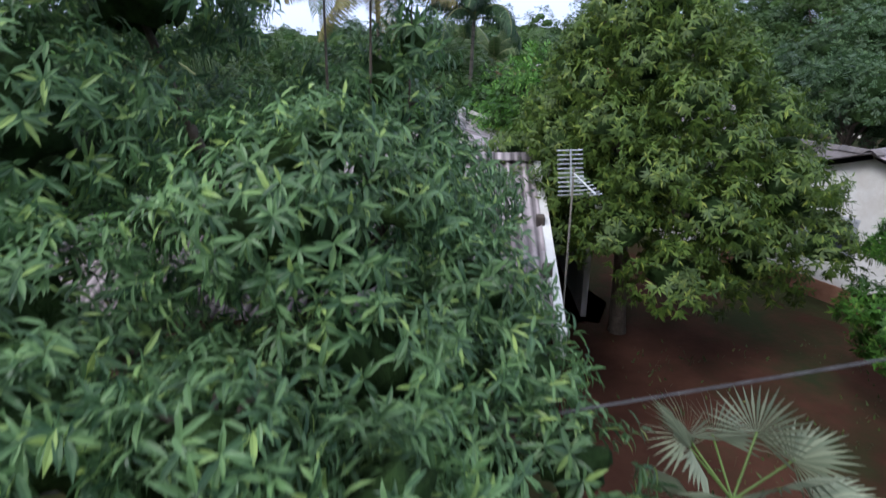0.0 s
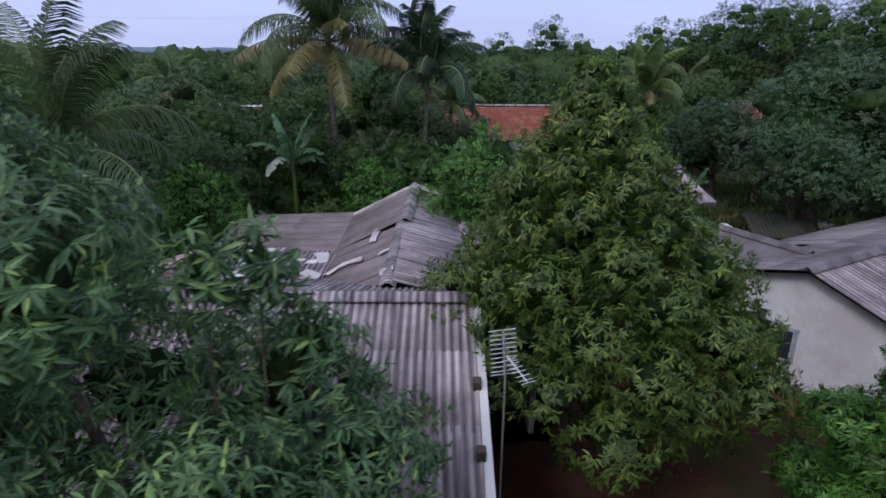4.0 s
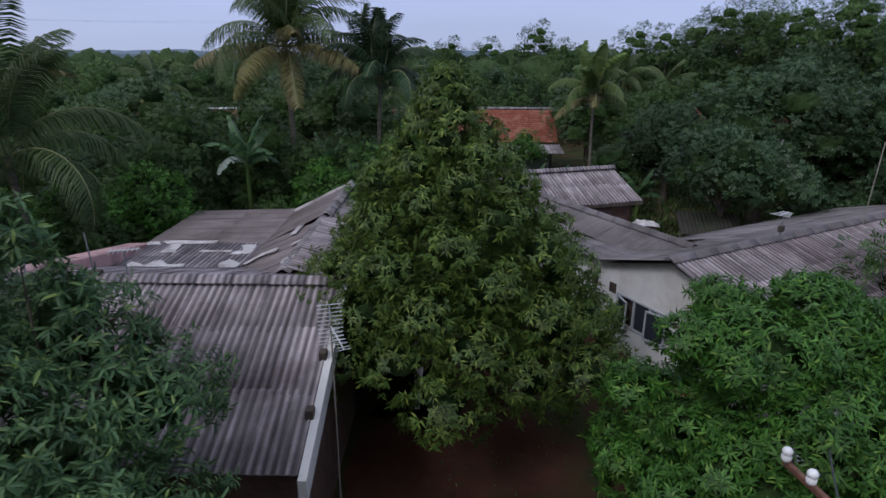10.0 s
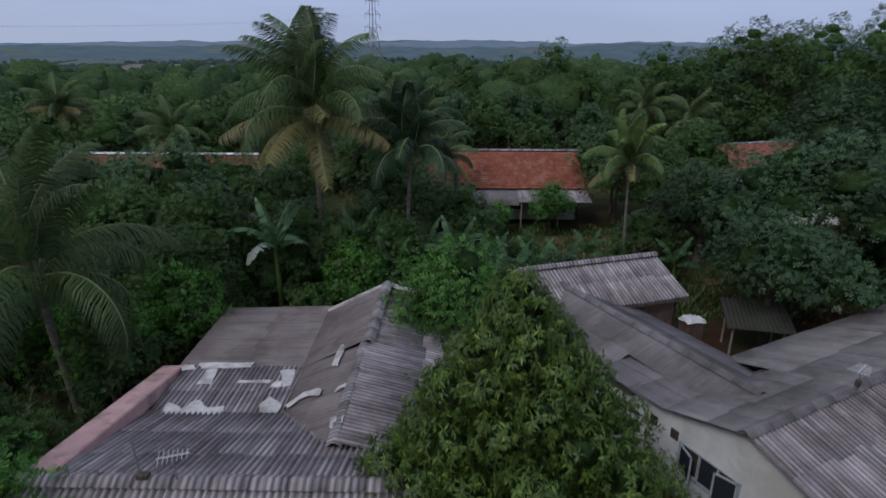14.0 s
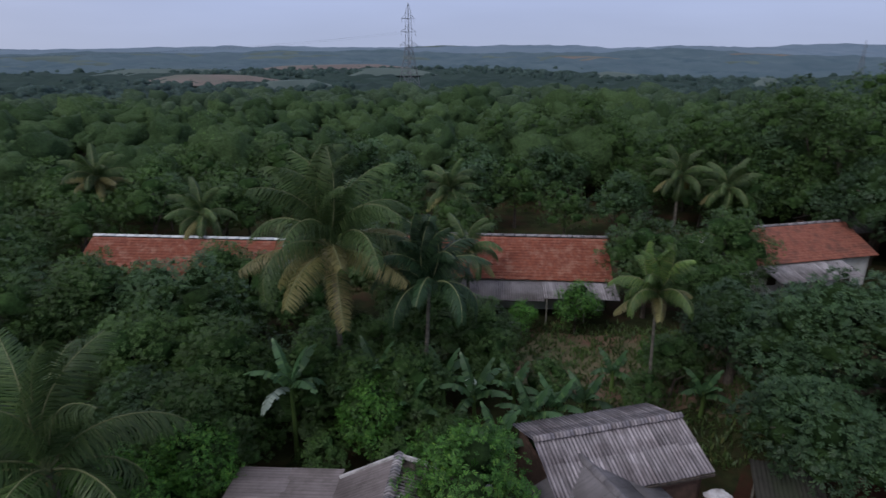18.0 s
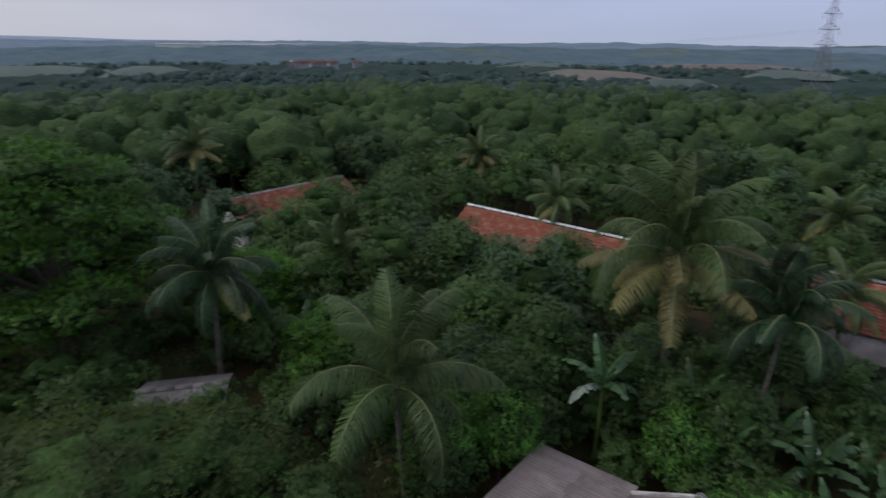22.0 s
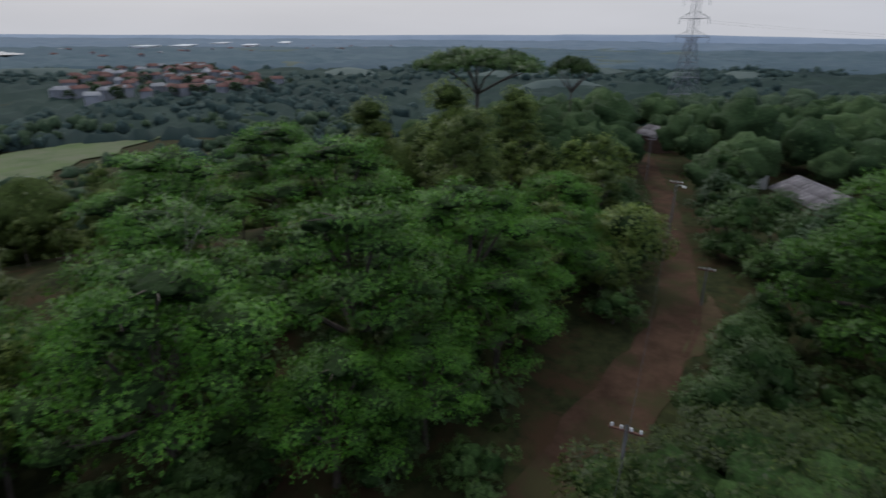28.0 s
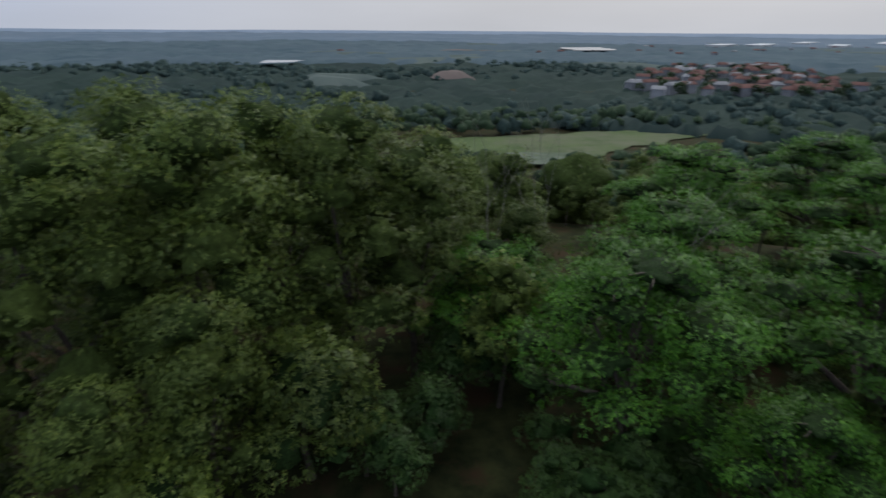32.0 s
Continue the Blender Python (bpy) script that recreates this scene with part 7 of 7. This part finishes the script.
t1, z1 = lattice_tower(-41, 312, 51, 60, "lattice steel transmission tower above the woods")
t2, z2 = lattice_tower(-238, -22, 52, 60, "lattice steel transmission tower above the woods")
t3, z3 = lattice_tower(430, 760, 46, 40, "distant lattice transmission tower")
for dz, o in ((0.62, 6), (0.62, -6), (0.86, 4.6), (0.86, -4.6)):
    cable((-238 + o * 0.5, -22 + o * 0.87, z2 + 46 * dz - 1.5), (-41 + o * 0.5, 312 + o * 0.87, z1 + 46 * dz - 1.5), 9, 0.014, "high-voltage line between transmission towers", "power_line", 40)

# ---- bare branches, fan palm and small things ----
def bare_branch(x, y, z, h, seed):
    rng = random.Random(seed)
    ob = thing("dead_tree", pose(x, y, z), "bare pale dead branches rising from the foliage", "dead tree")
    runs = []

    def grow(p, d, L, r, n):
        q = p + d * L
        runs.append(([p, p.lerp(q, 0.5) + Vector((rng.uniform(-.1, .1), rng.uniform(-.1, .1), 0)), q], [r, r * 0.8, r * 0.6]))
        if n:
            for _ in range(2 + (n > 2)):
                e = (d + Vector((rng.uniform(-.6, .6), rng.uniform(-.6, .6), rng.uniform(-.1, .4)))).normalized()
                grow(q, e, L * rng.uniform(0.55, 0.75), r * 0.55, n - 1)
    grow(Vector((0, 0, 0)), Vector((0.05, 0, 1)), h * 0.6, 0.05, 3)
    put("branch", tube_mesh("branch", runs, M_DEADWOOD, 5), ob)


bare_branch(-13.5, -29, 0, 12.0, 3)
bare_branch(-10.0, -28, 0, 12.0, 4)
bare_branch(-18.5, -21.5, 0, 10.5, 5)


def fan_leaf(name, radius, seed):
    rng = random.Random(seed)
    V, T = [], []
    for k in range(26):
        a = radians(-115 + 230 * k / 25)
        L = radius * rng.uniform(0.88, 1.05)
        w = radius * 0.05
        for p in ((0, 0, 0), (math.sin(a - 0.045) * L * 0.55, math.cos(a - 0.045) * L * 0.55, 0.02), (math.sin(a + 0.045) * L * 0.55, math.cos(a + 0.045) * L * 0.55, -0.02), (math.sin(a) * L, math.cos(a) * L, -0.1 * radius)):
            V.append(p)
        i = 4 * k
        T += [(i, i + 2, i + 1), (i + 1, i + 2, i + 3)]
    return mesh_from(name, np.array(V), [np.array(T)], M_FAN)


M_FAN = leaf_mat("fan_palm_leaf", (0.12, 0.15, 0.10), (0.22, 0.25, 0.17), glow=0.25)
fan = thing("fan_palm", pose(0.25, 3.9, 0.2), "fan palm with stiff grey-green fan leaves", "palm tree")
put("trunk", tube_mesh("trunk", [([(0, 0, -0.2), (0, 0, 2.3)], [0.1, 0.07])], M_PALMBARK, 8), fan)
for k in range(9):
    a = 40 * k
    r = Matrix.Translation((0, 0, 2.25)) @ pose(0, 0, 0, 0, 0, a) @ pose(0, 0, 0, 25 + 12 * (k % 3), 0, 0)
    lf = put("leaf", fan_leaf("leaf", 0.62, k), fan, r @ Matrix.Translation((0, 0.75, 0)))
    put("stalk", rods_mesh("stalk", [((0, 0, 0), (0, 0.78, 0), 0.014)], M_PALM_LIGHT), fan, r)

# low plants on the soil between the houses
rngp = np.random.default_rng(12)
n = 2800
px = np.concatenate([rngp.uniform(1.0, 12, 200), rngp.uniform(2, 24, 1500), rngp.uniform(-45, -15, 1100)])
py = np.concatenate([rngp.uniform(1, 12, 200), rngp.uniform(30, 46, 1500), rngp.uniform(4, 30, 1100)])
pp = np.repeat(np.stack([px, py, np.full(n, 0.0)], -1), 7, 0) + rngp.normal(size=(n * 7, 3)) * np.array([0.25, 0.25, 0])
dd = unit(rngp.normal(size=pp.shape) * 0.5 + np.array([0, 0, 0.9]))
v, f = leaf_arrays(pp, dd, unit(rngp.normal(size=pp.shape)), (0.25 + 0.35 * rngp.random(len(pp))) * np.where(np.arange(len(pp)) < 1400, 0.3, 1.0), LANCE_V, LANCE_F)
tagged(put("undergrowth", mesh_from("undergrowth", v, [f], M_GRASS)), "weeds and grass on bare soil", "grass", kind="stuff")


# ---- the far village ----
def village_house(name, w, d, h, roof, wall, label):
    ob = thing(name, pose(0, 0, -200), label, "house", "village houses")
    bm = box_bm(w, d, h + 6, (0, 0, h / 2 - 3))
    part("wall", bm, wall, ob)
    put("roof", mesh_from("roof", [(-w / 2 - .6, -d / 2 - .6, h - .2), (w / 2 + .6, -d / 2 - .6, h - .2), (w / 2 + .2, 0, h + 2.4), (-w / 2 - .2, 0, h + 2.4), (-w / 2 - .6, d / 2 + .6, h - .2), (w / 2 + .6, d / 2 + .6, h - .2)],
                          [np.array([(0, 1, 2, 3), (3, 2, 5, 4)]), np.array([(0, 3, 4), (1, 5, 2)])], roof), ob)
    return ob


# village roof and wall colours are dulled to carry the haze
protos = [village_house("village_house", 9, 6, 3.0, M_TILE_FAR, M_WALL_FAR, "small far house with a red tile roof"), village_house("village_house", 12, 7, 3.2, M_TILE_FAR, M_WALL_FAR, "far house with a haze-dulled red tile roof"),
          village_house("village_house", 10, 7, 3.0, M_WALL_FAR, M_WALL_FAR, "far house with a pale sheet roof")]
rngv = random.Random(21)
spots = []
for k in range(115):
    f, g = rngv.random() ** 1.3, rngv.random()
    spots.append((-250 - 170 * g - 230 * f + rngv.uniform(-15, 15), -430 + 40 * g - 340 * f + rngv.uniform(-15, 15)))
for k in range(14):
    spots.append((-600 + rngv.uniform(-50, 50), 505 + rngv.uniform(-30, 30)))
for k in range(26):
    spots.append((-900 + rngv.uniform(-900, 900), -1150 + rngv.uniform(-300, 200)))
far_crowns = kind_tree("village_tree", "dark hazy tree between the village houses", 61, 6, 3.0, 3.0, 7.0, 1.8, 2.6, 60, 5, 1.3, M_FARWOOD, 0.2, 2.5, limbs=1, x=-300, y=-440)
far_crowns.location.z = float(land(-300, -440))
for x, y in spots[:115:2]:
    x, y = x + rngv.uniform(-12, 12), y + rngv.uniform(5, 22)
    copy_at(far_crowns, x, y, float(land(x, y)) + 4, rngv.uniform(0, 360), rngv.uniform(0.8, 1.3))
used = set()
for x, y in spots:
    p = rngv.choice([protos[0], protos[0], protos[1], protos[1], protos[2]])
    z = float(land(x, y)) + 6.8
    m = pose(x, y, z, 0, 0, rngv.uniform(0, 180))
    if p in used:
        copy_thing(p, m)
    else:
        p.matrix_basis = m
        used.add(p)
for k, (x, y, w) in enumerate(((-1100, -1480, 160), (-1290, -1560, 220), (-1500, -1500, 180), (-1750, -1900, 300), (-2050, -1850, 420), (-1500, 900, 300), (-1900, 1300, 380))):
    ob = thing("warehouse", pose(x, y, float(land(x, y)) + 6, 0, 0, 40), "long distant warehouse with a pale roof", "warehouse", "distant warehouses")
    part("wall", box_bm(w, 40, 9, (0, 0, 1.5)), M_WHITE, ob)
    part("roof", box_bm(w + 4, 44, 1.2, (0, 0, 6.6), 0.3), M_SHEETWHITE, ob)
